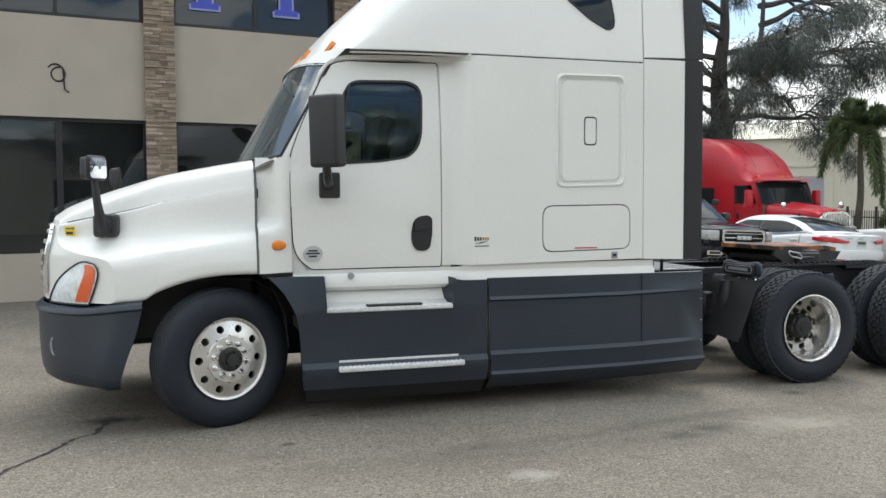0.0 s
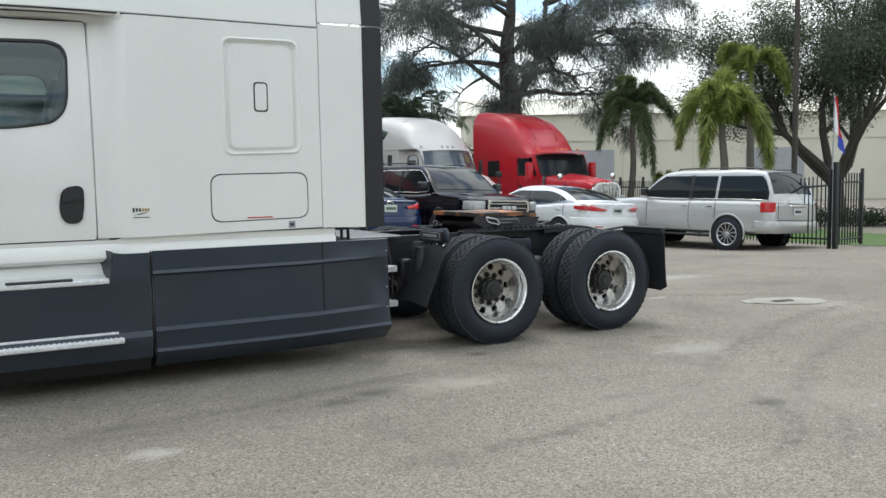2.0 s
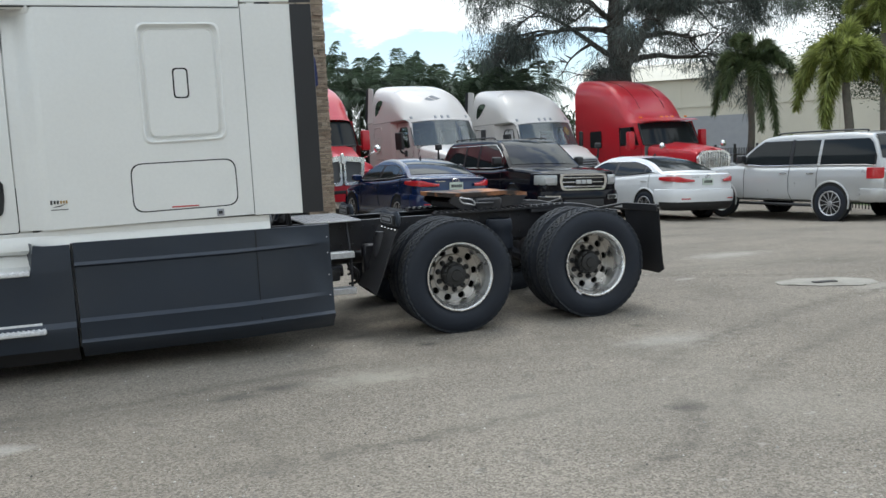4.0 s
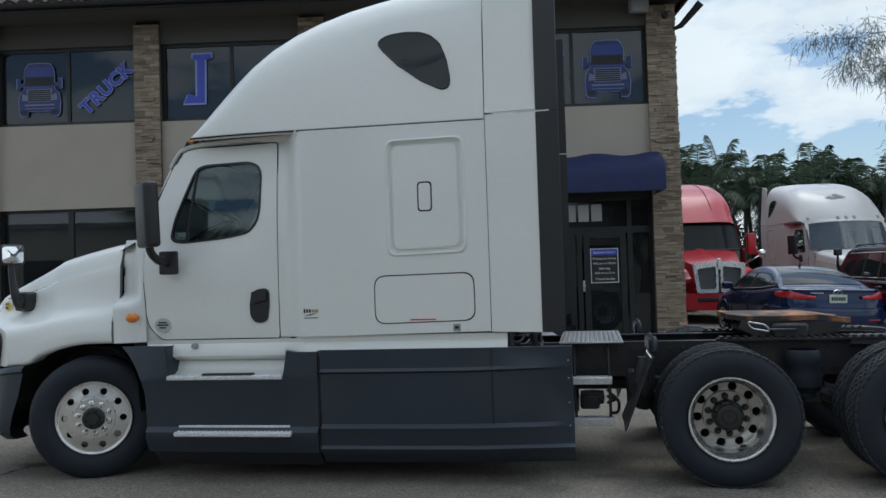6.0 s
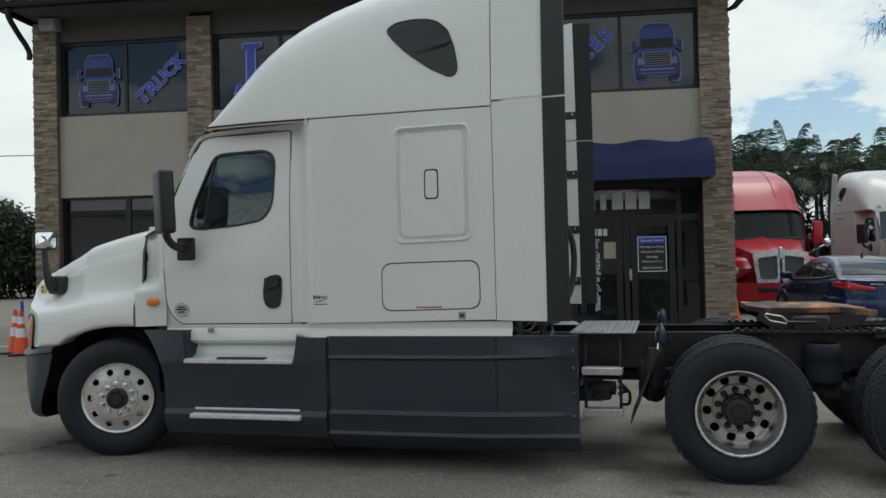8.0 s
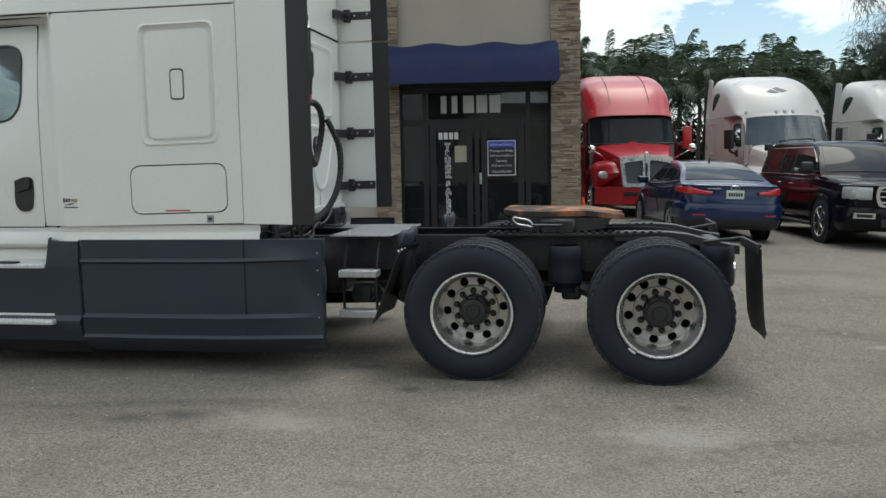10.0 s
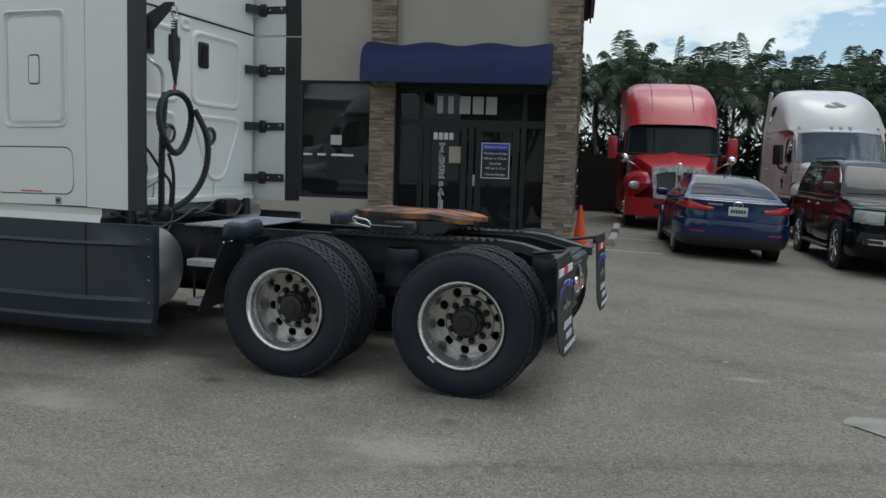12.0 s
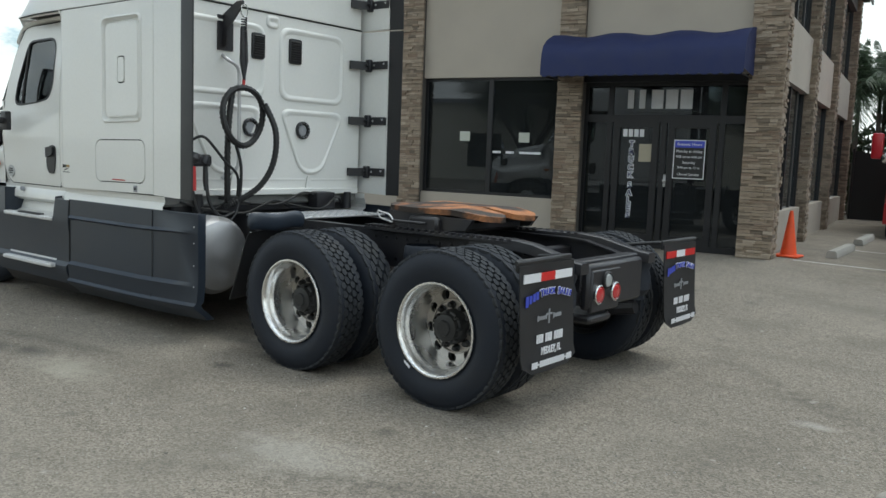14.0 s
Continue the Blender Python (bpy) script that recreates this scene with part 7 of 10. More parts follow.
for u in (-5.35, -4.75, -8.0, -7.3):
    waiting_chair(u, 0.95)
bm = bmesh.new()
tube(bm, [(-6.1, 1.3, 1.78), (-3.6, 1.3, 1.78)], 0.02, 6)
for u in (-5.9, -5.2, -4.5, -3.8):
    tube(bm, [(u, 1.3, 0.22), (u, 1.3, 1.78)], 0.015, 6)
part("inner_rail", bm, ALU_DULL, building, "grey rail behind the shop window")

# awning with a scalloped hem
bm = bmesh.new()
us = np.linspace(-3.52, -0.42, 61)
def awn(u):
    return 3.50 + 0.055 * abs(math.cos((u + 3.52) / 3.10 * math.pi * 3)) ** 2.2
def awn_rows(u):
    h = awn(u)
    return [(u, 0.04, h + 0.07), (u, -0.30, h + 0.02), (u, -0.56, h - 0.09), (u, -0.70, h - 0.20), (u, -0.75, 3.22), (u, -0.765, 3.10), (u, -0.77, 2.95)]
loft(bm, [[awn_rows(u)[k] for u in us] for k in range(7)] + [[(u, -0.772, 2.895 - 0.035 * abs(math.sin((u + 3.52) / 3.10 * math.pi * 20))) for u in us]])
for u in (us[0], us[-1]):
    vs = [bm.verts.new(p) for p in awn_rows(u) + [(u, 0.04, 2.90)]]
    bm.faces.new(vs)
aw = tagged(part("awning", bm, AWNING, None), "navy blue canvas awning with a scalloped hem over the entrance", "awning")
aw.matrix_basis = BUILD
bm = bmesh.new()
for z, v in ((3.14, -0.73), (2.88, -0.75)):
    tube(bm, [(us[0] + 0.03, 0.04, z), (us[0] + 0.03, v, z), (us[-1] - 0.03, v, z), (us[-1] - 0.03, 0.04, z)], 0.014, 6)
part("awning_frame", bm, FRAME_DARK, aw)

# side wall with its own pillars and windows
SIDE = [(3.85, 4.3), (7.85, 8.3), (12.6, 13.05)]
prev = 0.47
for v0, v1 in SIDE:
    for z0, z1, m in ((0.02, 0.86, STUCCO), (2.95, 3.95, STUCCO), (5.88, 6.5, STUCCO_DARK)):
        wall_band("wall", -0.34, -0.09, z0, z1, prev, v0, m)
    for z0, z1 in ((0.86, 2.95), (3.95, 5.88)):
        w = wall_band("window", -0.24, -0.22, z0, z1, prev, v0, SHOP_GLASS)
        for q in (prev + 0.03, (prev + v0) / 2, v0 - 0.03):
            bm = bmesh.new()
            box(bm, -0.25, -0.17, q - 0.03, q + 0.03, z0, z1)
            part("mullion", bm, FRAME_DARK, w)
    prev = v1

# roof: a tiled skirt with hips, fascia, gutter, downpipe
E0, E1, V0, V1, ZE = -12.70, 0.24, -0.88, DEPTH + 0.6, 6.36
RUN, pitch = 1.65, 0.47
bm = bmesh.new()
plate(bm, [(E0 + 0.1, V0 + 0.1), (E1 - 0.1, V0 + 0.1), (E1 - 0.1, V1), (E0 + 0.1, V1)], [], 6.30, 6.34, "z")
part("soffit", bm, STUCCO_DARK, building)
for x0, x1, y0, y1 in ((E0, E1, V0, V0 + 0.05), (E0, E0 + 0.05, V0 + 0.05, V1), (E1 - 0.05, E1, V0 + 0.05, V1)):
    bm = bmesh.new()
    box(bm, x0, x1, y0, y1, 6.22, 6.34, 0.01)
    part("fascia", bm, FRAME_DARK, building)
bm = bmesh.new()
loft(bm, [[(u, V0 - 0.01 - 0.06 + 0.06 * math.cos(a), 6.33 + 0.07 * math.sin(a)) for a in np.linspace(0, -math.pi, 7)] for u in (E0 - 0.05, E1 + 0.05)])
part("gutter", bm, FRAME_DARK, building)
bm = bmesh.new()
tube(bm, smooth_line([(-12.50, V0 + 0.0, 6.28), (-12.52, V0 + 0.06, 6.12), (-12.58, -0.5, 5.95), (-12.62, -0.10, 5.72), (-12.62, -0.08, 5.55)], 5), 0.05, 8)
part("downpipe", bm, FRAME_DARK, building, "dark bent downpipe")
zr = ZE + RUN * pitch
bm = bmesh.new()
outer = [(E0, V0, ZE), (E1, V0, ZE), (E1, V1, ZE), (E0, V1, ZE)]
inner_ = [(E0 + RUN, V0 + RUN, zr), (E1 - RUN, V0 + RUN, zr), (E1 - RUN, V1 - RUN, zr), (E0 + RUN, V1 - RUN, zr)]
ov, iv = [bm.verts.new(p) for p in outer], [bm.verts.new(p) for p in inner_]
for k in range(4):
    bm.faces.new((ov[k], ov[(k + 1) % 4], iv[(k + 1) % 4], iv[k]))
bm.faces.new(iv)
roof_ob = part("roof", bm, TILE, building, "dark brown barrel-tile skirt roof")


def tile(bm, base, along, up, nrm, length, w):
    """One barrel tile: a bowed strip with a thick lower end."""
    a, b = [], []
    for k in range(6):
        t = math.pi * k / 5
        off = along * (-math.cos(t) * w * 0.42) + nrm * (0.06 * math.sin(t))
        a.append(base + off + nrm * 0.03)
        b.append(base + off * 0.9 + up * length + nrm * 0.004)
    va, vb = [bm.verts.new(p) for p in a], [bm.verts.new(p) for p in b]
    for k in range(5):
        bm.faces.new((va[k], va[k + 1], vb[k + 1], vb[k]))
    bm.faces.new(va)


bm = bmesh.new()
w_t, step = 0.25, 0.37
for side in range(3):
    al = (Vector((1, 0, 0)), Vector((0, -1, 0)), Vector((0, 1, 0)))[side]
    inn = (Vector((0, 1, 0)), Vector((1, 0, 0)), Vector((-1, 0, 0)))[side]
    up = (inn + Vector((0, 0, pitch))).normalized()
    nrm = al.cross(up).normalized()
    if nrm.z < 0:
        nrm = -nrm
    o = (Vector((E0, V0, ZE)), Vector((E0, V1, ZE)), Vector((E1, V0, ZE)))[side]
    length = (E1 - E0) if side == 0 else (V1 - V0)
    for r in range(5):
        s0 = r * step
        lead = s0 * up.dot(inn)
        n = int((length - 2 * lead) / w_t)
        for k in range(n):
            tile(bm, o + al * (lead + (k + 0.5) * w_t) + up * (s0 - 0.05), al, up, nrm, min(step + 0.05, 1.86 - s0), w_t)
tl = part("tiles", bm, TILE, roof_ob, "overlapping barrel tiles", fix=False)
tl["kind"] = "stuff"
for p0, p1 in (((E0, V0, ZE + 0.07), (E0 + RUN, V0 + RUN, zr + 0.07)), ((E1, V0, ZE + 0.07), (E1 - RUN, V0 + RUN, zr + 0.07)), ((E0 + RUN, V0 + RUN, zr + 0.04), (E1 - RUN, V0 + RUN, zr + 0.04))):
    a_, b_ = Vector(p0), Vector(p1)
    cnt = int((b_ - a_).length / 0.33)
    bm = bmesh.new()
    for k in range(cnt):
        q0, q1 = a_.lerp(b_, k / cnt), a_.lerp(b_, (k + 1.15) / cnt)
        tube(bm, [q0, q1], [0.115, 0.085], 8)
    rg = part("ridge_tiles", bm, TILE, roof_ob)
    rg["kind"] = "stuff"
# flood lamps under the eaves, camera and cables
for u, lab in ((-12.2, 0), (-0.62, 1)):
    bm = bmesh.new()
    vs = box(bm, -0.16, 0.16, -0.20, 0.04, -0.11, 0.13, 0.02)
    move(bm, [v for v in bm.verts], pose(u, 0.0, 6.18, 12))
    fl = part("flood_lamp", bm, GREY_INK, building, "grey wall flood lamp")
    bm = bmesh.new()
    move(bm, box(bm, -0.13, 0.13, -0.215, -0.20, -0.085, 0.0), pose(u, 0.0, 6.18, 12))
    part("lens", bm, CLEAR, fl)
bm = bmesh.new()
tube(bm, [(0.0, -0.02, 5.76), (0.10, -0.1, 5.79), (0.40, -0.30, 6.12)], [0.03, 0.05, 0.07], 8)
part("swing_lamp", bm, FRAME_DARK, building)
bm = bmesh.new()
vs = lathe(bm, [(0.001, -0.07), (0.05, -0.06), (0.06, 0.0)], 14)
move(bm, vs, Matrix.Translation((-0.16, -0.04, 6.0)))
part("camera_dome", bm, BLACK, building)
bm = bmesh.new()
tube(bm, [(-7.9 + 0.11 * math.sin(a) + 0.01 * a, 0.09 - 0.01 * math.sin(a), 3.62 + 0.14 * math.cos(a) * (1 - 0.05 * a)) for a in np.linspace(-1, 6.6, 30)] + [(-7.78, 0.09, 3.38), (-7.72, 0.09, 3.34)], 0.012, 6)
part("cable_loop", bm, HOSE, building, "black cable hanging in a loop")


def build_pillars():
    """Ledger stone: long thin stones in uneven courses, each its own piece near the entrance."""
    rng = random.Random(5)
    protos = []
    for k in range(10):
        ln, h = rng.uniform(0.10, 0.26), rng.choice((0.028, 0.036, 0.045, 0.055))
        bm = bmesh.new()
        box(bm, 0, ln, -rng.uniform(0.015, 0.045), 0.03, 0, h - 0.004, 0.004)
        for v in bm.verts:
            v.co.y += rng.uniform(-0.006, 0.006)
            v.co.z += rng.uniform(-0.002, 0.002)
        me = bpy.data.meshes.new("stone")
        bmesh.ops.recalc_face_normals(bm, faces=bm.faces[:])
        bm.to_mesh(me)
        bm.free()
        me.materials.append(STONE)
        protos.append((ln, h, me))
    cols = [(Matrix.Translation((p0, 0, 0)), p1 - p0, 6.2, i) for i, (p0, p1) in enumerate(PILLARS)]
    for v0, v1 in [(0.0, 0.47)] + SIDE:
        cols.append((Matrix.Translation((0, v0, 0)) @ pose(0, 0, 0, 0, 0, 90), v1 - v0, 6.2, 9))
    for v0, v1 in SIDE:
        cols.append((Matrix.Translation((-0.34, v0, 0)), 0.34, 6.2, 9))
    for m, wid, top, idx in cols:
        bm = bmesh.new()
        box(bm, 0.01, wid - 0.01, 0.012, 0.36, 0.05, top)
        bmesh.ops.transform(bm, matrix=m, verts=bm.verts[:])
        core = part("pillar", bm, STUCCO_DARK, building, "tan and brown ledger stone pillar")
        joined = bmesh.new()
        count = 0
        z = BASE - 0.05
        while z < top:
            h = rng.choice((0.028, 0.036, 0.045, 0.055))
            x = -0.015
            while x < wid - 0.02:
                ln = min(rng.uniform(0.08, 0.26), wid + 0.015 - x)
                if wid + 0.015 - x - ln < 0.05:
                    ln = wid + 0.015 - x
                d = rng.uniform(0.012, 0.045)
                if idx in (4, 3) and count < 290 and z < 3.4:
                    pl, ph, me = protos[rng.randrange(10)]
                    ob = new("stone", me)
                    ob.parent = core
                    ob.matrix_basis = m @ Matrix.Translation((x, 0.012, z)) @ Matrix.Diagonal((ln / pl, 1, h / ph, 1))
                    count += 1
                else:
                    vs = box(joined, x, x + ln - 0.003, 0.012 - d, 0.03, z, z + h - 0.004)
                    for v in vs:
                        v.co.y += rng.uniform(-0.004, 0.004)
                x += ln
            z += h
        bmesh.ops.transform(joined, matrix=m, verts=joined.verts[:])
        st = part("stone_facing", joined, STONE, core, "", 30)
        st["kind"] = "stuff"

# ---- parked cars ----
BLUE_CAR = mat("blue_car_paint", (0.006, 0.018, 0.072), 0.16, coat=0.3, vary=0.08, bump=0)
BLACK_CAR = mat("black_car_paint", (0.005, 0.005, 0.008), 0.1, spec=0.22, coat=0.0, vary=0.08, bump=0)
WHITE_CAR = mat("white_car_paint", (0.75, 0.76, 0.77), 0.2, coat=0.6, vary=0.03, bump=0)
SILVER_CAR = mat("silver_car_paint", (0.52, 0.52, 0.51), 0.3, metal=0.3, coat=0.5, vary=0.015, bump=0)
CAR_GLASS = mat("car_glass", (0.018, 0.022, 0.024), 0.04, vary=0.1, bump=0, coat=0.0, spec=0.2)
PLATE_WHITE = mat("plate_ground", (0.55, 0.62, 0.55), 0.5, vary=0.05, bump=0)
SLOPE = Matrix.Rotation(radians(2.3), 4, "Y")


def parked(x, y, yaw, tilt=True):
    return Matrix.Translation((x, y, ground_z(x, y) - 0.005)) @ (SLOPE if tilt else Matrix()) @ Matrix.Rotation(radians(yaw), 4, "Z")


def car(label, paint, at, L, W, H, body, cabin, axles, r, chrome, suv, rear):
    """A parked car, its nose to +y. body: rows of (y, half width, low edge, shoulder); cabin: y of rear glass foot, roof's rear, roof's front, screen foot."""
    c = thing("suv" if suv else "sedan", label, "car", at)
    y0, y1, y2, y3 = cabin
    kl, kw = L / (5.2 if suv else 4.57), W / (2.0 if suv else 1.775)
    zb = lambda y: float(np.interp(y, [b[0] for b in body], [b[3] for b in body]))
    wide = lambda y: float(np.interp(y, [b[0] for b in body], [b[1] for b in body]))
    bm = bmesh.new()
    rings = []
    for y in np.linspace(body[0][0], body[-1][0], 40):
        w, zs = wide(y), curve(y, [(p[0], p[3]) for p in body])
        lo = float(np.interp(y, [p[0] for p in body], [p[2] for p in body]))
        half = [(w * 0.88, lo), (w * 0.975, lo + 0.05), (w * 0.995, lo + 0.16), (w * 0.985, lo * 0.5 + zs * 0.5), (w, zs - 0.24), (w * 0.985, zs - 0.20), (w * 0.975, zs - 0.10), (w * 0.95, zs - 0.03), (w * 0.90, zs), (w * 0.45, zs + 0.022), (0.0, zs + 0.028)]
        rings.append([(x, y, z) for x, z in half] + [(-x, y, z) for x, z in reversed(half[:-1])])
    loft(bm, rings, ring=True, cap=True)
    part("body", bm, paint, c, "", 42)
    # cabin skin
    b0, b3 = zb(y0) - 0.02, zb(y3) - 0.02
    line = [(y0, b0), ((y0 + y1) / 2, b0 + (H - b0) * (0.60 if not suv else 0.62)), (y1, H - 0.045), ((y1 + y2) / 2, H), (y2, H - 0.05), ((y2 + y3) / 2, b3 + (H - b3) * 0.54), (y3, b3)]
    top = lambda y: curve(y, line)
    wr = W / 2 * (0.76 if suv else 0.63)

    def side(y, z):
        k = min(1.0, max(0.0, (z - zb(y)) / (H - zb(y))))
        wb = min(W / 2 * 0.925, wide(y) * 0.935)
        return wb + (wr - wb) * k ** 1.2

    def bulge(y):
        return 0.10 * smoothstep(y2 - 0.3, y3, y) - (0.10 if not suv else 0.03) * smoothstep(y1 + 0.3, y0, y)

    bm = bmesh.new()
    rows = []
    for y in np.linspace(y0, y3, 34):
        zt, zl = top(y), zb(y) - 0.03
        half = [(side(y, zl + (zt - zl) * k), y, zl + (zt - zl) * k) for k in (0.0, 0.25, 0.5, 0.72, 0.88, 0.96)]
        half += [(side(y, zt) * q, y + bulge(y) * (1 - q * q), zt + 0.028 * (1 - q * q)) for q in (0.955, 0.85, 0.6, 0.3, 0.0)]
        rows.append(half + [(-x, yy, z) for x, yy, z in reversed(half[:-1])])
    loft(bm, rows)
    part("cabin", bm, paint, c, "", 50)
    # front and rear glass on the skin
    for nm, ya, yb, t0, t1 in (("windscreen", y3, y2, 0.10, 0.95), ("rear_window", y0, y1, 0.12 if not suv else 0.22, 0.93)):
        bm = bmesh.new()
        grid = []
        for t in np.linspace(t0, t1, 9):
            y = ya + (yb - ya) * t
            out = 0.006 if ya > yb else -0.006
            grid.append([(side(y, top(y)) * q, y + bulge(y) * (1 - q * q) + out, top(y) + 0.028 * (1 - q * q) + 0.006) for q in np.linspace(-0.90, 0.90, 11)])
        loft(bm, grid)
        part(nm, bm, CAR_GLASS, c, "dark sloping glass", 60)
    # side windows: a black surround and single panes
    lo_z = lambda y: zb(y) + 0.03
    hi_z = lambda y: min(top(y) - 0.075, H - 0.125)
    ends = [y3 - (0.42 if not suv else 0.34), (y0 + y3) / 2 + (0.10 if not suv else 0.30), y0 + (0.62 if not suv else 1.45), y0 + (0.30 if not suv else 0.16)]

    def strip(ya, yb, off, inset):
        cols = []
        for y in np.linspace(ya, yb, 15):
            z0, z1 = lo_z(y) + inset, hi_z(y) - inset
            if z1 - z0 > 0.012:
                cols.append([(side(y, z) + off, y, z) for z in np.linspace(z0, z1, 5)])
        return cols

    for s in (-1, 1):
        flip = lambda rows_: [[(s * x, y, z) for x, y, z in row] for row in rows_]
        bm = bmesh.new()
        loft(bm, flip(strip(ends[3] - 0.04, ends[0] + 0.06, 0.004, 0.0)))
        part("window_surround", bm, BLACK, c)
        for ya, yb in ((ends[1] + 0.05, ends[0]), (ends[2] + 0.03, ends[1] - 0.05), (ends[3], ends[2] - 0.03)):
            cols = strip(ya, yb, 0.008, 0.018)
            if len(cols) > 2:
                bm = bmesh.new()
                loft(bm, flip(cols))
                part("side_window", bm, CAR_GLASS, c, "", 60)
        if suv:
            for yy in (ends[1], ends[2]):
                bm = bmesh.new()
                loft(bm, flip(strip(yy - 0.035, yy + 0.035, 0.012, -0.02)))
                part("door_pillar", bm, paint if yy == ends[2] and paint is not BLACK_CAR else BLACK, c)
        edge = [(s * (side(y, lo_z(y)) + 0.008), y, lo_z(y)) for y in np.linspace(ends[3] - 0.04, ends[0] + 0.06, 14)]
        bm = bmesh.new()
        tube(bm, edge, 0.009, 5)
        part("belt_trim", bm, chrome, c)
        if chrome is CHROME and not suv or paint is BLACK_CAR:
            bm = bmesh.new()
            tube(bm, [(s * (side(y, hi_z(y)) + 0.008), y, hi_z(y)) for y in np.linspace(ends[3] + 0.06, ends[0] - 0.05, 16)], 0.007, 5)
            part("roof_trim", bm, chrome, c)
        # doors' seams, handles, mirrors
        for yy in (ends[0] + 0.02, ends[1], ends[2] if suv else ends[3] + 0.10):
            bm = bmesh.new()
            zz, w = zb(yy), wide(yy)
            tube(bm, [(s * w * 0.945, yy, zz - 0.02), (s * w * 0.979, yy, zz - 0.10), (s * w * 1.0, yy, zz - 0.24), (s * w * 0.99, yy, 0.6), (s * w * 0.995, yy - (0.12 if yy < 0 else 0), 0.40)], 0.0055, 5)
            part("door_seam", bm, SEAL, c)
        for yy in (ends[1] + 0.15, (ends[2] if suv else ends[3] + 0.10) + 0.17):
            bm = bmesh.new()
            x = wide(yy) * 0.985
            box(bm, s * x - 0.02, s * x + 0.02, yy - 0.10, yy + 0.10, zb(yy) - 0.165, zb(yy) - 0.13, 0.012, 2)
            part("door_handle", bm, chrome if suv else paint, c)
        bm = bmesh.new()
        vs = box(bm, -0.11, 0.11, -0.07, 0.08, 0.0, 0.19 if suv else 0.145, 0.05, 3)
        move(bm, [v for v in vs if v.is_valid], pose(s * (W / 2 + 0.08), ends[0] + 0.02, zb(y3) + 0.05, 0, 0, -s * 12))
        tube(bm, [(s * W / 2 * 0.90, ends[0] + 0.04, zb(y3) + 0.04), (s * (W / 2 + 0.02), ends[0] + 0.03, zb(y3) + 0.09)], 0.03, 6)
        part("wing_mirror", bm, BLACK if suv else paint, c)
        bm = bmesh.new()
        box(bm, s * W / 2 * 0.95 - 0.05, s * W / 2 * 0.95 + 0.05 * (2.2 if suv else 1), axles[0] + r + 0.1, axles[1] - r - 0.1, 0.30 if suv else 0.2, 0.36 if suv else 0.27, 0.02)
        part("side_step" if suv else "sill", bm, BLACK, c)
        for ya in axles:
            # no arch is cut: a flat black disc stands in for the shaded well
            bm = bmesh.new()
            vs = lathe(bm, [(0.001, -0.004), (r + 0.05, -0.004), (r + 0.055, 0.03)], 32)
            move(bm, vs, pose(s * (wide(ya) + 0.001), ya, r + 0.02, 0, 0, 90 if s > 0 else -90))
            part("wheel_arch", bm, SEAL, c)
            bm = bmesh.new()
            arc = [(s * (wide(ya) + 0.002), ya + (r + 0.06) * math.cos(a), r + 0.02 + (r + 0.06) * math.sin(a)) for a in np.radians(np.linspace(-16, 196, 20))]
            tube(bm, arc, 0.020, 6)
            part("arch_lip", bm, paint, c)
            w = part("wheel", mesh((lathe, [(r * 0.66, -0.09), (r * 0.70, -0.11), (r * 0.85, -0.115), (r * 0.97, -0.095), (r, -0.07), (r, 0.07), (r * 0.95, 0.1), (r * 0.66, 0.1)], 36)), RUBBER, c)
            w.matrix_basis = pose(s * (wide(ya) - 0.09), ya, r, 0, 17, 90 if s > 0 else -90)
            bm = bmesh.new()
            lathe(bm, [(r * 0.70, -0.105), (r * 0.67, -0.114), (r * 0.62, -0.10), (r * 0.60, -0.03)], 32)
            n = 10 if not suv else (6 if paint is BLACK_CAR else 12)
            for k in range(n):
                a = 2 * math.pi * k / n + (0.13 * (-1) ** k if n == 10 else 0)
                wd = r * (0.085 if n == 6 else 0.038)
                rows = []
                for rad, yy, g in ((r * 0.08, -0.095, 1.2), (r * 0.35, -0.100, 0.85), (r * 0.63, -0.098, 1.15)):
                    ca, sa = math.cos(a), math.sin(a)
                    rows.append([(rad * sa + e * wd * g * ca, yy + d, rad * ca - e * wd * g * sa) for e, d in ((-1, 0.02), (-0.7, 0.0), (0.7, 0.0), (1, 0.02))])
                loft(bm, rows)
            lathe(bm, [(0.001, -0.106), (r * 0.12, -0.104), (r * 0.16, -0.09)], 16)
            part("rim", bm, CHROME if paint is BLACK_CAR else ALU_DULL, w, "spoked alloy rim")
            bm = bmesh.new()
            lathe(bm, [(0.001, -0.045), (r * 0.62, -0.045)], 20)
            part("brake", bm, SEAL, w)
    # ends
    ry, fy = body[0][0], body[-1][0]

    def wrap(nm, plan, prof, m_, label_="", mirror=True, close=False):
        """A panel bent along a plan of (x, y), with a profile of (outward, z)."""
        pts = smooth_line([(x, y, 0) for x, y in plan], 4)
        for s in ((-1, 1) if mirror else (1,)):
            bm_ = bmesh.new()
            rows_ = []
            for i, p in enumerate(pts):
                d = (pts[min(i + 1, len(pts) - 1)] - pts[max(i - 1, 0)]).normalized()
                n_ = Vector((d.y, -d.x, 0))
                if n_.x * p.x + n_.y * p.y * 0.6 < 0:
                    n_ = -n_
                rows_.append([(s * (p.x + n_.x * o), p.y + n_.y * o, z) for o, z in prof])
            loft(bm_, rows_, ring=close, cap=close)
            part(nm, bm_, m_, c, label_, 50)

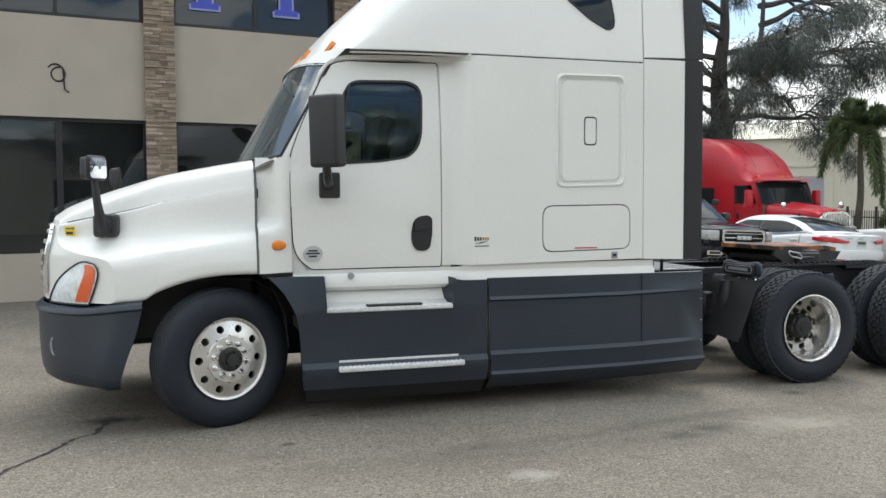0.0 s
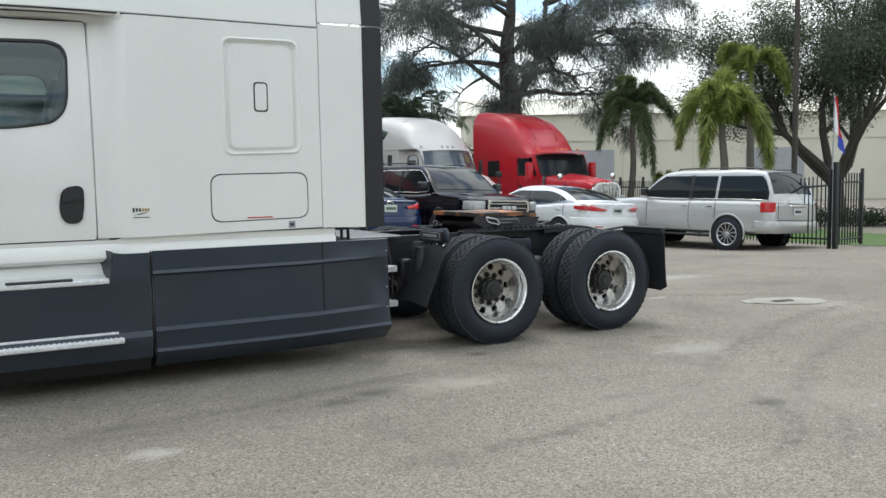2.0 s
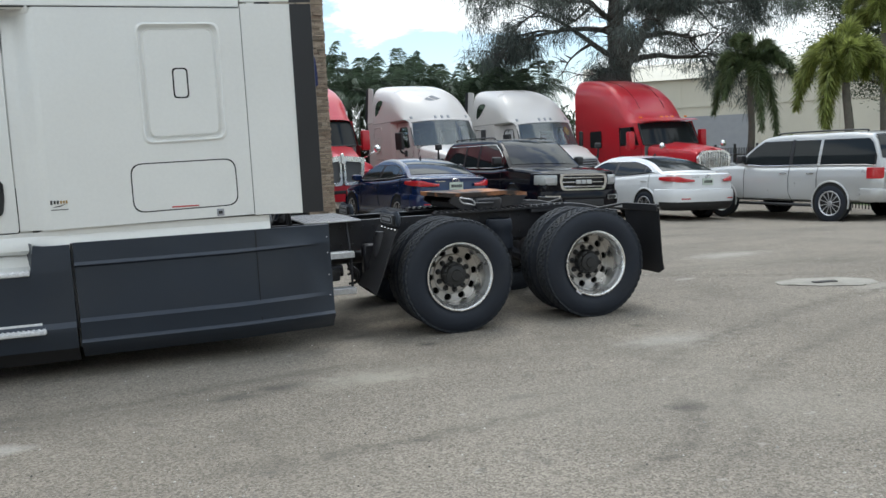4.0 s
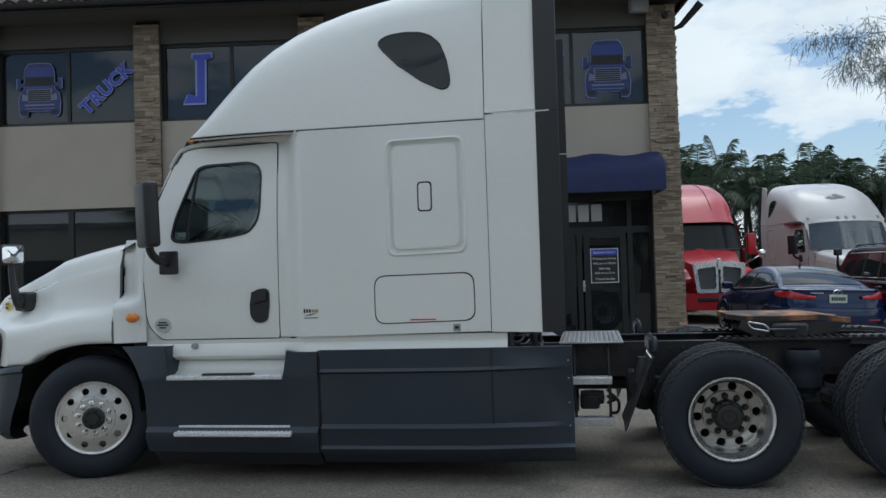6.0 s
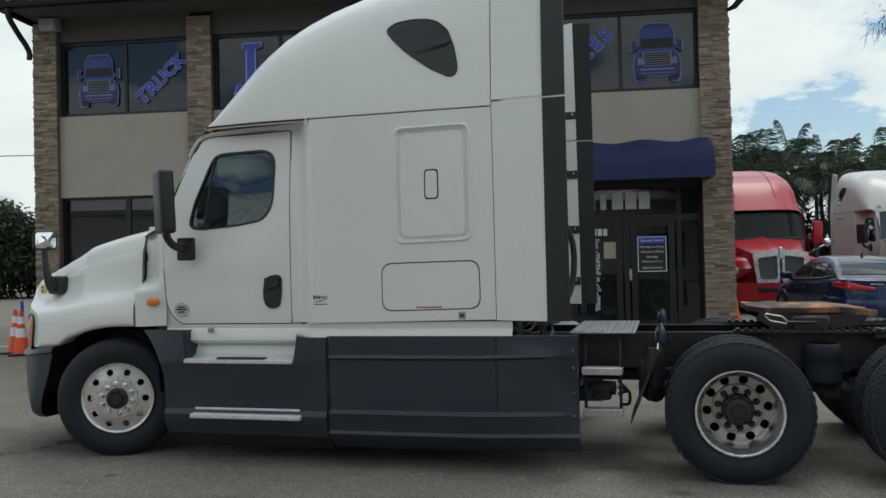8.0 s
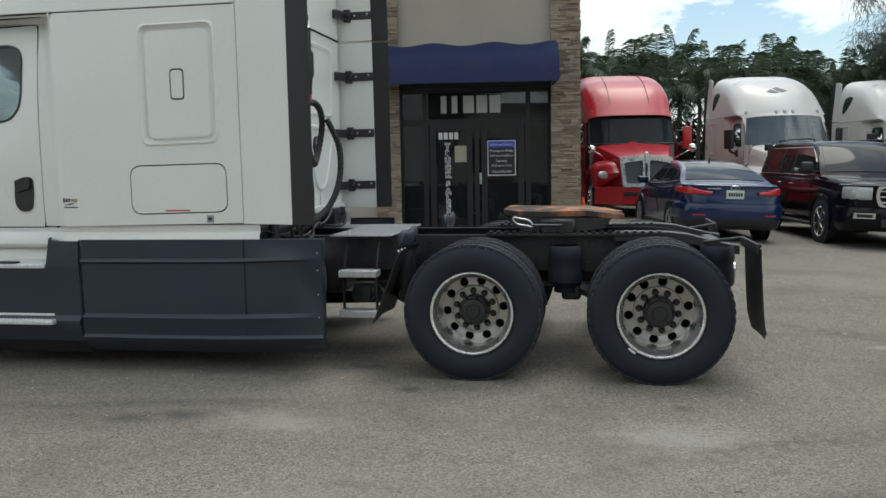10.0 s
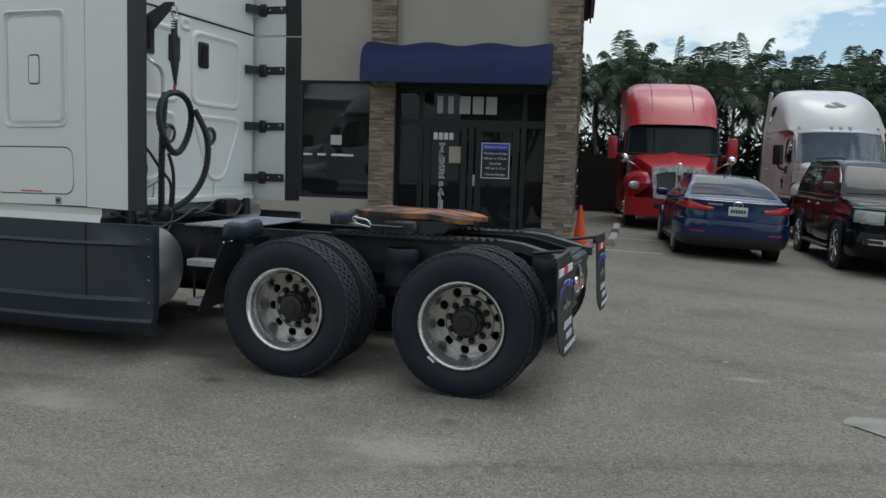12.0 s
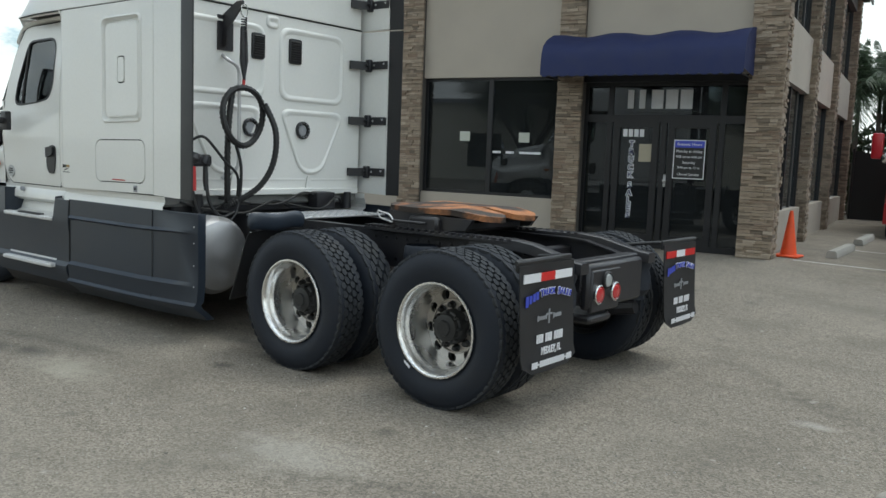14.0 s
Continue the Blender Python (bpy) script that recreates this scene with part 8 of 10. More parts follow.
    if suv:
        back = [(0.0, ry - 0.03), (0.62 * kw, ry - 0.02), (0.86 * kw, ry + 0.02), (0.965 * kw, ry + 0.14), (0.995 * kw, ry + 0.42)]
        wrap("rear_bumper", back, [(0.0, 0.72), (0.06, 0.70), (0.075, 0.62), (0.06, 0.50), (0.0, 0.44)], paint)
        wrap("tail_light", back[2:4] + [(0.985 * kw, ry + 0.30)], [(0.0, 0.905), (0.025, 0.915), (0.03, 1.02), (0.025, 1.125), (0.0, 1.135)], RED_LENS, "red tail light")
        front = [(0.0, fy + 0.06), (0.50 * kw, fy + 0.05), (0.80 * kw, fy - 0.02), (0.93 * kw, fy - 0.14), (0.985 * kw, fy - 0.42)]
        wrap("front_bumper", front, [(0.0, 0.74), (0.05, 0.72), (0.075, 0.62), (0.075, 0.48), (0.04, 0.38), (0.0, 0.32)], paint)
        wrap("fascia", front, [(-0.06, 1.12), (0.0, 1.09), (0.012, 0.95), (0.01, 0.73)], paint)
        wrap("head_light", [(0.62 * kw, fy + 0.035), (0.82 * kw, fy - 0.02), (0.92 * kw, fy - 0.13), (0.955 * kw, fy - 0.28)], [(0.012, 0.85), (0.028, 0.87), (0.032, 0.95), (0.024, 1.045), (0.008, 1.06)], CLEAR, "clear headlight")
        wrap("lamp_core", [(0.66 * kw, fy + 0.03), (0.80 * kw, fy - 0.01), (0.88 * kw, fy - 0.08)], [(0.034, 0.89), (0.036, 0.95), (0.034, 1.01)], ALU_DULL)
        wrap("fog_light", [(0.56 * kw, fy + 0.045), (0.74 * kw, fy + 0.0), (0.86 * kw, fy - 0.05)], [(0.078, 0.53), (0.09, 0.535), (0.09, 0.63), (0.078, 0.635)], CHROME)
        wrap("fog_lens", [(0.60 * kw, fy + 0.036), (0.72 * kw, fy + 0.006), (0.82 * kw, fy - 0.03)], [(0.094, 0.555), (0.094, 0.61)], INK)
        wrap("lower_intake", [(0.0, fy + 0.062), (0.25 * kw, fy + 0.06), (0.48 * kw, fy + 0.052)], [(0.079, 0.40), (0.081, 0.44), (0.081, 0.52), (0.079, 0.54)], BLACK)
        bm = bmesh.new()
        for s in (-1, 1):
            tube(bm, smooth_line([(s * wr * 0.9, y1 + 0.15, H + 0.01), (s * wr * 0.9, y1 + 0.3, H + 0.055), (s * wr * 0.9, y2 - 0.5, H + 0.055), (s * wr * 0.9, y2 - 0.3, H)], 4), 0.016, 6)
        part("roof_rails", bm, BLACK, c)
    else:
        kz = H / 1.43
        back = [(0.0, ry + 0.0), (0.45 * kw, ry + 0.01), (0.70 * kw, ry + 0.07), (0.82 * kw, ry + 0.20), (0.872 * kw, ry + 0.48), (0.885 * kw, ry + 0.62)]
        wrap("boot_face", back[:4] + [(0.85 * kw, ry + 0.34)], [(-0.10, 1.04 * kz), (-0.035, 1.035 * kz), (0.0, 1.01 * kz), (-0.005, 0.93 * kz), (0.02, 0.80 * kz), (0.03, 0.70 * kz)], paint)
        wrap("rear_bumper", back, [(0.03, 0.70 * kz), (0.07, 0.685 * kz), (0.09, 0.62 * kz), (0.09, 0.52 * kz), (0.075, 0.42 * kz)], paint)
        wrap("rear_valance", back[:5], [(0.075, 0.42 * kz), (0.06, 0.35 * kz), (0.02, 0.27 * kz), (-0.08, 0.23 * kz)], BLACK)
        wrap("rear_reflector", [(0.50 * kw, ry + 0.02), (0.62 * kw, ry + 0.045), (0.70 * kw, ry + 0.07)], [(0.086, 0.475 * kz), (0.094, 0.48 * kz), (0.094, 0.50 * kz), (0.086, 0.505 * kz)], RED_LENS)
        # tail lights taper towards the plate and wrap round the corner
        for s in (-1, 1):
            bm = bmesh.new()
            pts = smooth_line([(0.40 * kw, ry + 0.005, 0), (0.60 * kw, ry + 0.04, 0), (0.76 * kw, ry + 0.13, 0), (0.845 * kw, ry + 0.34, 0), (0.868 * kw, ry + 0.50, 0)], 4)
            rows = []
            for i, p in enumerate(pts):
                t = i / (len(pts) - 1)
                zl, zh = (0.825 + 0.06 * abs(t - 0.45) + 0.03 * t) * kz, (0.905 + 0.085 * smoothstep(0, 0.55, t) - 0.02 * t) * kz
                d = (pts[min(i + 1, len(pts) - 1)] - pts[max(i - 1, 0)]).normalized()
                nx, ny = -d.y, d.x
                if nx * p.x + ny * p.y * 0.6 < 0:
                    nx, ny = -nx, -ny
                rows.append([(s * (p.x + nx * o), p.y + ny * o, zl + (zh - zl) * q) for q, o in ((0, 0.02), (0.12, 0.062), (0.6, 0.066), (0.9, 0.058), (1.0, 0.01))])
            loft(bm, rows)
            part("tail_light", bm, RED_LENS, c, "red wraparound tail light", 60)
        front = [(0.0, fy), (0.40 * kw, fy - 0.05), (0.68 * kw, fy - 0.20), (0.82 * kw, fy - 0.42)]
        wrap("front_bumper", front, [(0.0, 0.60), (0.05, 0.56), (0.06, 0.40), (0.02, 0.24)], paint)
        wrap("head_light", [(0.52 * kw, fy - 0.09), (0.70 * kw, fy - 0.22), (0.80 * kw, fy - 0.42), (0.84 * kw, fy - 0.60)], [(0.0, 0.60), (0.03, 0.62), (0.03, 0.68), (0.0, 0.72)], CLEAR)
        bm = bmesh.new()
        vs = tube(bm, [(0.075 * math.cos(a), 0, 0.042 * math.sin(a)) for a in np.linspace(0, 2 * math.pi, 20)], 0.009, 6)
        tube(bm, [(-0.03, 0, -0.028), (0.03, 0, 0.028)], 0.008, 6)
        move(bm, bm.verts[:], Matrix.Translation((0, ry - 0.005, 0.965 * kz)))
        part("maker_mark", bm, CHROME, c)
        bm = bmesh.new()
        plate(bm, [(-0.05, 0.0), (0.07, 0.0), (-0.03, 0.085)], [], -0.008, 0.008)
        move(bm, bm.verts[:], pose(0, y1 + 0.12, H - 0.005, 0, 0, 90))
        part("roof_fin", bm, BLACK, c)
        bm = bmesh.new()
        flat_bars(bm, [(-0.50 * kw + 0.035 * k, 0.026, 0.022, 0.955 * kz) for k in range(7)], pose(0, ry - 0.012, 0, 0, 0, 6))
        part("model_bars", bm, CHROME, c)["kind"] = "stuff"
    # plate
    bm = bmesh.new()
    pz = 0.855 * H / 1.43 if not suv else 0.93
    box(bm, -0.155, 0.155, ry - 0.035, ry - 0.015, pz - 0.075, pz + 0.075, 0.004)
    pl = part("number_plate", bm, PLATE_WHITE if not suv else WHITE_INK, c)
    bm = bmesh.new()
    for k in range(6):
        box(bm, -0.12 + 0.042 * k, -0.09 + 0.042 * k, ry - 0.039, ry - 0.035, pz - 0.03, pz + 0.03)
    part("plate_bars", bm, INK, pl)
    if suv and rear:
        bm = bmesh.new()
        box(bm, -0.32, 0.32, ry - 0.05, ry + 0.0, 1.03, 1.075, 0.012)
        part("tailgate_trim", bm, chrome, c)
        bm = bmesh.new()
        tube(bm, [(-0.80 * kw, ry - 0.012, 1.12), (-0.80 * kw, ry - 0.02, 0.74), (0.80 * kw, ry - 0.02, 0.74), (0.80 * kw, ry - 0.012, 1.12)], 0.006, 5)
        part("tailgate_seam", bm, SEAL, c)
    if suv and not rear:
        rim = rounded([(-0.54, 0.735), (0.54, 0.735), (0.60, 0.92), (0.57, 1.085), (-0.57, 1.085), (-0.60, 0.92)], 0.07, 4)
        inner = [(a * 0.90, 0.91 + (b - 0.91) * 0.80) for a, b in rim]
        bm = bmesh.new()
        plate(bm, rim, [inner], 0, 0.06)
        for k in range(3):
            box(bm, -0.52, 0.52, 0.012, 0.05, 0.80 + 0.095 * k, 0.825 + 0.095 * k, 0.006)
        move(bm, bm.verts[:], pose(0, fy + 0.10, 0, 0, 0, 180))
        gr = part("grille", bm, CHROME, c, "bold chrome grille")
        bm = bmesh.new()
        plate(bm, [(a * 0.97, 0.91 + (b - 0.91) * 0.96) for a, b in rim], [], fy + 0.055, fy + 0.03)
        part("grille_mesh", bm, BLACK, gr)
        bm = bmesh.new()
        for k in range(3):
            box(bm, -0.19 + 0.135 * k, -0.075 + 0.135 * k, fy + 0.10, fy + 0.125, 0.87, 0.955, 0.008)
        part("grille_mark", bm, ALU_DULL, gr)
    return c


SEDAN = [(-2.29, 0.70, 0.36, 0.80), (-2.25, 0.80, 0.30, 0.92), (-2.17, 0.845, 0.27, 1.015), (-1.9, 0.87, 0.25, 1.04), (-1.5, 0.885, 0.22, 1.04), (-0.8, 0.888, 0.2, 0.985), (0.0, 0.888, 0.2, 0.955), (0.9, 0.888, 0.2, 0.93), (1.25, 0.885, 0.22, 0.90), (1.7, 0.87, 0.24, 0.82), (2.05, 0.82, 0.25, 0.73), (2.22, 0.70, 0.27, 0.64), (2.28, 0.50, 0.3, 0.58)]
SUVB = [(-2.62, 0.90, 0.48, 1.10), (-2.56, 0.97, 0.45, 1.17), (-2.3, 1.0, 0.42, 1.20), (-1.0, 1.0, 0.40, 1.20), (0.4, 1.0, 0.40, 1.19), (1.15, 1.0, 0.40, 1.235), (1.5, 1.0, 0.42, 1.225), (2.2, 0.985, 0.42, 1.17), (2.5, 0.95, 0.42, 1.11), (2.60, 0.86, 0.44, 1.0)]


def scaled(rows, kl, kw, kz=1.0):
    return [(y * kl, w * kw, lo, z * kz) for y, w, lo, z in rows]


FWD = 8.3
car("dark blue compact sedan parked nose towards the trucks", BLUE_CAR, parked(8.25, 17.9, FWD), 4.57, 1.775, 1.43, SEDAN, (-1.78, -0.72, 0.28, 1.22), (-1.33, 1.37), 0.315, GREY_INK, False, True)
car("white sedan parked with its tail towards the yard", WHITE_CAR, parked(14.15, 17.8, FWD), 4.85, 1.865, 1.475, scaled(SEDAN, 1.06, 1.05, 1.03), (-1.92, -0.78, 0.30, 1.30), (-1.40, 1.42), 0.33, CHROME, False, True)
car("glossy black full-size suv with a chrome grille", BLACK_CAR, parked(11.1, 18.1, FWD + 177.4), 5.3, 2.04, 1.89, scaled(SUVB, 1.02, 1.02, 1.0), (-2.62, -2.20, 0.35, 1.20), (-1.50, 1.50), 0.40, CHROME, True, False)
car("silver full-size suv parked beside the black fence", SILVER_CAR, parked(16.95, 15.1, 9), 5.2, 2.0, 1.86, scaled(SUVB, 0.985, 1.0, 0.97), (-2.54, -2.20, 0.45, 1.22), (-1.45, 1.55), 0.385, CHROME, True, True)


# ---- trucks parked behind ----
def lot_truck(label, x, y):
    t = thing("semi_truck", label, "truck", parked(x, y, 98.3, False), "trucks in the back row")
    return t


def white_lot_truck(label, x, y, mark, yellow):
    t = lot_truck(label, x, y)
    build_front(t, WHITE_OLD, True)
    build_cab(t, WHITE_OLD, True)
    st = make_steer_wheel(t)
    st.matrix_basis = pose(0.20, -1.03, R_TYRE, 0, 20, 0)
    share(st, pose(0.20, 1.03, R_TYRE, 0, 35, 180))
    for s in (-1, 1):
        bm = bmesh.new()
        box(bm, 0.78, 4.1, s * 1.16 - 0.05, s * 1.16 + 0.05, 0.25, 1.05, 0.02)
        part("side_skirt", bm, PLASTIC, t)
    bm = bmesh.new()
    box(bm, 3.4, 7.0, -0.42, 0.42, 0.72, 0.98, 0.02)
    part("frame", bm, FRAME, t)
    for k in (0, 1):
        bm = bmesh.new()
        vs = lathe(bm, [(0.25, -1.2), (0.5, -1.16), (0.5, -0.6), (0.25, -0.55)], 32)
        vs += lathe(bm, [(0.25, 1.2), (0.5, 1.16), (0.5, 0.6), (0.25, 0.55)], 32)
        move(bm, bm.verts[:], Matrix.Translation((5.275 + 1.32 * k, 0, 0.5)))
        part("wheel_pair", bm, RUBBER, t)
    if mark:
        bm = bmesh.new()
        for pts in ([(-0.28, 0.0), (-0.02, 0.14), (0.10, 0.09), (-0.14, -0.04)], [(-0.05, -0.06), (0.17, 0.06), (0.28, -0.01), (0.02, -0.14)]):
            plate(bm, pts, [], -0.004, 0.004, "x")
        move(bm, bm.verts[:], pose(1.50, 0.0, 3.42, 0, 40, 0))
        part("roof_mark", bm, GREY_INK, t, "grey diamond emblem")
    if yellow:
        bm = bmesh.new()
        vs = lathe(bm, [(0.001, -0.004), (0.13, -0.004), (0.13, 0.0)], 24)
        move(bm, vs, pose(0.86, -0.82, 2.42, 0, -57, 90) @ Matrix.Diagonal((1.3, 1, 0.6, 1)))
        part("screen_label", bm, YELLOW, t, "yellow oval price sticker")
    return t


white_lot_truck("white sleeper tractor with a grey emblem on its roof", 11.32, 23.05, True, False)
white_lot_truck("white sleeper tractor with a yellow windscreen sticker", 15.05, 23.6, False, True)


def red_lot_truck(label, x, y, kind):
    """kind 0: upright double grille; kind 1: long smooth nose with a low chrome grille."""
    t = lot_truck(label, x, y)
    k = kind
    # sleeper and roof in one skin
    top = [(0.62, 2.62), (0.80, 2.80), (1.05, 3.05), (1.4, 3.35), (1.9, 3.62), (2.5, 3.80), (3.2, 3.90), (3.7, 3.92)] if not k else [(0.66, 2.56), (0.95, 2.66), (1.25, 2.74), (1.45, 2.98), (1.75, 3.40), (2.2, 3.76), (2.7, 3.97), (3.4, 4.13), (4.1, 4.20)]
    xe = top[-1][0]
    rings = []
    for xx in [a for a, _ in top] if k else np.linspace(0.62, xe, 18):
        z1 = interp(xx, top)
        w = 1.20 - 0.10 * smoothstep(1.6, 0.6, xx)
        row = []
        for j in range(13):
            a = math.pi / 2 * j / 12
            e = 2 / ((4.8 if k else 4.6) + 1.2 * smoothstep(0.6, 3, xx))
            yy, zz = w * max(0.0, math.cos(a)) ** e, 2.45 + (z1 - 2.45) * math.sin(a) ** e
            row.append((xx + 0.30 * smoothstep(1.8, 0.6, xx) * (yy / 1.2) ** 3, -yy, zz))
        rings.append([(row[0][0], row[0][1] - 0.01, 1.05), (row[0][0], row[0][1] - 0.01, 1.8)] + mirrored(row) + [(row[0][0], -row[0][1] + 0.01, 1.8), (row[0][0], -row[0][1] + 0.01, 1.05)])
    bm = bmesh.new()
    loft(bm, [[p for p in r[2:-2]] for r in rings])
    roof = part("roof_skin", bm, RED, t, "", 45)
    bm = bmesh.new()
    for s in (-1, 1):
        loft(bm, [[(xx, s * 1.20, z) for z in (1.05, 1.5, 1.86)] for xx in (0.5, 0.9, 2.0, xe)])
        loft(bm, [[(xx, s * 1.20, z) for z in (1.86, 2.2, 2.47)] for xx in (1.72, 2.0, 3.0, xe)])
        loft(bm, [[(0.60 + 0.30 * q, s * (1.19 - 0.03 * q), 1.86 + 0.72 * q), (0.78 + 0.30 * q, s * (1.20 - 0.02 * q), 1.86 + 0.72 * q)] for q in np.linspace(0, 1, 5)])
    loft(bm, [[(xe, yy, z) for yy in np.linspace(-1.2, 1.2, 5)] for z in (1.05, 2.4, 3.7)])
    part("cab_body", bm, RED, t)
    bm = bmesh.new()
    box(bm, 0.6, xe - 0.05, -1.12, 1.12, 1.0, 1.84, 0.02)
    box(bm, 1.8, xe - 0.05, -1.12, 1.12, 1.8, 2.5, 0.02)
    part("cab_core", bm, CAB_TRIM, t)
    # glass
    bm = bmesh.new()
    rows = []
    for q in np.linspace(0, 1, 6):
        rows.append([(0.42 + 0.30 * q + 0.20 * abs(v) ** 2.5, v * (1.13 - 0.04 * q), 1.86 + 0.70 * q) for v in np.linspace(-1, 1, 13)])
    loft(bm, rows)
    part("windscreen", bm, CAR_GLASS, t, "dark windscreen")
    bm = bmesh.new()
    for e_ in ([r[0] for r in rows], [r[-1] for r in rows], rows[0]):
        tube(bm, e_, 0.025, 6)
    part("windscreen_seal", bm, BLACK, t)
    for s in (-1, 1):
        bm = bmesh.new()
        plate(bm, rounded([(0.92, 1.92), (1.62, 1.92), (1.62, 2.44), (1.18, 2.44)], 0.04, 3), [], 0, 0.02)
        move(bm, bm.verts[:], pose(0 if s < 0 else 0, s * 1.205, 0))
        part("side_window", bm, CAR_GLASS, t)
        bm = bmesh.new()
        plate(bm, rounded([(2.25, 1.85), (2.85, 1.85), (2.85, 2.4), (2.25, 2.4)], 0.05, 3), [], 0, 0.02)
        move(bm, bm.verts[:], Matrix.Translation((0.4 * k, s * 1.212, 0)))
        part("sleeper_window", bm, CAR_GLASS, t)
        # mirrors
        bm = bmesh.new()
        box(bm, 0.72, 0.90, s * 1.50 - 0.12, s * 1.50 + 0.12, 1.72, 2.30, 0.05, 2)
        tube(bm, [(0.8, s * 1.42, 1.85), (0.9, s * 1.2, 1.8)], 0.03, 6)
        part("door_mirror", bm, RED, t)
        bm = bmesh.new()
        box(bm, 0.90, 0.905, s * 1.50 - 0.10, s * 1.50 + 0.10, 1.76, 2.26)
        part("mirror_glass", bm, MIRROR, t)
        bm = bmesh.new()
        hx, hz = (-0.62, 1.52) if not k else (-0.3, 1.60)
        tube(bm, smooth_line([(hx + 0.1, s * 0.85, hz - 0.05), (hx - 0.05, s * 1.05, hz + 0.08), (hx - 0.08, s * 1.2, hz + 0.16)], 4), 0.014, 6)
        vs = lathe(bm, [(0.001, -0.07), (0.06, -0.06), (0.10, -0.02), (0.105, 0.02), (0.001, 0.02)], 16)
        move(bm, vs, pose(hx - 0.08, s * 1.25, hz + 0.2, 0, 0, -90))
        part("hood_mirror", bm, CHROME, t)
    # hood
    bm = bmesh.new()
    xs = np.linspace(-1.15, 0.5, 12)
    rings = []
    for xx in xs:
        q = (xx + 1.15) / 1.65
        w = 0.60 + 0.42 * q if not k else 0.66 + 0.42 * q ** 0.8
        z = 1.50 + 0.36 * q ** 0.9 if not k else 1.60 + 0.26 * q ** 0.8
        nose = 0.10 if xx < -1.1 else 0.0
        rings.append(mirrored([(xx + 0.1 * (1 - q), -w, 0.75), (xx + 0.05 * (1 - q), -w, z - 0.34), (xx + 0.02 * (1 - q), -w * 0.985, z - 0.14), (xx, -w * 0.93, z - 0.05 - nose * 0.3), (xx, -w * 0.72, z - 0.005), (xx, -w * 0.40, z + 0.015), (xx - 0.02, -0.14, z + 0.03), (xx - 0.03, -0.05, z + 0.06), (xx - 0.03, 0, z + 0.062)]))
    loft(bm, rings)
    bm.faces.new([bm.verts.new(p) for p in rings[0]])
    part("hood", bm, RED, t, "red sloping hood with a raised middle ridge", 40)
    for s in (-1, 1):
        # wings: a rounded bulge from the lamp back over the wheel
        bm = bmesh.new()
        rows = []
        for xx in np.linspace(-1.06, 0.60, 20):
            q = (xx + 1.06) / 1.66
            zt = 1.30 + 0.16 * math.sin(math.pi * min(1.0, q * 1.15) * 0.9) - 0.16 * (1 - smoothstep(0, 0.18, q))
            yo = 1.12 + 0.09 * smoothstep(0.0, 0.35, q)
            d = abs(xx - 0.15)
            zl = 0.78 if d > 0.64 else 0.60 + math.sqrt(0.64 ** 2 - d * d) * 0.78
            zl = min(max(zl, 0.72), zt - 0.10)
            back = 0.34 * (1 - smoothstep(0.0, 0.25, q))
            row = []
            for j in range(9):
                a = math.pi / 2 * j / 8
                yy = 0.52 + (yo - 0.52) * math.sin(a) ** 0.75
                zz = zl + 0.04 + (zt - zl - 0.04) * max(0.0, math.cos(a)) ** 0.62
                row.append((xx + back * smoothstep(0.7, 1.15, yy), s * yy, zz))
            row.append((xx + back, s * (yo - 0.01), zl))
            row.append((xx + back, s * (yo - 0.10), zl + 0.01))
            rows.append(row)
        loft(bm, rows)
        bm.faces.new([bm.verts.new(p) for p in rows[0]])
        part("wing", bm, RED, t, "", 50)
        bm = bmesh.new()
        vs = lathe(bm, [(0.001, -0.035), (0.10, -0.030), (0.15, -0.012), (0.16, 0.0)], 24)
        move(bm, vs, pose(-0.93, s * 0.98, 1.08, 0, s * 12, s * 38) @ pose(0, 0, 0, 0, 0, -90 if s < 0 else -90) @ Matrix.Diagonal((1.25, 1.4, 0.62, 1)))
        part("headlight", bm, CLEAR, t, "clear oval headlight", 60)
        st = make_steer_wheel(t)
        st.matrix_basis = pose(0.15, s * 1.02, R_TYRE, 0, 20, 0 if s < 0 else 180)
    bm = bmesh.new()
    loft(bm, [[(-1.22 + 0.38 * abs(v) ** 3, v * 1.2, z) for z in (0.36, 0.42, 0.7, 0.78)] + [(-1.0 + 0.38 * abs(v) ** 3, v * 1.18, 0.80)] for v in np.linspace(-1, 1, 15)])
    bp = part("bumper", bm, RED, t, "", 45)
    bm = bmesh.new()
    box(bm, -1.235, -1.20, -0.55, 0.55, 0.56, 0.66, 0.02)
    part("bumper_slot", bm, BLACK, bp)
    # grille
    bm = bmesh.new()
    if not k:
        for s in (-1, 1):
            plate(bm, rounded([(s * 0.03, 0.78), (s * 0.56, 0.78), (s * 0.64, 1.50), (s * 0.03, 1.57)], 0.06, 3), [rounded([(s * 0.085, 0.87), (s * 0.475, 0.87), (s * 0.535, 1.37), (s * 0.085, 1.43)], 0.05, 3)], -1.25, -1.15, "x")
        box(bm, -1.28, -1.2, -0.05, 0.05, 1.34, 1.63, 0.02)
    else:
        rows = rounded([(-0.58, 1.02), (0.58, 1.02), (0.66, 1.42), (0.42, 1.60), (-0.42, 1.60), (-0.66, 1.42)], 0.08, 3)
        plate(bm, rows, [[(a * 0.9, 1.30 + (b - 1.30) * 0.80) for a, b in rows]], -1.26, -1.16, "x")
        for j in range(17):
            box(bm, -1.25, -1.2, -0.56 + 0.07 * j - 0.015, -0.56 + 0.07 * j + 0.015, 1.06, 1.55 - 0.10 * max(0.0, abs(j - 8) - 5) / 3, 0.005)
    gr = part("grille", bm, RIM, t, "chrome grille")
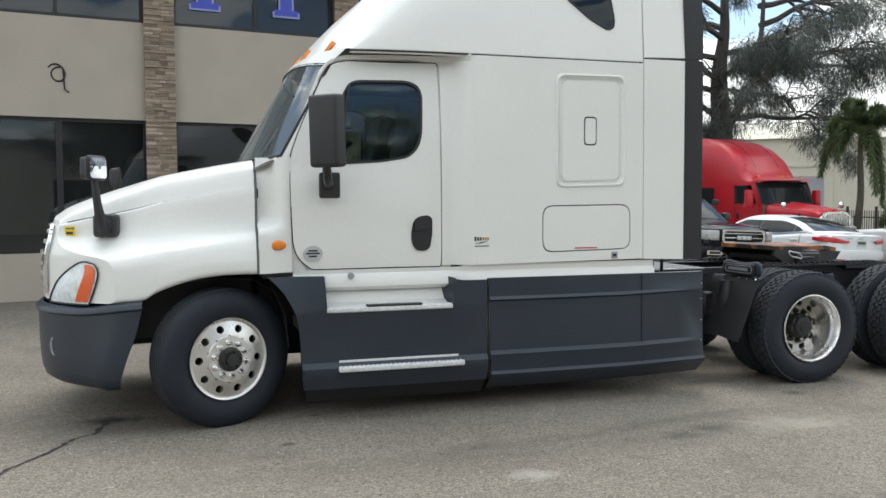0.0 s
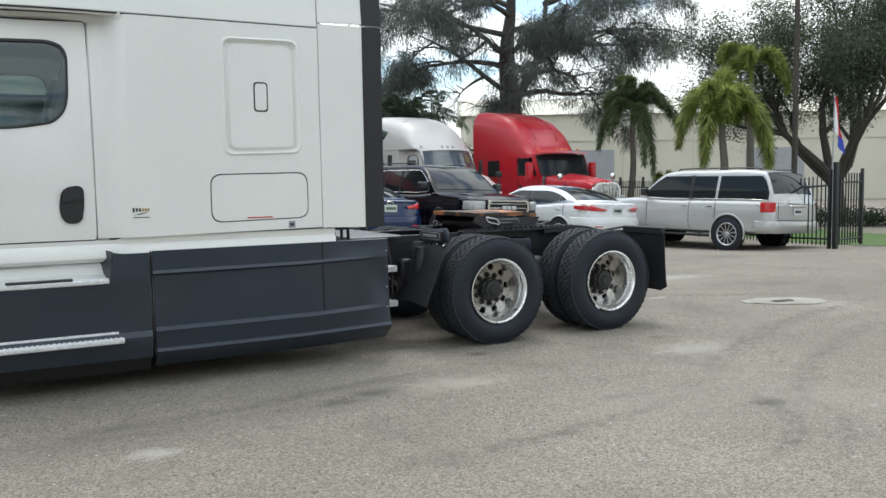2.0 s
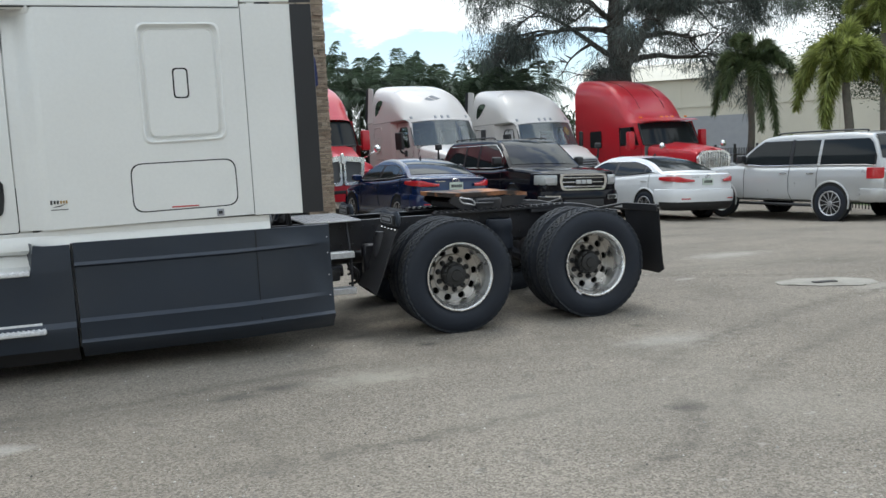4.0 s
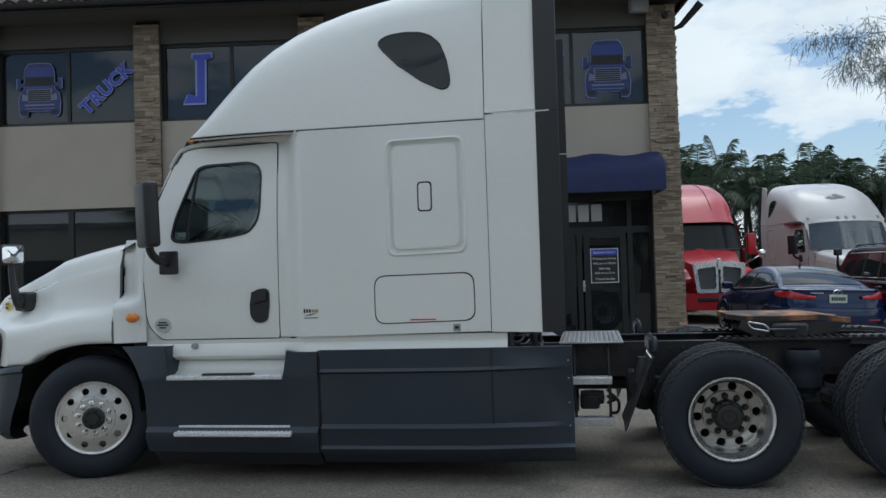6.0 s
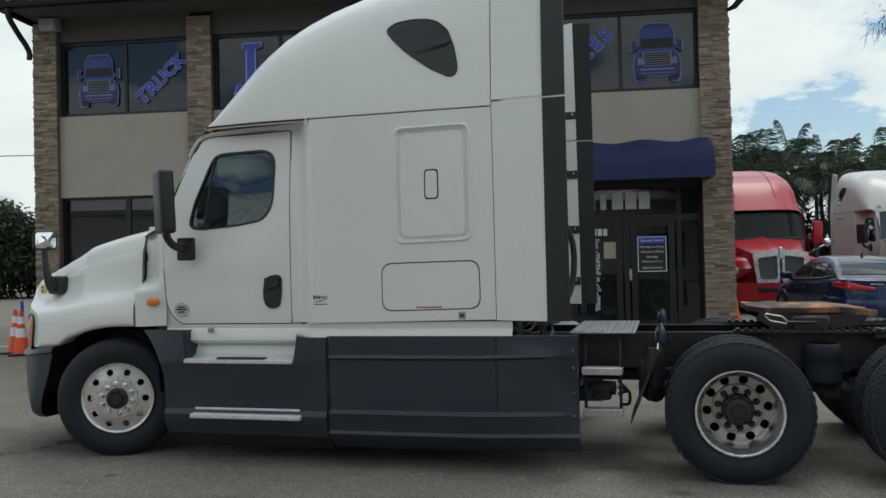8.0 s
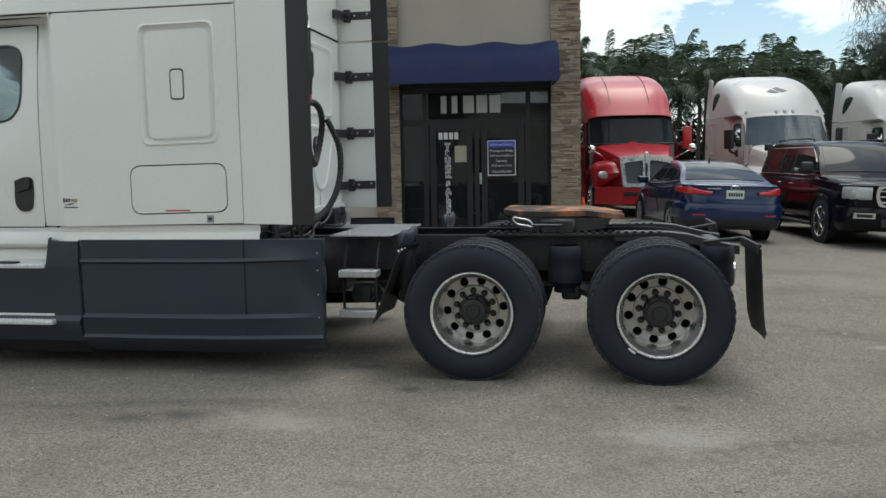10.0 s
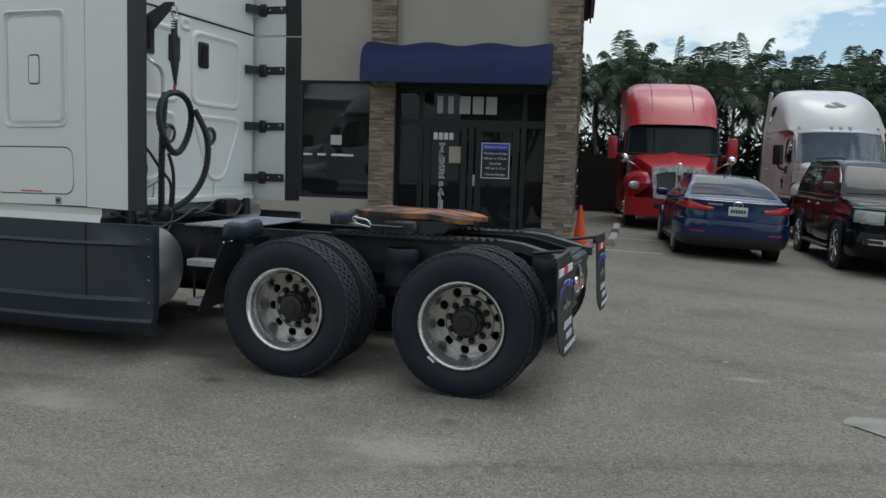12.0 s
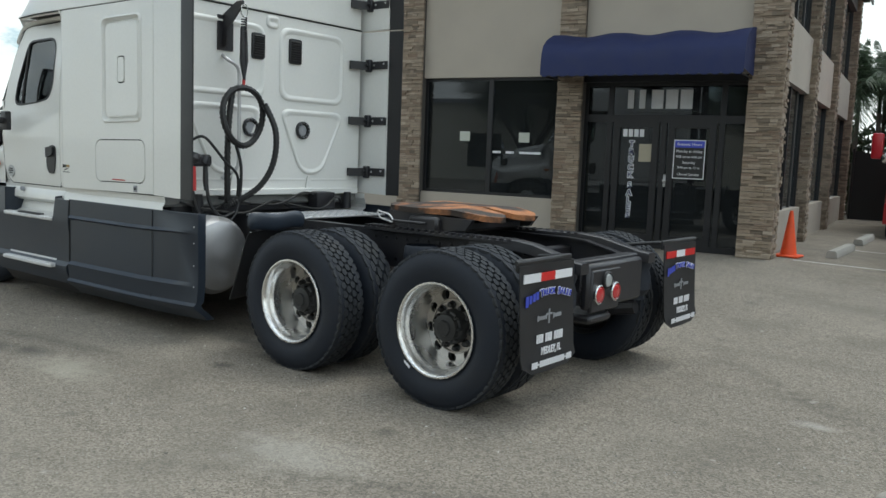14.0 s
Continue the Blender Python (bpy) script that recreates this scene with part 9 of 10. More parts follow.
    bm = bmesh.new()
    if not k:
        box(bm, -1.19, -1.165, -0.55, 0.55, 0.82, 1.48)
    else:
        box(bm, -1.19, -1.165, -0.56, 0.56, 1.04, 1.54)
    part("grille_mesh", bm, GAP_GREY if not k else BLACK, gr)
    for v in (-0.85, -0.2, 0.0, 0.2, 0.85):
        bm = bmesh.new()
        box(bm, -0.03, 0.03, -0.06, 0.06, -0.015, 0.015, 0.01)
        part("marker_lamp", bm, AMBER if k else WHITE_INK, roof).matrix_basis = pose(0.80 + 0.28 * abs(v) ** 3, v * 1.1, 2.74, 0, -45, 0)
    if k:
        bm = bmesh.new()
        loft(bm, [[(0.40 + 0.20 * abs(v) ** 2.5, v * 1.16, 2.60), (0.60 + 0.20 * abs(v) ** 2.5, v * 1.17, 2.66), (0.9, v * 1.15, 2.66)] for v in np.linspace(-1, 1, 13)])
        part("sun_visor", bm, RED, t)
    # roof seams and door outlines
    for s in (-1, 1):
        bm = bmesh.new()
        tube(bm, [(xx - 0.004, s * 0.52, interp(xx, top) + 0.006) for xx in np.linspace(0.95 if not k else 1.5, xe - 0.1, 16)], 0.006, 5)
        part("roof_seam", bm, SEAL, roof)
        bm = bmesh.new()
        tube(bm, [(0.66, s * 1.204, 1.86), (0.66, s * 1.206, 1.15), (1.70, s * 1.206, 1.12), (1.72, s * 1.206, 2.46)], 0.006, 5)
        part("door_seam", bm, SEAL, t)
        bm = bmesh.new()
        box(bm, 1.52, 1.62, s * 1.215 - 0.015, s * 1.215 + 0.015, 1.35, 1.55, 0.01)
        part("door_handle", bm, BLACK, t)
        if not k:
            for z in (1.86, 2.2):
                bm = bmesh.new()
                tube(bm, [(0.82, s * 1.2, z), (0.80, s * 1.42, z)], 0.014, 6)
                part("mirror_bar", bm, BLACK, t)
    for s in (-1, 1):
        bm = bmesh.new()
        box(bm, 0.9, 4.2, s * 1.16 - 0.04, s * 1.16 + 0.04, 0.3, 1.05, 0.02)
        part("side_skirt", bm, RED, t)
    bm = bmesh.new()
    box(bm, -0.9, 7.0, -0.42, 0.42, 0.6, 0.98, 0.02)
    part("frame", bm, FRAME, t)
    for q in (0, 1):
        for s in (-1, 1):
            bm = bmesh.new()
            vs = lathe(bm, [(0.25, s * 1.2), (0.5, s * 1.16), (0.5, s * 0.6), (0.25, s * 0.55)], 28)
            move(bm, vs, Matrix.Translation((5.3 + 1.32 * q, 0, 0.5)))
            part("rear_wheel", bm, RUBBER, t)


red_lot_truck("red sleeper tractor with twin upright grilles", 7.28, 22.5, 0)
red_lot_truck("red long-nosed tractor with a low chrome grille", 18.6, 22.1, 1)

# ---- plants ----
def leaf_mat(name, col, vary=0.3, through=0.35):
    m = mat(name, col, 0.5, vary=vary, scale=1.5, fine=25, bump=0, spec=0.35)
    n, l = m.node_tree.nodes, m.node_tree.links
    b = n["Principled BSDF"]
    src = b.inputs["Base Color"].links[0].from_socket
    geo = n.new("ShaderNodeNewGeometry")
    rg = n.new("ShaderNodeMapRange")
    rg.inputs["To Min"].default_value, rg.inputs["To Max"].default_value = 0.55, 1.5
    l.new(geo.outputs["Random Per Island"], rg.inputs["Value"])
    sc = n.new("ShaderNodeVectorMath")
    sc.operation = "SCALE"
    l.new(src, sc.inputs[0])
    l.new(rg.outputs["Result"], sc.inputs["Scale"])
    l.new(sc.outputs["Vector"], b.inputs["Base Color"])
    # thin blades let some light through
    tr, mx = n.new("ShaderNodeBsdfTranslucent"), n.new("ShaderNodeMixShader")
    mx.inputs[0].default_value = through
    l.new(sc.outputs["Vector"], tr.inputs["Color"])
    l.new(b.outputs[0], mx.inputs[1])
    l.new(tr.outputs[0], mx.inputs[2])
    l.new(mx.outputs[0], n["Material Output"].inputs["Surface"])
    return m


PALM_LEAF = leaf_mat("palm_leaf", (0.085, 0.120, 0.075))
PALM_BRIGHT = leaf_mat("foxtail_leaf", (0.26, 0.295, 0.085), 0.3, 0.45)
PALM_MID = leaf_mat("foxtail_leaf_dark", (0.13, 0.17, 0.08))
PINE_LEAF = leaf_mat("casuarina_needles", (0.095, 0.112, 0.100))
OAK_LEAF = leaf_mat("oak_leaf", (0.090, 0.115, 0.072))
BARK = mat("bark", (0.062, 0.054, 0.047), 0.9, vary=0.35, scale=5, fine=30, bump=0.6)
PALM_BARK = mat("palm_trunk", (0.15, 0.135, 0.115), 0.85, vary=0.25, scale=6, fine=30, bump=0.4)
HEDGE = leaf_mat("hedge_leaf", (0.040, 0.060, 0.030))


def blade(bm, p, tip, wv, sag):
    """A narrow leaf from p to tip that hangs in its middle."""
    mid = p.lerp(tip, 0.55) + Vector((0, 0, sag))
    v = [bm.verts.new(q) for q in (p - wv * 0.5, mid - wv, tip, mid + wv, p + wv * 0.5)]
    bm.faces.new((v[0], v[1], v[3], v[4]))
    bm.faces.new((v[1], v[2], v[3]))


def frond(bm, rng, base, yaw, rise, length, droop, width, n=22, bushy=False):
    """An arching palm frond: a rib with two combs of narrow leaflets, or leaflets all round it."""
    d = Vector((math.cos(yaw), math.sin(yaw), 0))
    side = Vector((-math.sin(yaw), math.cos(yaw), 0))
    pts = []
    for k in range(13):
        t = k / 12
        h = math.sin(rise) * length * t - droop * length * t * t
        pts.append(Vector(base) + d * (math.cos(rise) * length * (t - 0.30 * droop * t * t)) + Vector((0, 0, h)))
    tube(bm, pts, [0.026 * (1 - 0.85 * k / 12) for k in range(13)], 4)
    for k in range(n):
        t = 0.12 + 0.88 * k / n
        i = min(11, int(t * 12))
        p = pts[i].lerp(pts[i + 1], t * 12 - i)
        ax = (pts[i + 1] - pts[i]).normalized()
        ln = width * (math.sin(math.pi * (0.14 + 0.78 * t)) ** 0.6) * rng.uniform(0.8, 1.15)
        if bushy:
            # leaflets all round the rib, swept forward like a brush
            up = side.cross(ax)
            for j in range(7):
                a = 2 * math.pi * (j + rng.uniform(-0.4, 0.4)) / 7 + k
                o = (side * math.cos(a) + up * math.sin(a) + ax * rng.uniform(0.5, 1.1)).normalized()
                tip = p + o * ln * rng.uniform(0.7, 1.1) + Vector((0, 0, -0.30 * ln * rng.uniform(0.4, 1.4)))
                blade(bm, p, tip, ax.cross(o).normalized() * 0.017, 0.06 * ln)
        else:
            for s in (-1, 1):
                o = (side * s + ax * rng.uniform(0.5, 0.8) + Vector((0, 0, rng.uniform(-0.30, 0.05)))).normalized()
                tip = p + o * ln + Vector((0, 0, -0.50 * ln * rng.uniform(0.7, 1.3)))
                blade(bm, p, tip, ax * 0.019, 0.10 * ln)


def make_palm(rng, name, label, leaf, trunk_h, r, fronds, length, width, bushy=False, droop=(0.45, 1.0), rise=(1.3, 0.15), n=None):
    t = thing(name, label, "palm tree")
    bm = bmesh.new()
    lean = rng.uniform(-0.15, 0.15)
    pts = [(lean * (k / 8) ** 2, 0.05 * math.sin(k), trunk_h * k / 8 - 0.05) for k in range(9)]
    tube(bm, pts, [r * (1.25 - 0.45 * k / 8) for k in range(9)], 10)
    part("trunk", bm, PALM_BARK, t)
    bm = bmesh.new()
    base = pts[-1]
    tube(bm, [base, (base[0], base[1], base[2] + 0.35), (base[0], base[1], base[2] + 0.7)], [r * 0.85, r * 0.7, r * 0.35], 8)
    base = (base[0], base[1], base[2] + 0.5)
    for k in range(fronds):
        lv = k / (fronds - 1)
        frond(bm, rng, base, k * 2.4 + rng.uniform(-0.25, 0.25), rise[0] + (rise[1] - rise[0]) * lv + rng.uniform(-0.12, 0.12), length * rng.uniform(0.8, 1.1), droop[0] + (droop[1] - droop[0]) * lv + rng.uniform(-0.08, 0.08), width, n or (46 if not bushy else 46), bushy)
    part("crown", bm, leaf, t, fix=False)
    return t


def leaf_cloud(bm, rng, c, r, n, size, hang=0.0, thin=1.0):
    """A loose clump of small leaves."""
    for _ in range(n):
        u = Vector((rng.gauss(0, 1), rng.gauss(0, 1), rng.gauss(0, 1)))
        u = u.normalized() * (rng.random() ** 0.5)
        p = Vector(c) + Vector((u.x * r[0], u.y * r[1], u.z * r[2]))
        a = Vector((rng.uniform(-1, 1), rng.uniform(-1, 1), rng.uniform(-1, 0.6) - hang)).normalized()
        b = a.cross(Vector((rng.uniform(-1, 1), rng.uniform(-1, 1), rng.uniform(-1, 1)))).normalized()
        s = size * rng.uniform(0.6, 1.3)
        v = [bm.verts.new(q) for q in (p, p + a * s * 0.5 + b * s * 0.28 * thin, p + a * s, p + a * s * 0.5 - b * s * 0.28 * thin)]
        bm.faces.new(v)


def needle_tuft(bm, rng, c, reach, n):
    """A loose hanging broom of long thin needles."""
    c = Vector(c)
    lean = Vector((rng.uniform(-0.35, 0.35), rng.uniform(-0.35, 0.35), -1.0))
    for _ in range(n):
        o = Vector((rng.gauss(0, 0.34), rng.gauss(0, 0.34), rng.gauss(-0.15, 0.34)))
        p = c + o * reach
        d = (o * 0.9 + lean * rng.uniform(0.1, 0.9) + Vector((rng.uniform(-0.5, 0.5), rng.uniform(-0.5, 0.5), rng.uniform(-0.3, 0.35)))).normalized()
        ln = reach * rng.uniform(0.30, 0.65)
        w = d.cross(Vector((rng.uniform(-1, 1), rng.uniform(-1, 1), rng.uniform(-1, 1)))).normalized() * 0.0085
        tip = p + d * ln + Vector((0, 0, -0.25 * ln))
        v = [bm.verts.new(q) for q in (p - w, p + d * ln * 0.55 - w, tip, p + d * ln * 0.55 + w, p + w)]
        bm.faces.new(v)


def limb(bm, rng, start, way, length, r, depth, tips, bend=0.25, fork=3, rise=0.12):
    pts, rad = [Vector(start)], [r]
    d = Vector(way).normalized()
    n = 5
    for k in range(n):
        d = (d + Vector((rng.uniform(-bend, bend), rng.uniform(-bend, bend), rng.uniform(-bend, bend) * 0.7 + rise * 0.5))).normalized()
        pts.append(pts[-1] + d * length / n)
        rad.append(r * (1 - 0.55 * (k + 1) / n))
    tube(bm, pts, rad, 7 if depth > 1 else 4)
    tips += [(p, depth) for p in pts[2:]]
    if depth > 0:
        for j in range(fork):
            k = rng.randint(2, n)
            nd = (d + Vector((rng.uniform(-0.9, 0.9), rng.uniform(-0.9, 0.9), rng.uniform(-0.35, 0.55)))).normalized()
            limb(bm, rng, pts[k], nd, length * rng.uniform(0.5, 0.75), rad[k] * 0.75, depth - 1, tips, bend, fork, rise)


def make_tree(rng, name, label, at, trunk_h, r, dirs, leaf, clump, per, size, hang, thin, depth=2, fork=3, skip=0.0):
    t = thing(name, label, "tree", at)
    bm = bmesh.new()
    tips = []
    tube(bm, [(0, 0, -0.1), (0.03, 0, 0.3), (0.05, 0.03, trunk_h * 0.5), (0.0, 0.05, trunk_h)], [r * 1.5, r * 1.1, r * 0.95, r * 0.85], 12)
    for d, ln, rr in dirs:
        limb(bm, rng, (0, 0.05, trunk_h * rng.uniform(0.82, 1.0)), d, ln, rr, depth, tips, fork=fork)
    part("trunk", bm, BARK, t)
    bm = bmesh.new()
    for p, dep in tips:
        if dep >= depth or rng.random() < skip:
            continue
        q = p + Vector((rng.uniform(-0.4, 0.4), rng.uniform(-0.4, 0.4), rng.uniform(-0.3, 0.3)))
        k = rng.uniform(0.6, 1.25)
        leaf_cloud(bm, rng, q, (clump[0] * k, clump[0] * k, clump[1] * k), int(per * k), size, hang, thin)
    part("crown", bm, leaf, t, fix=False)
    return t


def make_casuarina(rng, at):
    """A stout trunk with long level limbs and hanging needle tufts along all twigs."""
    t = thing("casuarina_tree", "tall wispy dark casuarina with hanging needles", "tree", at)
    bm = bmesh.new()
    trunk = smooth_line([(0.1, 0, -0.1), (0.05, 0, 2.5), (0, 0, 5.0), (-0.1, 0.05, 7.0), (0.1, 0.0, 9.0), (0.0, 0.1, 12.0)], 5)
    tube(bm, trunk, [0.62 - 0.55 * (k / (len(trunk) - 1)) ** 1.1 for k in range(len(trunk))], 12)
    second = smooth_line([(0.05, 0, 4.7), (0.6, -0.2, 5.6), (1.25, -0.3, 6.9), (1.7, -0.2, 9.0), (1.9, 0.0, 11.5)], 5)
    tube(bm, second, [0.24 - 0.19 * k / (len(second) - 1) for k in range(len(second))], 10)
    twigs = []

    def bough(start, az, length, rise, r, depth):
        d = Vector((math.cos(az), math.sin(az), rise))
        pts, rad, p = [Vector(start)], [r], Vector(start)
        n = 7
        for k in range(n):
            d = (d + Vector((rng.uniform(-0.22, 0.22), rng.uniform(-0.22, 0.22), rng.uniform(-0.22, 0.22) - 0.05))).normalized()
            p = p + d * length / n
            pts.append(p)
            rad.append(r * (1 - 0.8 * (k + 1) / n))
        tube(bm, pts, rad, 6 if depth > 0 else 4)
        if depth == 0:
            twigs.extend(pts[2:])
            return
        twigs.extend(pts[5:])
        for j in range(6):
            k = rng.randint(2, n)
            way = math.atan2(d.y, d.x) + rng.uniform(-1.1, 1.1)
            bough(pts[k], way, length * rng.uniform(0.30, 0.52), rng.uniform(-0.7, 0.55), rad[k] * 0.7 + 0.006, depth - 1)

    for z, az, ln, rise in ((4.6, 195, 4.0, 0.30), (5.2, 345, 4.8, 0.30), (5.2, 172, 4.6, 0.75), (5.6, 218, 4.4, 0.55), (5.9, 8, 5.4, 0.55), (6.2, 140, 4.8, 0.6), (6.4, 332, 6.0, 0.40), (6.8, 190, 5.6, 0.35), (6.9, 258, 4.6, 0.35), (7.2, 60, 4.8, 0.5),
                            (7.4, 350, 6.4, 0.30), (7.6, 165, 5.6, 0.25), (7.8, 285, 4.8, 0.25), (8.2, 20, 5.8, 0.2), (8.4, 205, 5.2, 0.25), (8.8, 100, 4.6, 0.4), (9.0, 310, 5.0, 0.25), (9.4, 180, 4.6, 0.35), (9.8, 0, 4.8, 0.35), (10.2, 230, 4.0, 0.4), (10.8, 140, 3.4, 0.6), (11.2, 330, 3.4, 0.6)):
        x = 0.0 if abs(((az + 180) % 360) - 180) > 70 else interp(z, [(5, 0.2), (7, 1.25), (9, 1.7)])
        bough((x, 0, z), radians(az), ln, rise, 0.13, 2)
    part("trunk", bm, BARK, t)
    bm = bmesh.new()
    for p in twigs:
        # foliage gathers in clumps with sky between them
        if math.sin(1.9 * p.x + 0.7) + math.sin(2.1 * p.z + 1.3 * p.x) + math.sin(1.7 * p.y - 0.8 * p.z) < -0.55 + rng.uniform(-0.7, 0.5):
            continue
        k = rng.uniform(0.5, 1.15)
        q = p + Vector((rng.uniform(-0.25, 0.25), rng.uniform(-0.25, 0.25), rng.uniform(-0.45, 0.25)))
        needle_tuft(bm, rng, q, 0.54 * k, int(40 * k))
    part("crown", bm, PINE_LEAF, t, fix=False)
    return t


def on_ground(x, y, yaw=0, k=1.0):
    return Matrix.Translation((x, y, ground_z(x, y))) @ Matrix.Rotation(radians(yaw), 4, "Z") @ Matrix.Scale(k, 4)


def place_plants():
    rng = random.Random(11)
    kinds = [make_palm(rng, "palm_tree", "slender dark green palm in a dense row", PALM_LEAF, h, 0.08, 11, 2.35, 0.62, droop=(0.38, 1.0), rise=(1.42, 0.30), n=40) for h in (3.6, 4.0, 3.1, 3.8)]
    for p in kinds:
        p["group"] = "palms behind the trucks"
    U, N = Vector((math.cos(radians(8.3)), math.sin(radians(8.3)), 0)), Vector((-math.sin(radians(8.3)), math.cos(radians(8.3)), 0))
    C = Vector((5.93, 14.95, 0))
    spots = []
    for i in range(19):
        for row in range(2):
            p = C + U * (-2.0 + i * 0.92 + rng.uniform(-0.3, 0.3) + 0.5 * row) + N * (15.6 + 1.5 * row + rng.uniform(-0.4, 0.4))
            spots.append((p.x, p.y, rng.uniform(0.92, 1.1)))
    # palms at the far left, behind the tanks
    for i in range(9):
        spots.append((-32.5 + i * 1.5 + rng.uniform(-0.5, 0.5), 37.2 + 0.6 * i + rng.uniform(-0.8, 0.8), rng.uniform(0.95, 1.1)))
    for i, (x, y, k) in enumerate(spots):
        if i < 4:
            kinds[i].matrix_basis = on_ground(x, y, rng.uniform(0, 360), k)
        else:
            copy_thing(kinds[i % 4], on_ground(x, y, rng.uniform(0, 360), k)).scale = (k, k, k)
    # dark growth under the palms
    bm = bmesh.new()
    for i in range(52):
        p = C + U * (-3.0 + i * 0.42) + N * (16.8 + rng.uniform(-0.5, 1.0))
        leaf_cloud(bm, rng, (p.x, p.y, 1.9 + rng.uniform(-0.4, 0.6)), (0.9, 0.9, 1.6), 300, 0.42, 0.5, 0.45)
    h = tagged(part("hedge", bm, HEDGE, None, fix=False), "dense dark green undergrowth below the palms", "hedge", kind="stuff")
    bm = bmesh.new()
    for i in range(150):
        x, y = -37.0 + i * 0.125, 32.9 + 0.42 * 0.125 * i + rng.uniform(0, 2.2)
        leaf_cloud(bm, rng, (x, y, rng.choice((0.8, 1.6, 2.4, 3.2, 4.0)) + rng.uniform(-0.5, 0.5)), (1.2, 1.2, 1.1), 430, 0.34, 0.3, 0.7)
    tagged(part("hedge", bm, HEDGE, None, fix=False), "dark green tropical hedge along the far yard edge", "hedge", kind="stuff")
    bm = bmesh.new()
    for i in range(60):
        x, y = 25.5 + 0.11 * i, 18.6 - 0.11 * i + rng.uniform(-0.3, 0.3)
        leaf_cloud(bm, rng, (x, y, 0.10 + rng.uniform(-0.15, 0.15)), (0.5, 0.5, 0.35), 220, 0.10, 0.1, 0.9)
    tagged(part("hedge", bm, HEDGE, None, fix=False), "low clipped dark green hedge along the road", "hedge", kind="stuff")
    # foxtail palms by the fence
    fox = make_palm(rng, "foxtail_palm", "bushy yellow-green foxtail palm behind the fence", PALM_BRIGHT, 3.3, 0.13, 11, 3.2, 0.52, True, droop=(0.80, 1.30), rise=(1.32, 0.55), n=150)
    fox["group"] = "foxtail palms"
    fox.matrix_basis = on_ground(22.6, 19.6, 40, 1.05)
    tall = make_palm(rng, "foxtail_palm", "taller foxtail palm with pale green fronds", PALM_BRIGHT, 5.1, 0.13, 6, 3.0, 0.50, True, droop=(0.75, 1.0), rise=(1.1, 0.7), n=120)
    tall.matrix_basis = on_ground(25.4, 20.9, 150, 1.0)
    tall["group"] = "foxtail palms"
    dark = make_palm(rng, "foxtail_palm", "dark green foxtail palm with a bare trunk", PALM_MID, 3.8, 0.12, 11, 3.0, 0.46, True, droop=(0.62, 1.15), rise=(1.32, 0.50), n=120)
    dark.matrix_basis = on_ground(22.9, 24.4, 80, 1.0)
    dark["group"] = "foxtail palms"
    low = make_palm(rng, "young_palm", "low young palm by the fence", PALM_BRIGHT, 0.7, 0.09, 8, 1.7, 0.30, True, droop=(0.5, 1.0), rise=(1.35, 0.8), n=60)
    low.matrix_basis = on_ground(23.2, 22.7, 20, 1.0)
    # casuarina and oak
    make_casuarina(rng, on_ground(20.4, 29.0))
    make_tree(random.Random(5), "oak_tree", "broad dark green oak with a forked trunk", on_ground(29.2, 20.2), 1.5, 0.30,
              [((-0.9, 0.5, 1.0), 4.4, 0.17), ((-0.5, -0.5, 1.2), 5.0, 0.17), ((0.3, 0.4, 1.2), 5.2, 0.18), ((0.9, -0.2, 0.9), 4.8, 0.15), ((0.1, -0.9, 1.0), 4.4, 0.14), ((-0.2, 0.9, 1.1), 4.6, 0.15)],
              OAK_LEAF, (1.05, 0.75), 430, 0.088, 0.1, 0.95, 2, 4, 0.08)
    oak = bpy.data.objects["oak_tree"]
    for x, y, yaw in ((7.5, -19.0, 40), (-9.0, -24.0, 130), (19.0, -22.0, 260)):
        copy_thing(oak, on_ground(x, y, yaw))["label"] = "broad oak across the yard"
    pole = thing("utility_pole", "dark wooden utility pole behind the fence", "utility pole", on_ground(24.7, 18.5))
    bm = bmesh.new()
    tube(bm, [(0, 0, -0.1), (0.02, 0, 4.0), (0.03, 0, 9.5)], [0.10, 0.09, 0.08], 10)
    part("pole", bm, BARK, pole)


place_plants()

# ---- distance and yard ----
WAREHOUSE = mat("beige_warehouse", (0.58, 0.55, 0.46), 0.9, vary=0.06, scale=0.6, fine=40, bump=0.1, dirt=((0.40, 0.37, 0.30), 0.3))
FENCE_BLACK = mat("black_fence", (0.012, 0.012, 0.013), 0.45, vary=0.1, bump=0.02)
CONE = mat("cone_orange", (0.75, 0.08, 0.015), 0.55, vary=0.1, scale=8, dirt=((0.3, 0.06, 0.03), 0.25))
PAINT_LINE = mat("worn_line_paint", (0.55, 0.54, 0.50), 0.8, vary=0.25, scale=8, fine=60, bump=0.2, dirt=((0.25, 0.24, 0.22), 0.8))
GRASS = mat("grass", (0.06, 0.11, 0.02), 0.9, vary=0.3, scale=4, fine=90, bump=0.5)


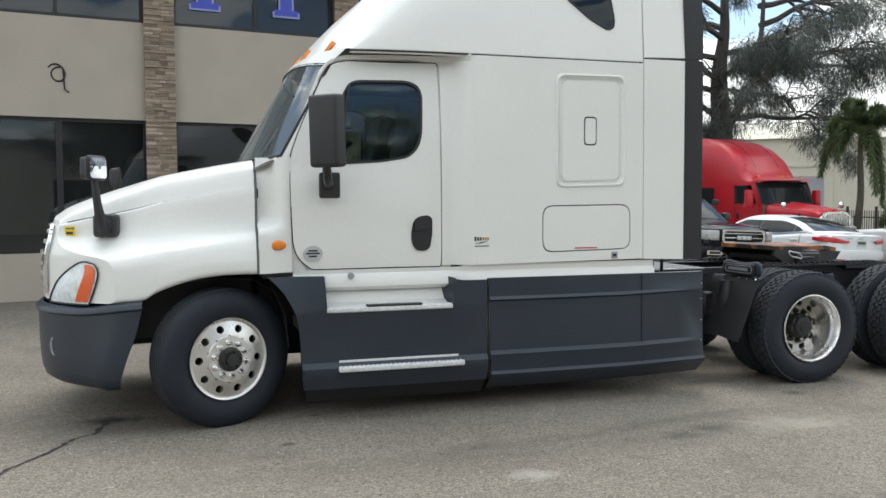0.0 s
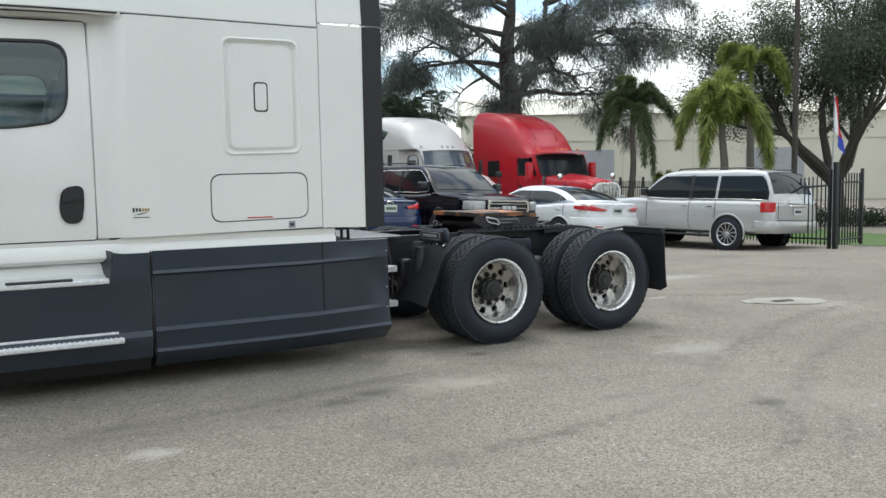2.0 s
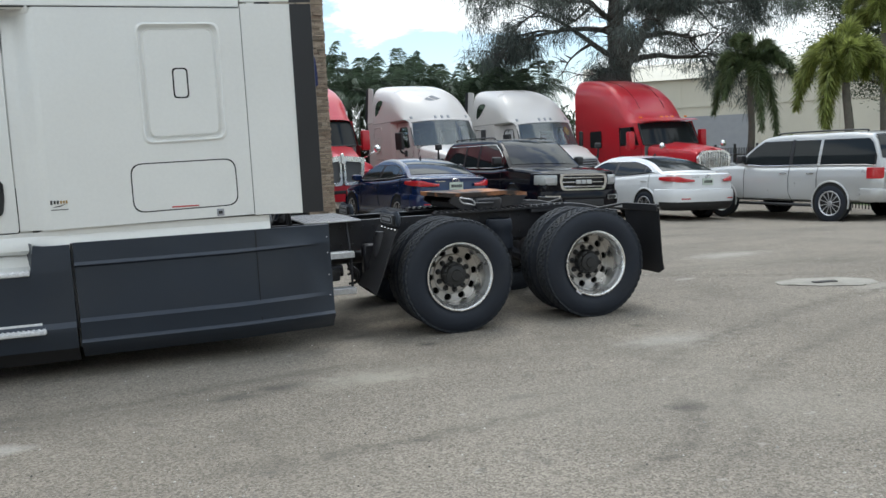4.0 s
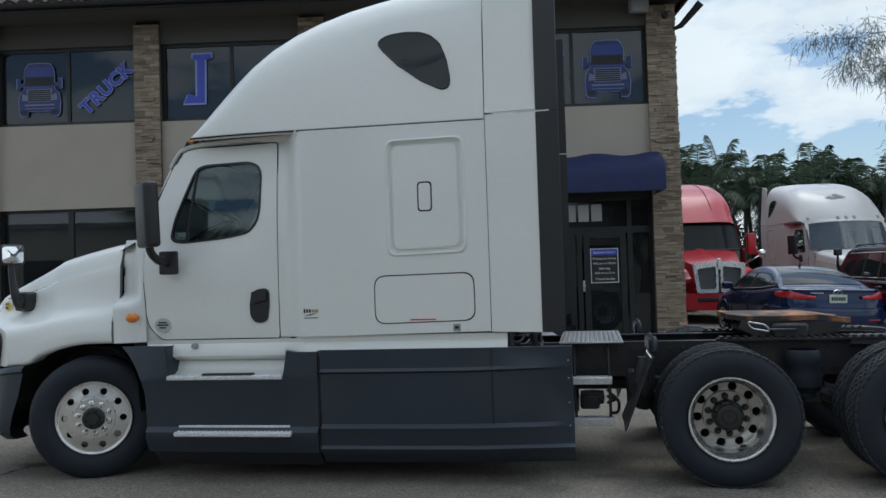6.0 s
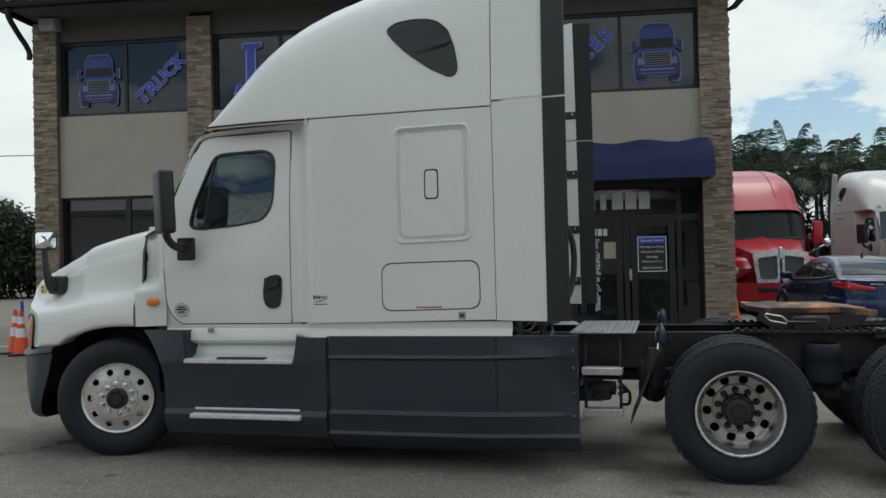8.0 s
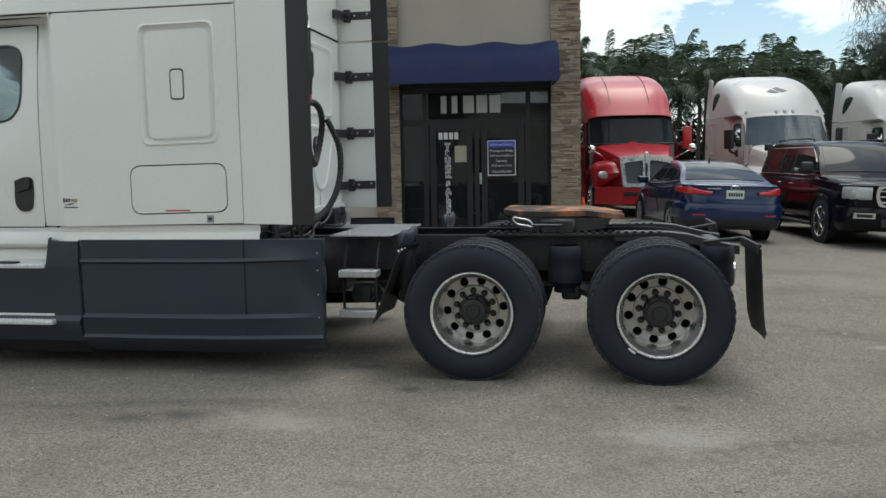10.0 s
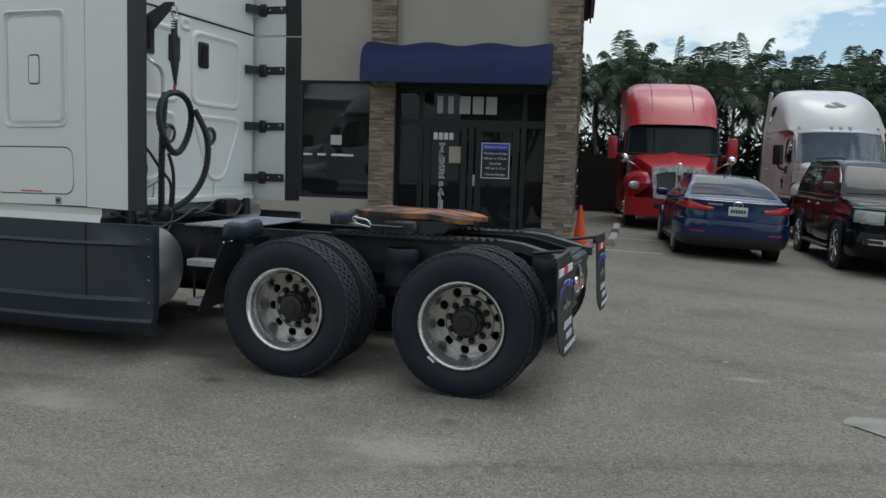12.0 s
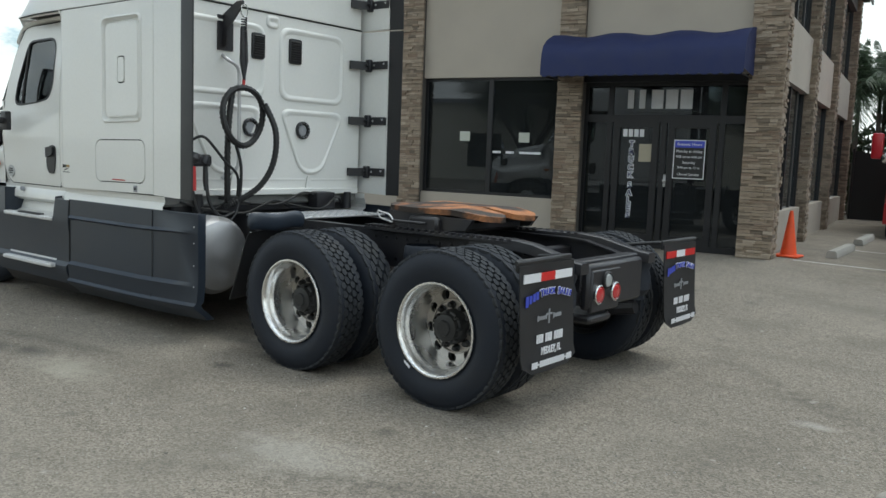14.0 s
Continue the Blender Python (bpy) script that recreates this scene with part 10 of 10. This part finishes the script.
def warehouse():
    w = thing("warehouse", "long beige warehouse with a pitched end beyond the fence", "building", pose(30.0, 49.0, -0.25, 0, 0, -28))
    bm = bmesh.new()
    box(bm, 0, 60, 0, 12, 0, 6.0)
    part("wall", bm, WAREHOUSE, w)
    bm = bmesh.new()
    vs = [(-0.4, -0.3, 6.0), (60, -0.3, 6.0), (60, 6, 7.6), (-0.4, 6, 7.6), (60, 12.3, 6.0), (-0.4, 12.3, 6.0)]
    v = [bm.verts.new(p) for p in vs]
    for f in ((0, 1, 2, 3), (3, 2, 4, 5), (0, 3, 5)):
        bm.faces.new([v[i] for i in f])
    part("roof", bm, WAREHOUSE, w)
    bm = bmesh.new()
    for k in range(13):
        box(bm, k * 4.8 + 1.0, k * 4.8 + 1.12, -0.06, 0.0, 0, 6.0)
    box(bm, 0, 60, -0.08, 0.0, 4.2, 4.32)
    part("ribs", bm, WAREHOUSE, w)
    for k in range(4):
        bm = bmesh.new()
        box(bm, 6 + k * 13, 10 + k * 13, -0.05, 0.05, 0, 3.6)
        part("loading_door", bm, GREY_INK, w)
    bm = bmesh.new()
    move(bm, box(bm, -0.35, 0.35, -0.1, -0.05, -0.35, 0.35), pose(3.0, 0, 4.9, 0, 45, 0))
    part("diamond_sign", bm, WHITE_INK, w)
    bm = bmesh.new()
    move(bm, box(bm, -0.22, 0.22, -0.13, -0.1, -0.22, 0.22), pose(3.0, 0, 4.9, 0, 45, 0))
    part("sign_mark", bm, INK, w)


def fence():
    f = thing("fence", "black picket metal fence round the yard", "fence", Matrix())
    a, b = Vector((17.45, 11.75, 0)), Vector((22.6, 27.0, 0))
    d = (b - a).normalized()
    n = 104
    ln = (b - a).length
    bm = bmesh.new()
    box(bm, -0.010, 0.010, -0.010, 0.010, 0.08, 1.62)
    first = part("picket", bm, FENCE_BLACK, f)
    yaw = math.degrees(math.atan2(d.y, d.x))
    for k in range(n):
        p = a + d * (ln * k / n)
        m = pose(p.x, p.y, ground_z(p.x, p.y), 0, 0, yaw)
        if k == 0:
            first.matrix_basis = m
        else:
            share(first, m)
    for k in range(9):
        p = a + d * (ln * k / 8)
        bm = bmesh.new()
        box(bm, -0.035, 0.035, -0.035, 0.035, 0, 1.75, 0.006)
        o = part("post", bm, FENCE_BLACK, f)
        o.matrix_basis = pose(p.x, p.y, ground_z(p.x, p.y), 0, 0, yaw)
    for z in (0.22, 1.40):
        bm = bmesh.new()
        tube(bm, [(p.x, p.y, ground_z(p.x, p.y) + z) for p in (a + d * (ln * k / 12) for k in range(13))], 0.022, 4)
        part("rail", bm, FENCE_BLACK, f)
    # gate leaf that swings across
    g = thing("gate", "black picket gate standing open", "gate", Matrix())
    e = Vector((18.55, 11.75, 0))
    bm = bmesh.new()
    box(bm, -0.05, 0.05, -0.05, 0.05, 0, 1.9, 0.01)
    o = part("post", bm, FENCE_BLACK, g)
    o.matrix_basis = pose(17.45, 11.6, ground_z(17, 11.6))
    bm = bmesh.new()
    zg = ground_z(17.5, 11.5)
    for k in range(9):
        p = Vector((17.52, 11.55, 0)).lerp(e, k / 8)
        box(bm, p.x - 0.011, p.x + 0.011, p.y - 0.011, p.y + 0.011, zg + 0.08, zg + 1.65)
    box(bm, e.x - 0.03, e.x + 0.03, e.y - 0.03, e.y + 0.03, zg + 0.04, zg + 1.75, 0.005)
    for z in (0.2, 1.45):
        tube(bm, [(17.52, 11.55, zg + z), (e.x, e.y, zg + z)], 0.022, 4)
    part("leaf", bm, FENCE_BLACK, g)


def flag():
    f = thing("feather_flag", "small red, white and blue pennant on a pole", "flag", Matrix.Translation((18.8, 12.7, ground_z(19, 12))))
    bm = bmesh.new()
    tube(bm, [(0, 0, 0), (0.0, 0, 2.0), (0.02, 0.0, 3.55)], [0.02, 0.016, 0.01], 6)
    part("pole", bm, GREY_INK, f)
    # the cloth hangs slack from the tip in long folds
    for q0, q1, z0, z1, m in ((0.0, 0.32, 0.0, 0.85, WHITE_INK), (0.32, 1.0, 0.0, 0.72, RED_TAPE), (0.32, 1.0, 0.72, 1.0, BLUE_INK)):
        bm = bmesh.new()
        rows = []
        for z in np.linspace(z0, z1, 9):
            rows.append([(0.02 + 0.34 * q * z ** 0.8 + 0.01 * math.sin(9 * z), -0.02 + 0.04 * math.sin(7 * q + 4 * z), 3.50 - 1.35 * z * (0.75 + 0.25 * q) - 0.04 * q) for q in np.linspace(q0, q1, 5)])
        loft(bm, rows)
        part("cloth", bm, m, f)


def traffic_cone(x, y, h, bands, yaw=0):
    c = thing("traffic_cone", "orange traffic cone with white bands on a black foot" if bands else "plain orange traffic cone", "cone", pose(x, y, ground_z(x, y), 0, 0, yaw), "traffic cones")
    prof = [(0.13, 0.03), (0.122, 0.05), (0.028, h - 0.02), (0.022, h), (0.001, h)]
    bm = bmesh.new()
    lathe(bm, prof, 24)
    move(bm, bm.verts[:], pose(0, 0, 0, 90))
    part("cone_body", bm, CONE, c)
    bm = bmesh.new()
    box(bm, -0.19, 0.19, -0.19, 0.19, 0.0, 0.035, 0.012)
    part("cone_foot", bm, BLACK if bands else CONE, c)
    if bands:
        for z0, z1 in ((0.40 * h, 0.60 * h), (0.70 * h, 0.86 * h)):
            bm = bmesh.new()
            rad = lambda z: 0.122 + (0.028 - 0.122) * (z - 0.05) / (h - 0.07) + 0.003
            lathe(bm, [(rad(z0), z0), (rad(z1), z1)], 24)
            move(bm, bm.verts[:], pose(0, 0, 0, 90))
            part("reflective_band", bm, WHITE_INK, c)


def yard_bits():
    traffic_cone(5.98, 15.75, 0.72, False)
    traffic_cone(-6.50, 12.55, 0.78, True, 10)
    traffic_cone(-6.20, 12.35, 0.78, True, 30)
    traffic_cone(-6.05, 12.75, 0.78, True, 50)
    for x, y, yaw in ((6.41, 17.25, 34), (6.18, 20.1, 35)):
        s = thing("wheel_stop", "weathered concrete wheel stop", "wheel stop", pose(x, y, ground_z(x, y), 0, 0, yaw + 60), "wheel stops")
        bm = bmesh.new()
        loft(bm, [[(xx, -0.09, 0), (xx, -0.075, 0.09), (xx, -0.05, 0.115), (xx, 0.05, 0.115), (xx, 0.075, 0.09), (xx, 0.09, 0)] for xx in (-0.92, -0.88, 0.88, 0.92)], ring=True, cap=True)
        part("block", bm, CONCRETE, s)
    # pale parking lines
    for x0, y0, x1, y1, w in ((6.17, 15.35, 7.45, 15.75, 0.08), (-9.6, 13.2, -7.1, 13.4, 0.10), (6.43, 18.13, 7.4, 18.42, 0.08)):
        bm = bmesh.new()
        a, b = Vector((x0, y0, 0)), Vector((x1, y1, 0))
        s = Vector((-(b - a).y, (b - a).x, 0)).normalized() * w / 2
        rows = []
        for k in range(9):
            p = a.lerp(b, k / 8)
            rows.append([(q.x, q.y, ground_z(q.x, q.y) + 0.005) for q in (p - s, p + s)])
        loft(bm, rows)
        tagged(part("parking_line", bm, PAINT_LINE, None), "worn white painted parking line", "road marking", kind="structure")
    # dark tanks at the far left
    for x, y in ((-30.0, 32.2), (-27.4, 31.4)):
        t = thing("container", "dark green upright container by the hedge", "container", pose(x, y, 0.1, 0, 0, 46), "far containers")
        bm = bmesh.new()
        box(bm, -1.3, 1.3, -1.2, 1.2, 0, 2.7, 0.05)
        part("body", bm, mat("dark_container", (0.05, 0.06, 0.062), 0.6, vary=0.15), t)
        bm = bmesh.new()
        for k in range(7):
            box(bm, -1.2 + 0.36 * k, -1.1 + 0.36 * k, -1.24, -1.2, 0.1, 2.6)
            box(bm, 1.3, 1.34, -1.1 + 0.34 * k, -1.0 + 0.34 * k, 0.1, 2.6)
        part("ribs", bm, GREY_INK, t)
    p = thing("post", "slim blue post by the corner pillar", "post", pose(-6.75, 13.0, 0.15))
    bm = bmesh.new()
    tube(bm, [(0, 0, 0), (0, 0, 0.9)], 0.03, 10)
    part("shaft", bm, BLUE_INK, p)
    # power lines
    for k, (a, b, sag) in enumerate((((-37.0, 31.0, 7.35), (-6.2, 15.4, 4.06), 0.02), ((29.5, 19.5, 6.0), (34, 52, 7.0), 0.4), ((29.5, 19.5, 5.0), (36, 52, 6.2), 0.4))):
        bm = bmesh.new()
        a, b = Vector(a), Vector(b)
        tube(bm, [a.lerp(b, t) - Vector((0, 0, sag * 4 * t * (1 - t))) for t in np.linspace(0, 1, 17)], 0.012, 4)
        tagged(part("power_line", bm, FENCE_BLACK, None), "thin black overhead power line", "cable")
    # verge beyond the fence
    bm = bmesh.new()
    loft(bm, [[(17.9 + 0.30 * (y - 9) + dx, y, ground_z(18, y) + 0.012) for dx in (0, 1.2, 2.6, 4.0)] for y in np.linspace(6, 30, 13)])
    tagged(part("verge", bm, GRASS, None), "strip of green grass beyond the fence", "grass", kind="structure")


def office_block():
    """The pale block across the yard that shows in the panes."""
    w = thing("far_office", "pale flat-roofed block across the yard", "building", pose(-34, -36, 0))
    bm = bmesh.new()
    box(bm, 0, 62, 0, 10, 0, 5.2)
    part("wall", bm, WAREHOUSE, w)
    bm = bmesh.new()
    box(bm, -0.2, 62.2, -0.2, 10.2, 5.2, 5.5)
    part("roof", bm, GREY_INK, w)
    bm = bmesh.new()
    box(bm, 0, 2.4, 9.98, 10.06, 0.9, 3.2, 0.02)
    win = part("window", bm, CAR_GLASS, w)
    for k in range(10):
        m = Matrix.Translation((2.0 + 6.0 * k, 0, 0))
        if k:
            share(win, m)
        else:
            win.matrix_basis = m


def screen_fence():
    """Black fabric on a fence at the building's far corner."""
    f = thing("screen_fence", "black fabric screen on posts behind the office", "fence", BUILD @ Matrix.Translation((0, 13.4, 0)))
    for k in range(3):
        bm = bmesh.new()
        tube(bm, [(0.1 + 1.3 * k, 0, -0.1), (0.1 + 1.3 * k, 0, 2.2)], 0.035, 8)
        part("post", bm, FENCE_BLACK, f)
    bm = bmesh.new()
    loft(bm, [[(u, 0.03 * math.sin(3 * u + z), z - 0.12 * math.sin((u - 0.1) / 1.3 * math.pi) ** 2 * (z > 1)) for u in np.linspace(0.1, 2.7, 15)] for z in (0.05, 0.8, 1.5, 2.15)])
    part("fabric", bm, FENCE_BLACK, f)


office_block()
screen_fence()
warehouse()
fence()
flag()
yard_bits()


def ground_marks():
    """Cracks, a patch and oil spots on the asphalt."""
    rng = random.Random(3)
    crackm = mat("crack_dark", (0.035, 0.032, 0.03), 0.9, vary=0.2, bump=0.2)
    for line in ([(-0.57, 6.70), (-0.65, 6.5), (-0.67, 6.29), (-0.83, 6.14), (-0.90, 5.91), (-1.01, 5.76), (-1.12, 5.5), (-1.22, 5.2), (-1.5, 4.8), (-1.62, 4.5), (-2.0, 4.2)], [(-8.0, 12.2), (-6.8, 12.4), (-5.5, 12.2), (-4.6, 12.3)]):
        bm = bmesh.new()
        pts = []
        for a, b in zip(line, line[1:]):
            for k in range(6):
                t = k / 6
                pts.append((a[0] + (b[0] - a[0]) * t + rng.uniform(-0.02, 0.02), a[1] + (b[1] - a[1]) * t + rng.uniform(-0.02, 0.02)))
        rows = []
        for i, (x, y) in enumerate(pts):
            w = rng.uniform(0.010, 0.034) * (1 - 0.6 * i / len(pts))
            rows.append([(x - w, y - w * 0.3, ground_z(x, y) + 0.0045), (x + w, y + w * 0.3, ground_z(x, y) + 0.0045)])
        loft(bm, rows)
        tagged(part("pavement_crack", bm, crackm, None), "dark crack in the asphalt", "crack", kind="structure")

    # a broken pale slab and an arc of tyre scuff
    bm = bmesh.new()
    slabm = mat("worn_slab", (0.30, 0.283, 0.245), 0.92, vary=0.2, scale=5, fine=110, bump=0.5, dirt=((0.17, 0.155, 0.13), 0.7))
    slab = rounded([(9.03, 6.56), (9.10, 6.78), (9.42, 6.80), (9.80, 6.66), (10.02, 6.42), (9.96, 6.16), (9.62, 6.08), (9.30, 6.28)], 0.07, 2)
    plate(bm, slab, [], 0.006, 0.0, "z")
    for v in bm.verts:
        v.co.x += rng.uniform(-0.025, 0.025)
        v.co.y += rng.uniform(-0.025, 0.025)
        v.co.z += ground_z(v.co.x, v.co.y) + 0.002
    tagged(part("concrete_patch", bm, slabm, None), "broken pale concrete patch in the asphalt", "patch", kind="structure")
    bm = bmesh.new()
    plate(bm, rounded([(9.36, 6.44), (9.62, 6.38), (9.65, 6.48), (9.39, 6.54)], 0.03, 2), [], 0.010, 0.0, "z")
    for v in bm.verts:
        v.co.z += ground_z(v.co.x, v.co.y) + 0.004
    tagged(part("pit_cover", bm, crackm, None), "small dark pit cover in the patch", "pit cover", kind="structure")
    # loose grit, each grain a small uneven stone
    grit = mat("grit", (0.26, 0.24, 0.20), 0.9, vary=0.3, scale=40, fine=200, bump=0.2)
    gn, gl = grit.node_tree.nodes, grit.node_tree.links
    gb = gn["Principled BSDF"]
    geo, ramp = gn.new("ShaderNodeNewGeometry"), gn.new("ShaderNodeValToRGB")
    ramp.color_ramp.elements[0].color = (0.05, 0.045, 0.04, 1)
    ramp.color_ramp.elements[1].color = (0.52, 0.50, 0.46, 1)
    gl.new(geo.outputs["Random Per Island"], ramp.inputs["Fac"])
    gl.new(ramp.outputs["Color"], gb.inputs["Base Color"])
    verts, faces = [], []
    for _ in range(7000):
        x, y = rng.uniform(-1.5, 13.5), 1.9 + 6.2 * rng.random() ** 1.5
        if rng.random() > 0.35 + 0.65 * math.sin(1.7 * x + 0.8 * y) ** 2:
            continue
        r, z, a = 0.0035 + 0.007 * rng.random() ** 3, ground_z(x, y), rng.uniform(0, 6.3)
        i = len(verts)
        for k in range(4):
            q = r * rng.uniform(0.6, 1.3)
            verts.append((x + q * math.cos(a + 1.57 * k), y + q * math.sin(a + 1.57 * k), z - 0.001))
        verts.append((x, y, z + r * rng.uniform(0.5, 0.9)))
        faces += [(i + k, i + (k + 1) % 4, i + 4) for k in range(4)]
    me = bpy.data.meshes.new("grit")
    me.from_pydata(verts, [], faces)
    me.materials.append(grit)
    tagged(new("grit", me), "loose grit scattered over the asphalt", "grit", kind="stuff")


ground_marks()

build_pillars()
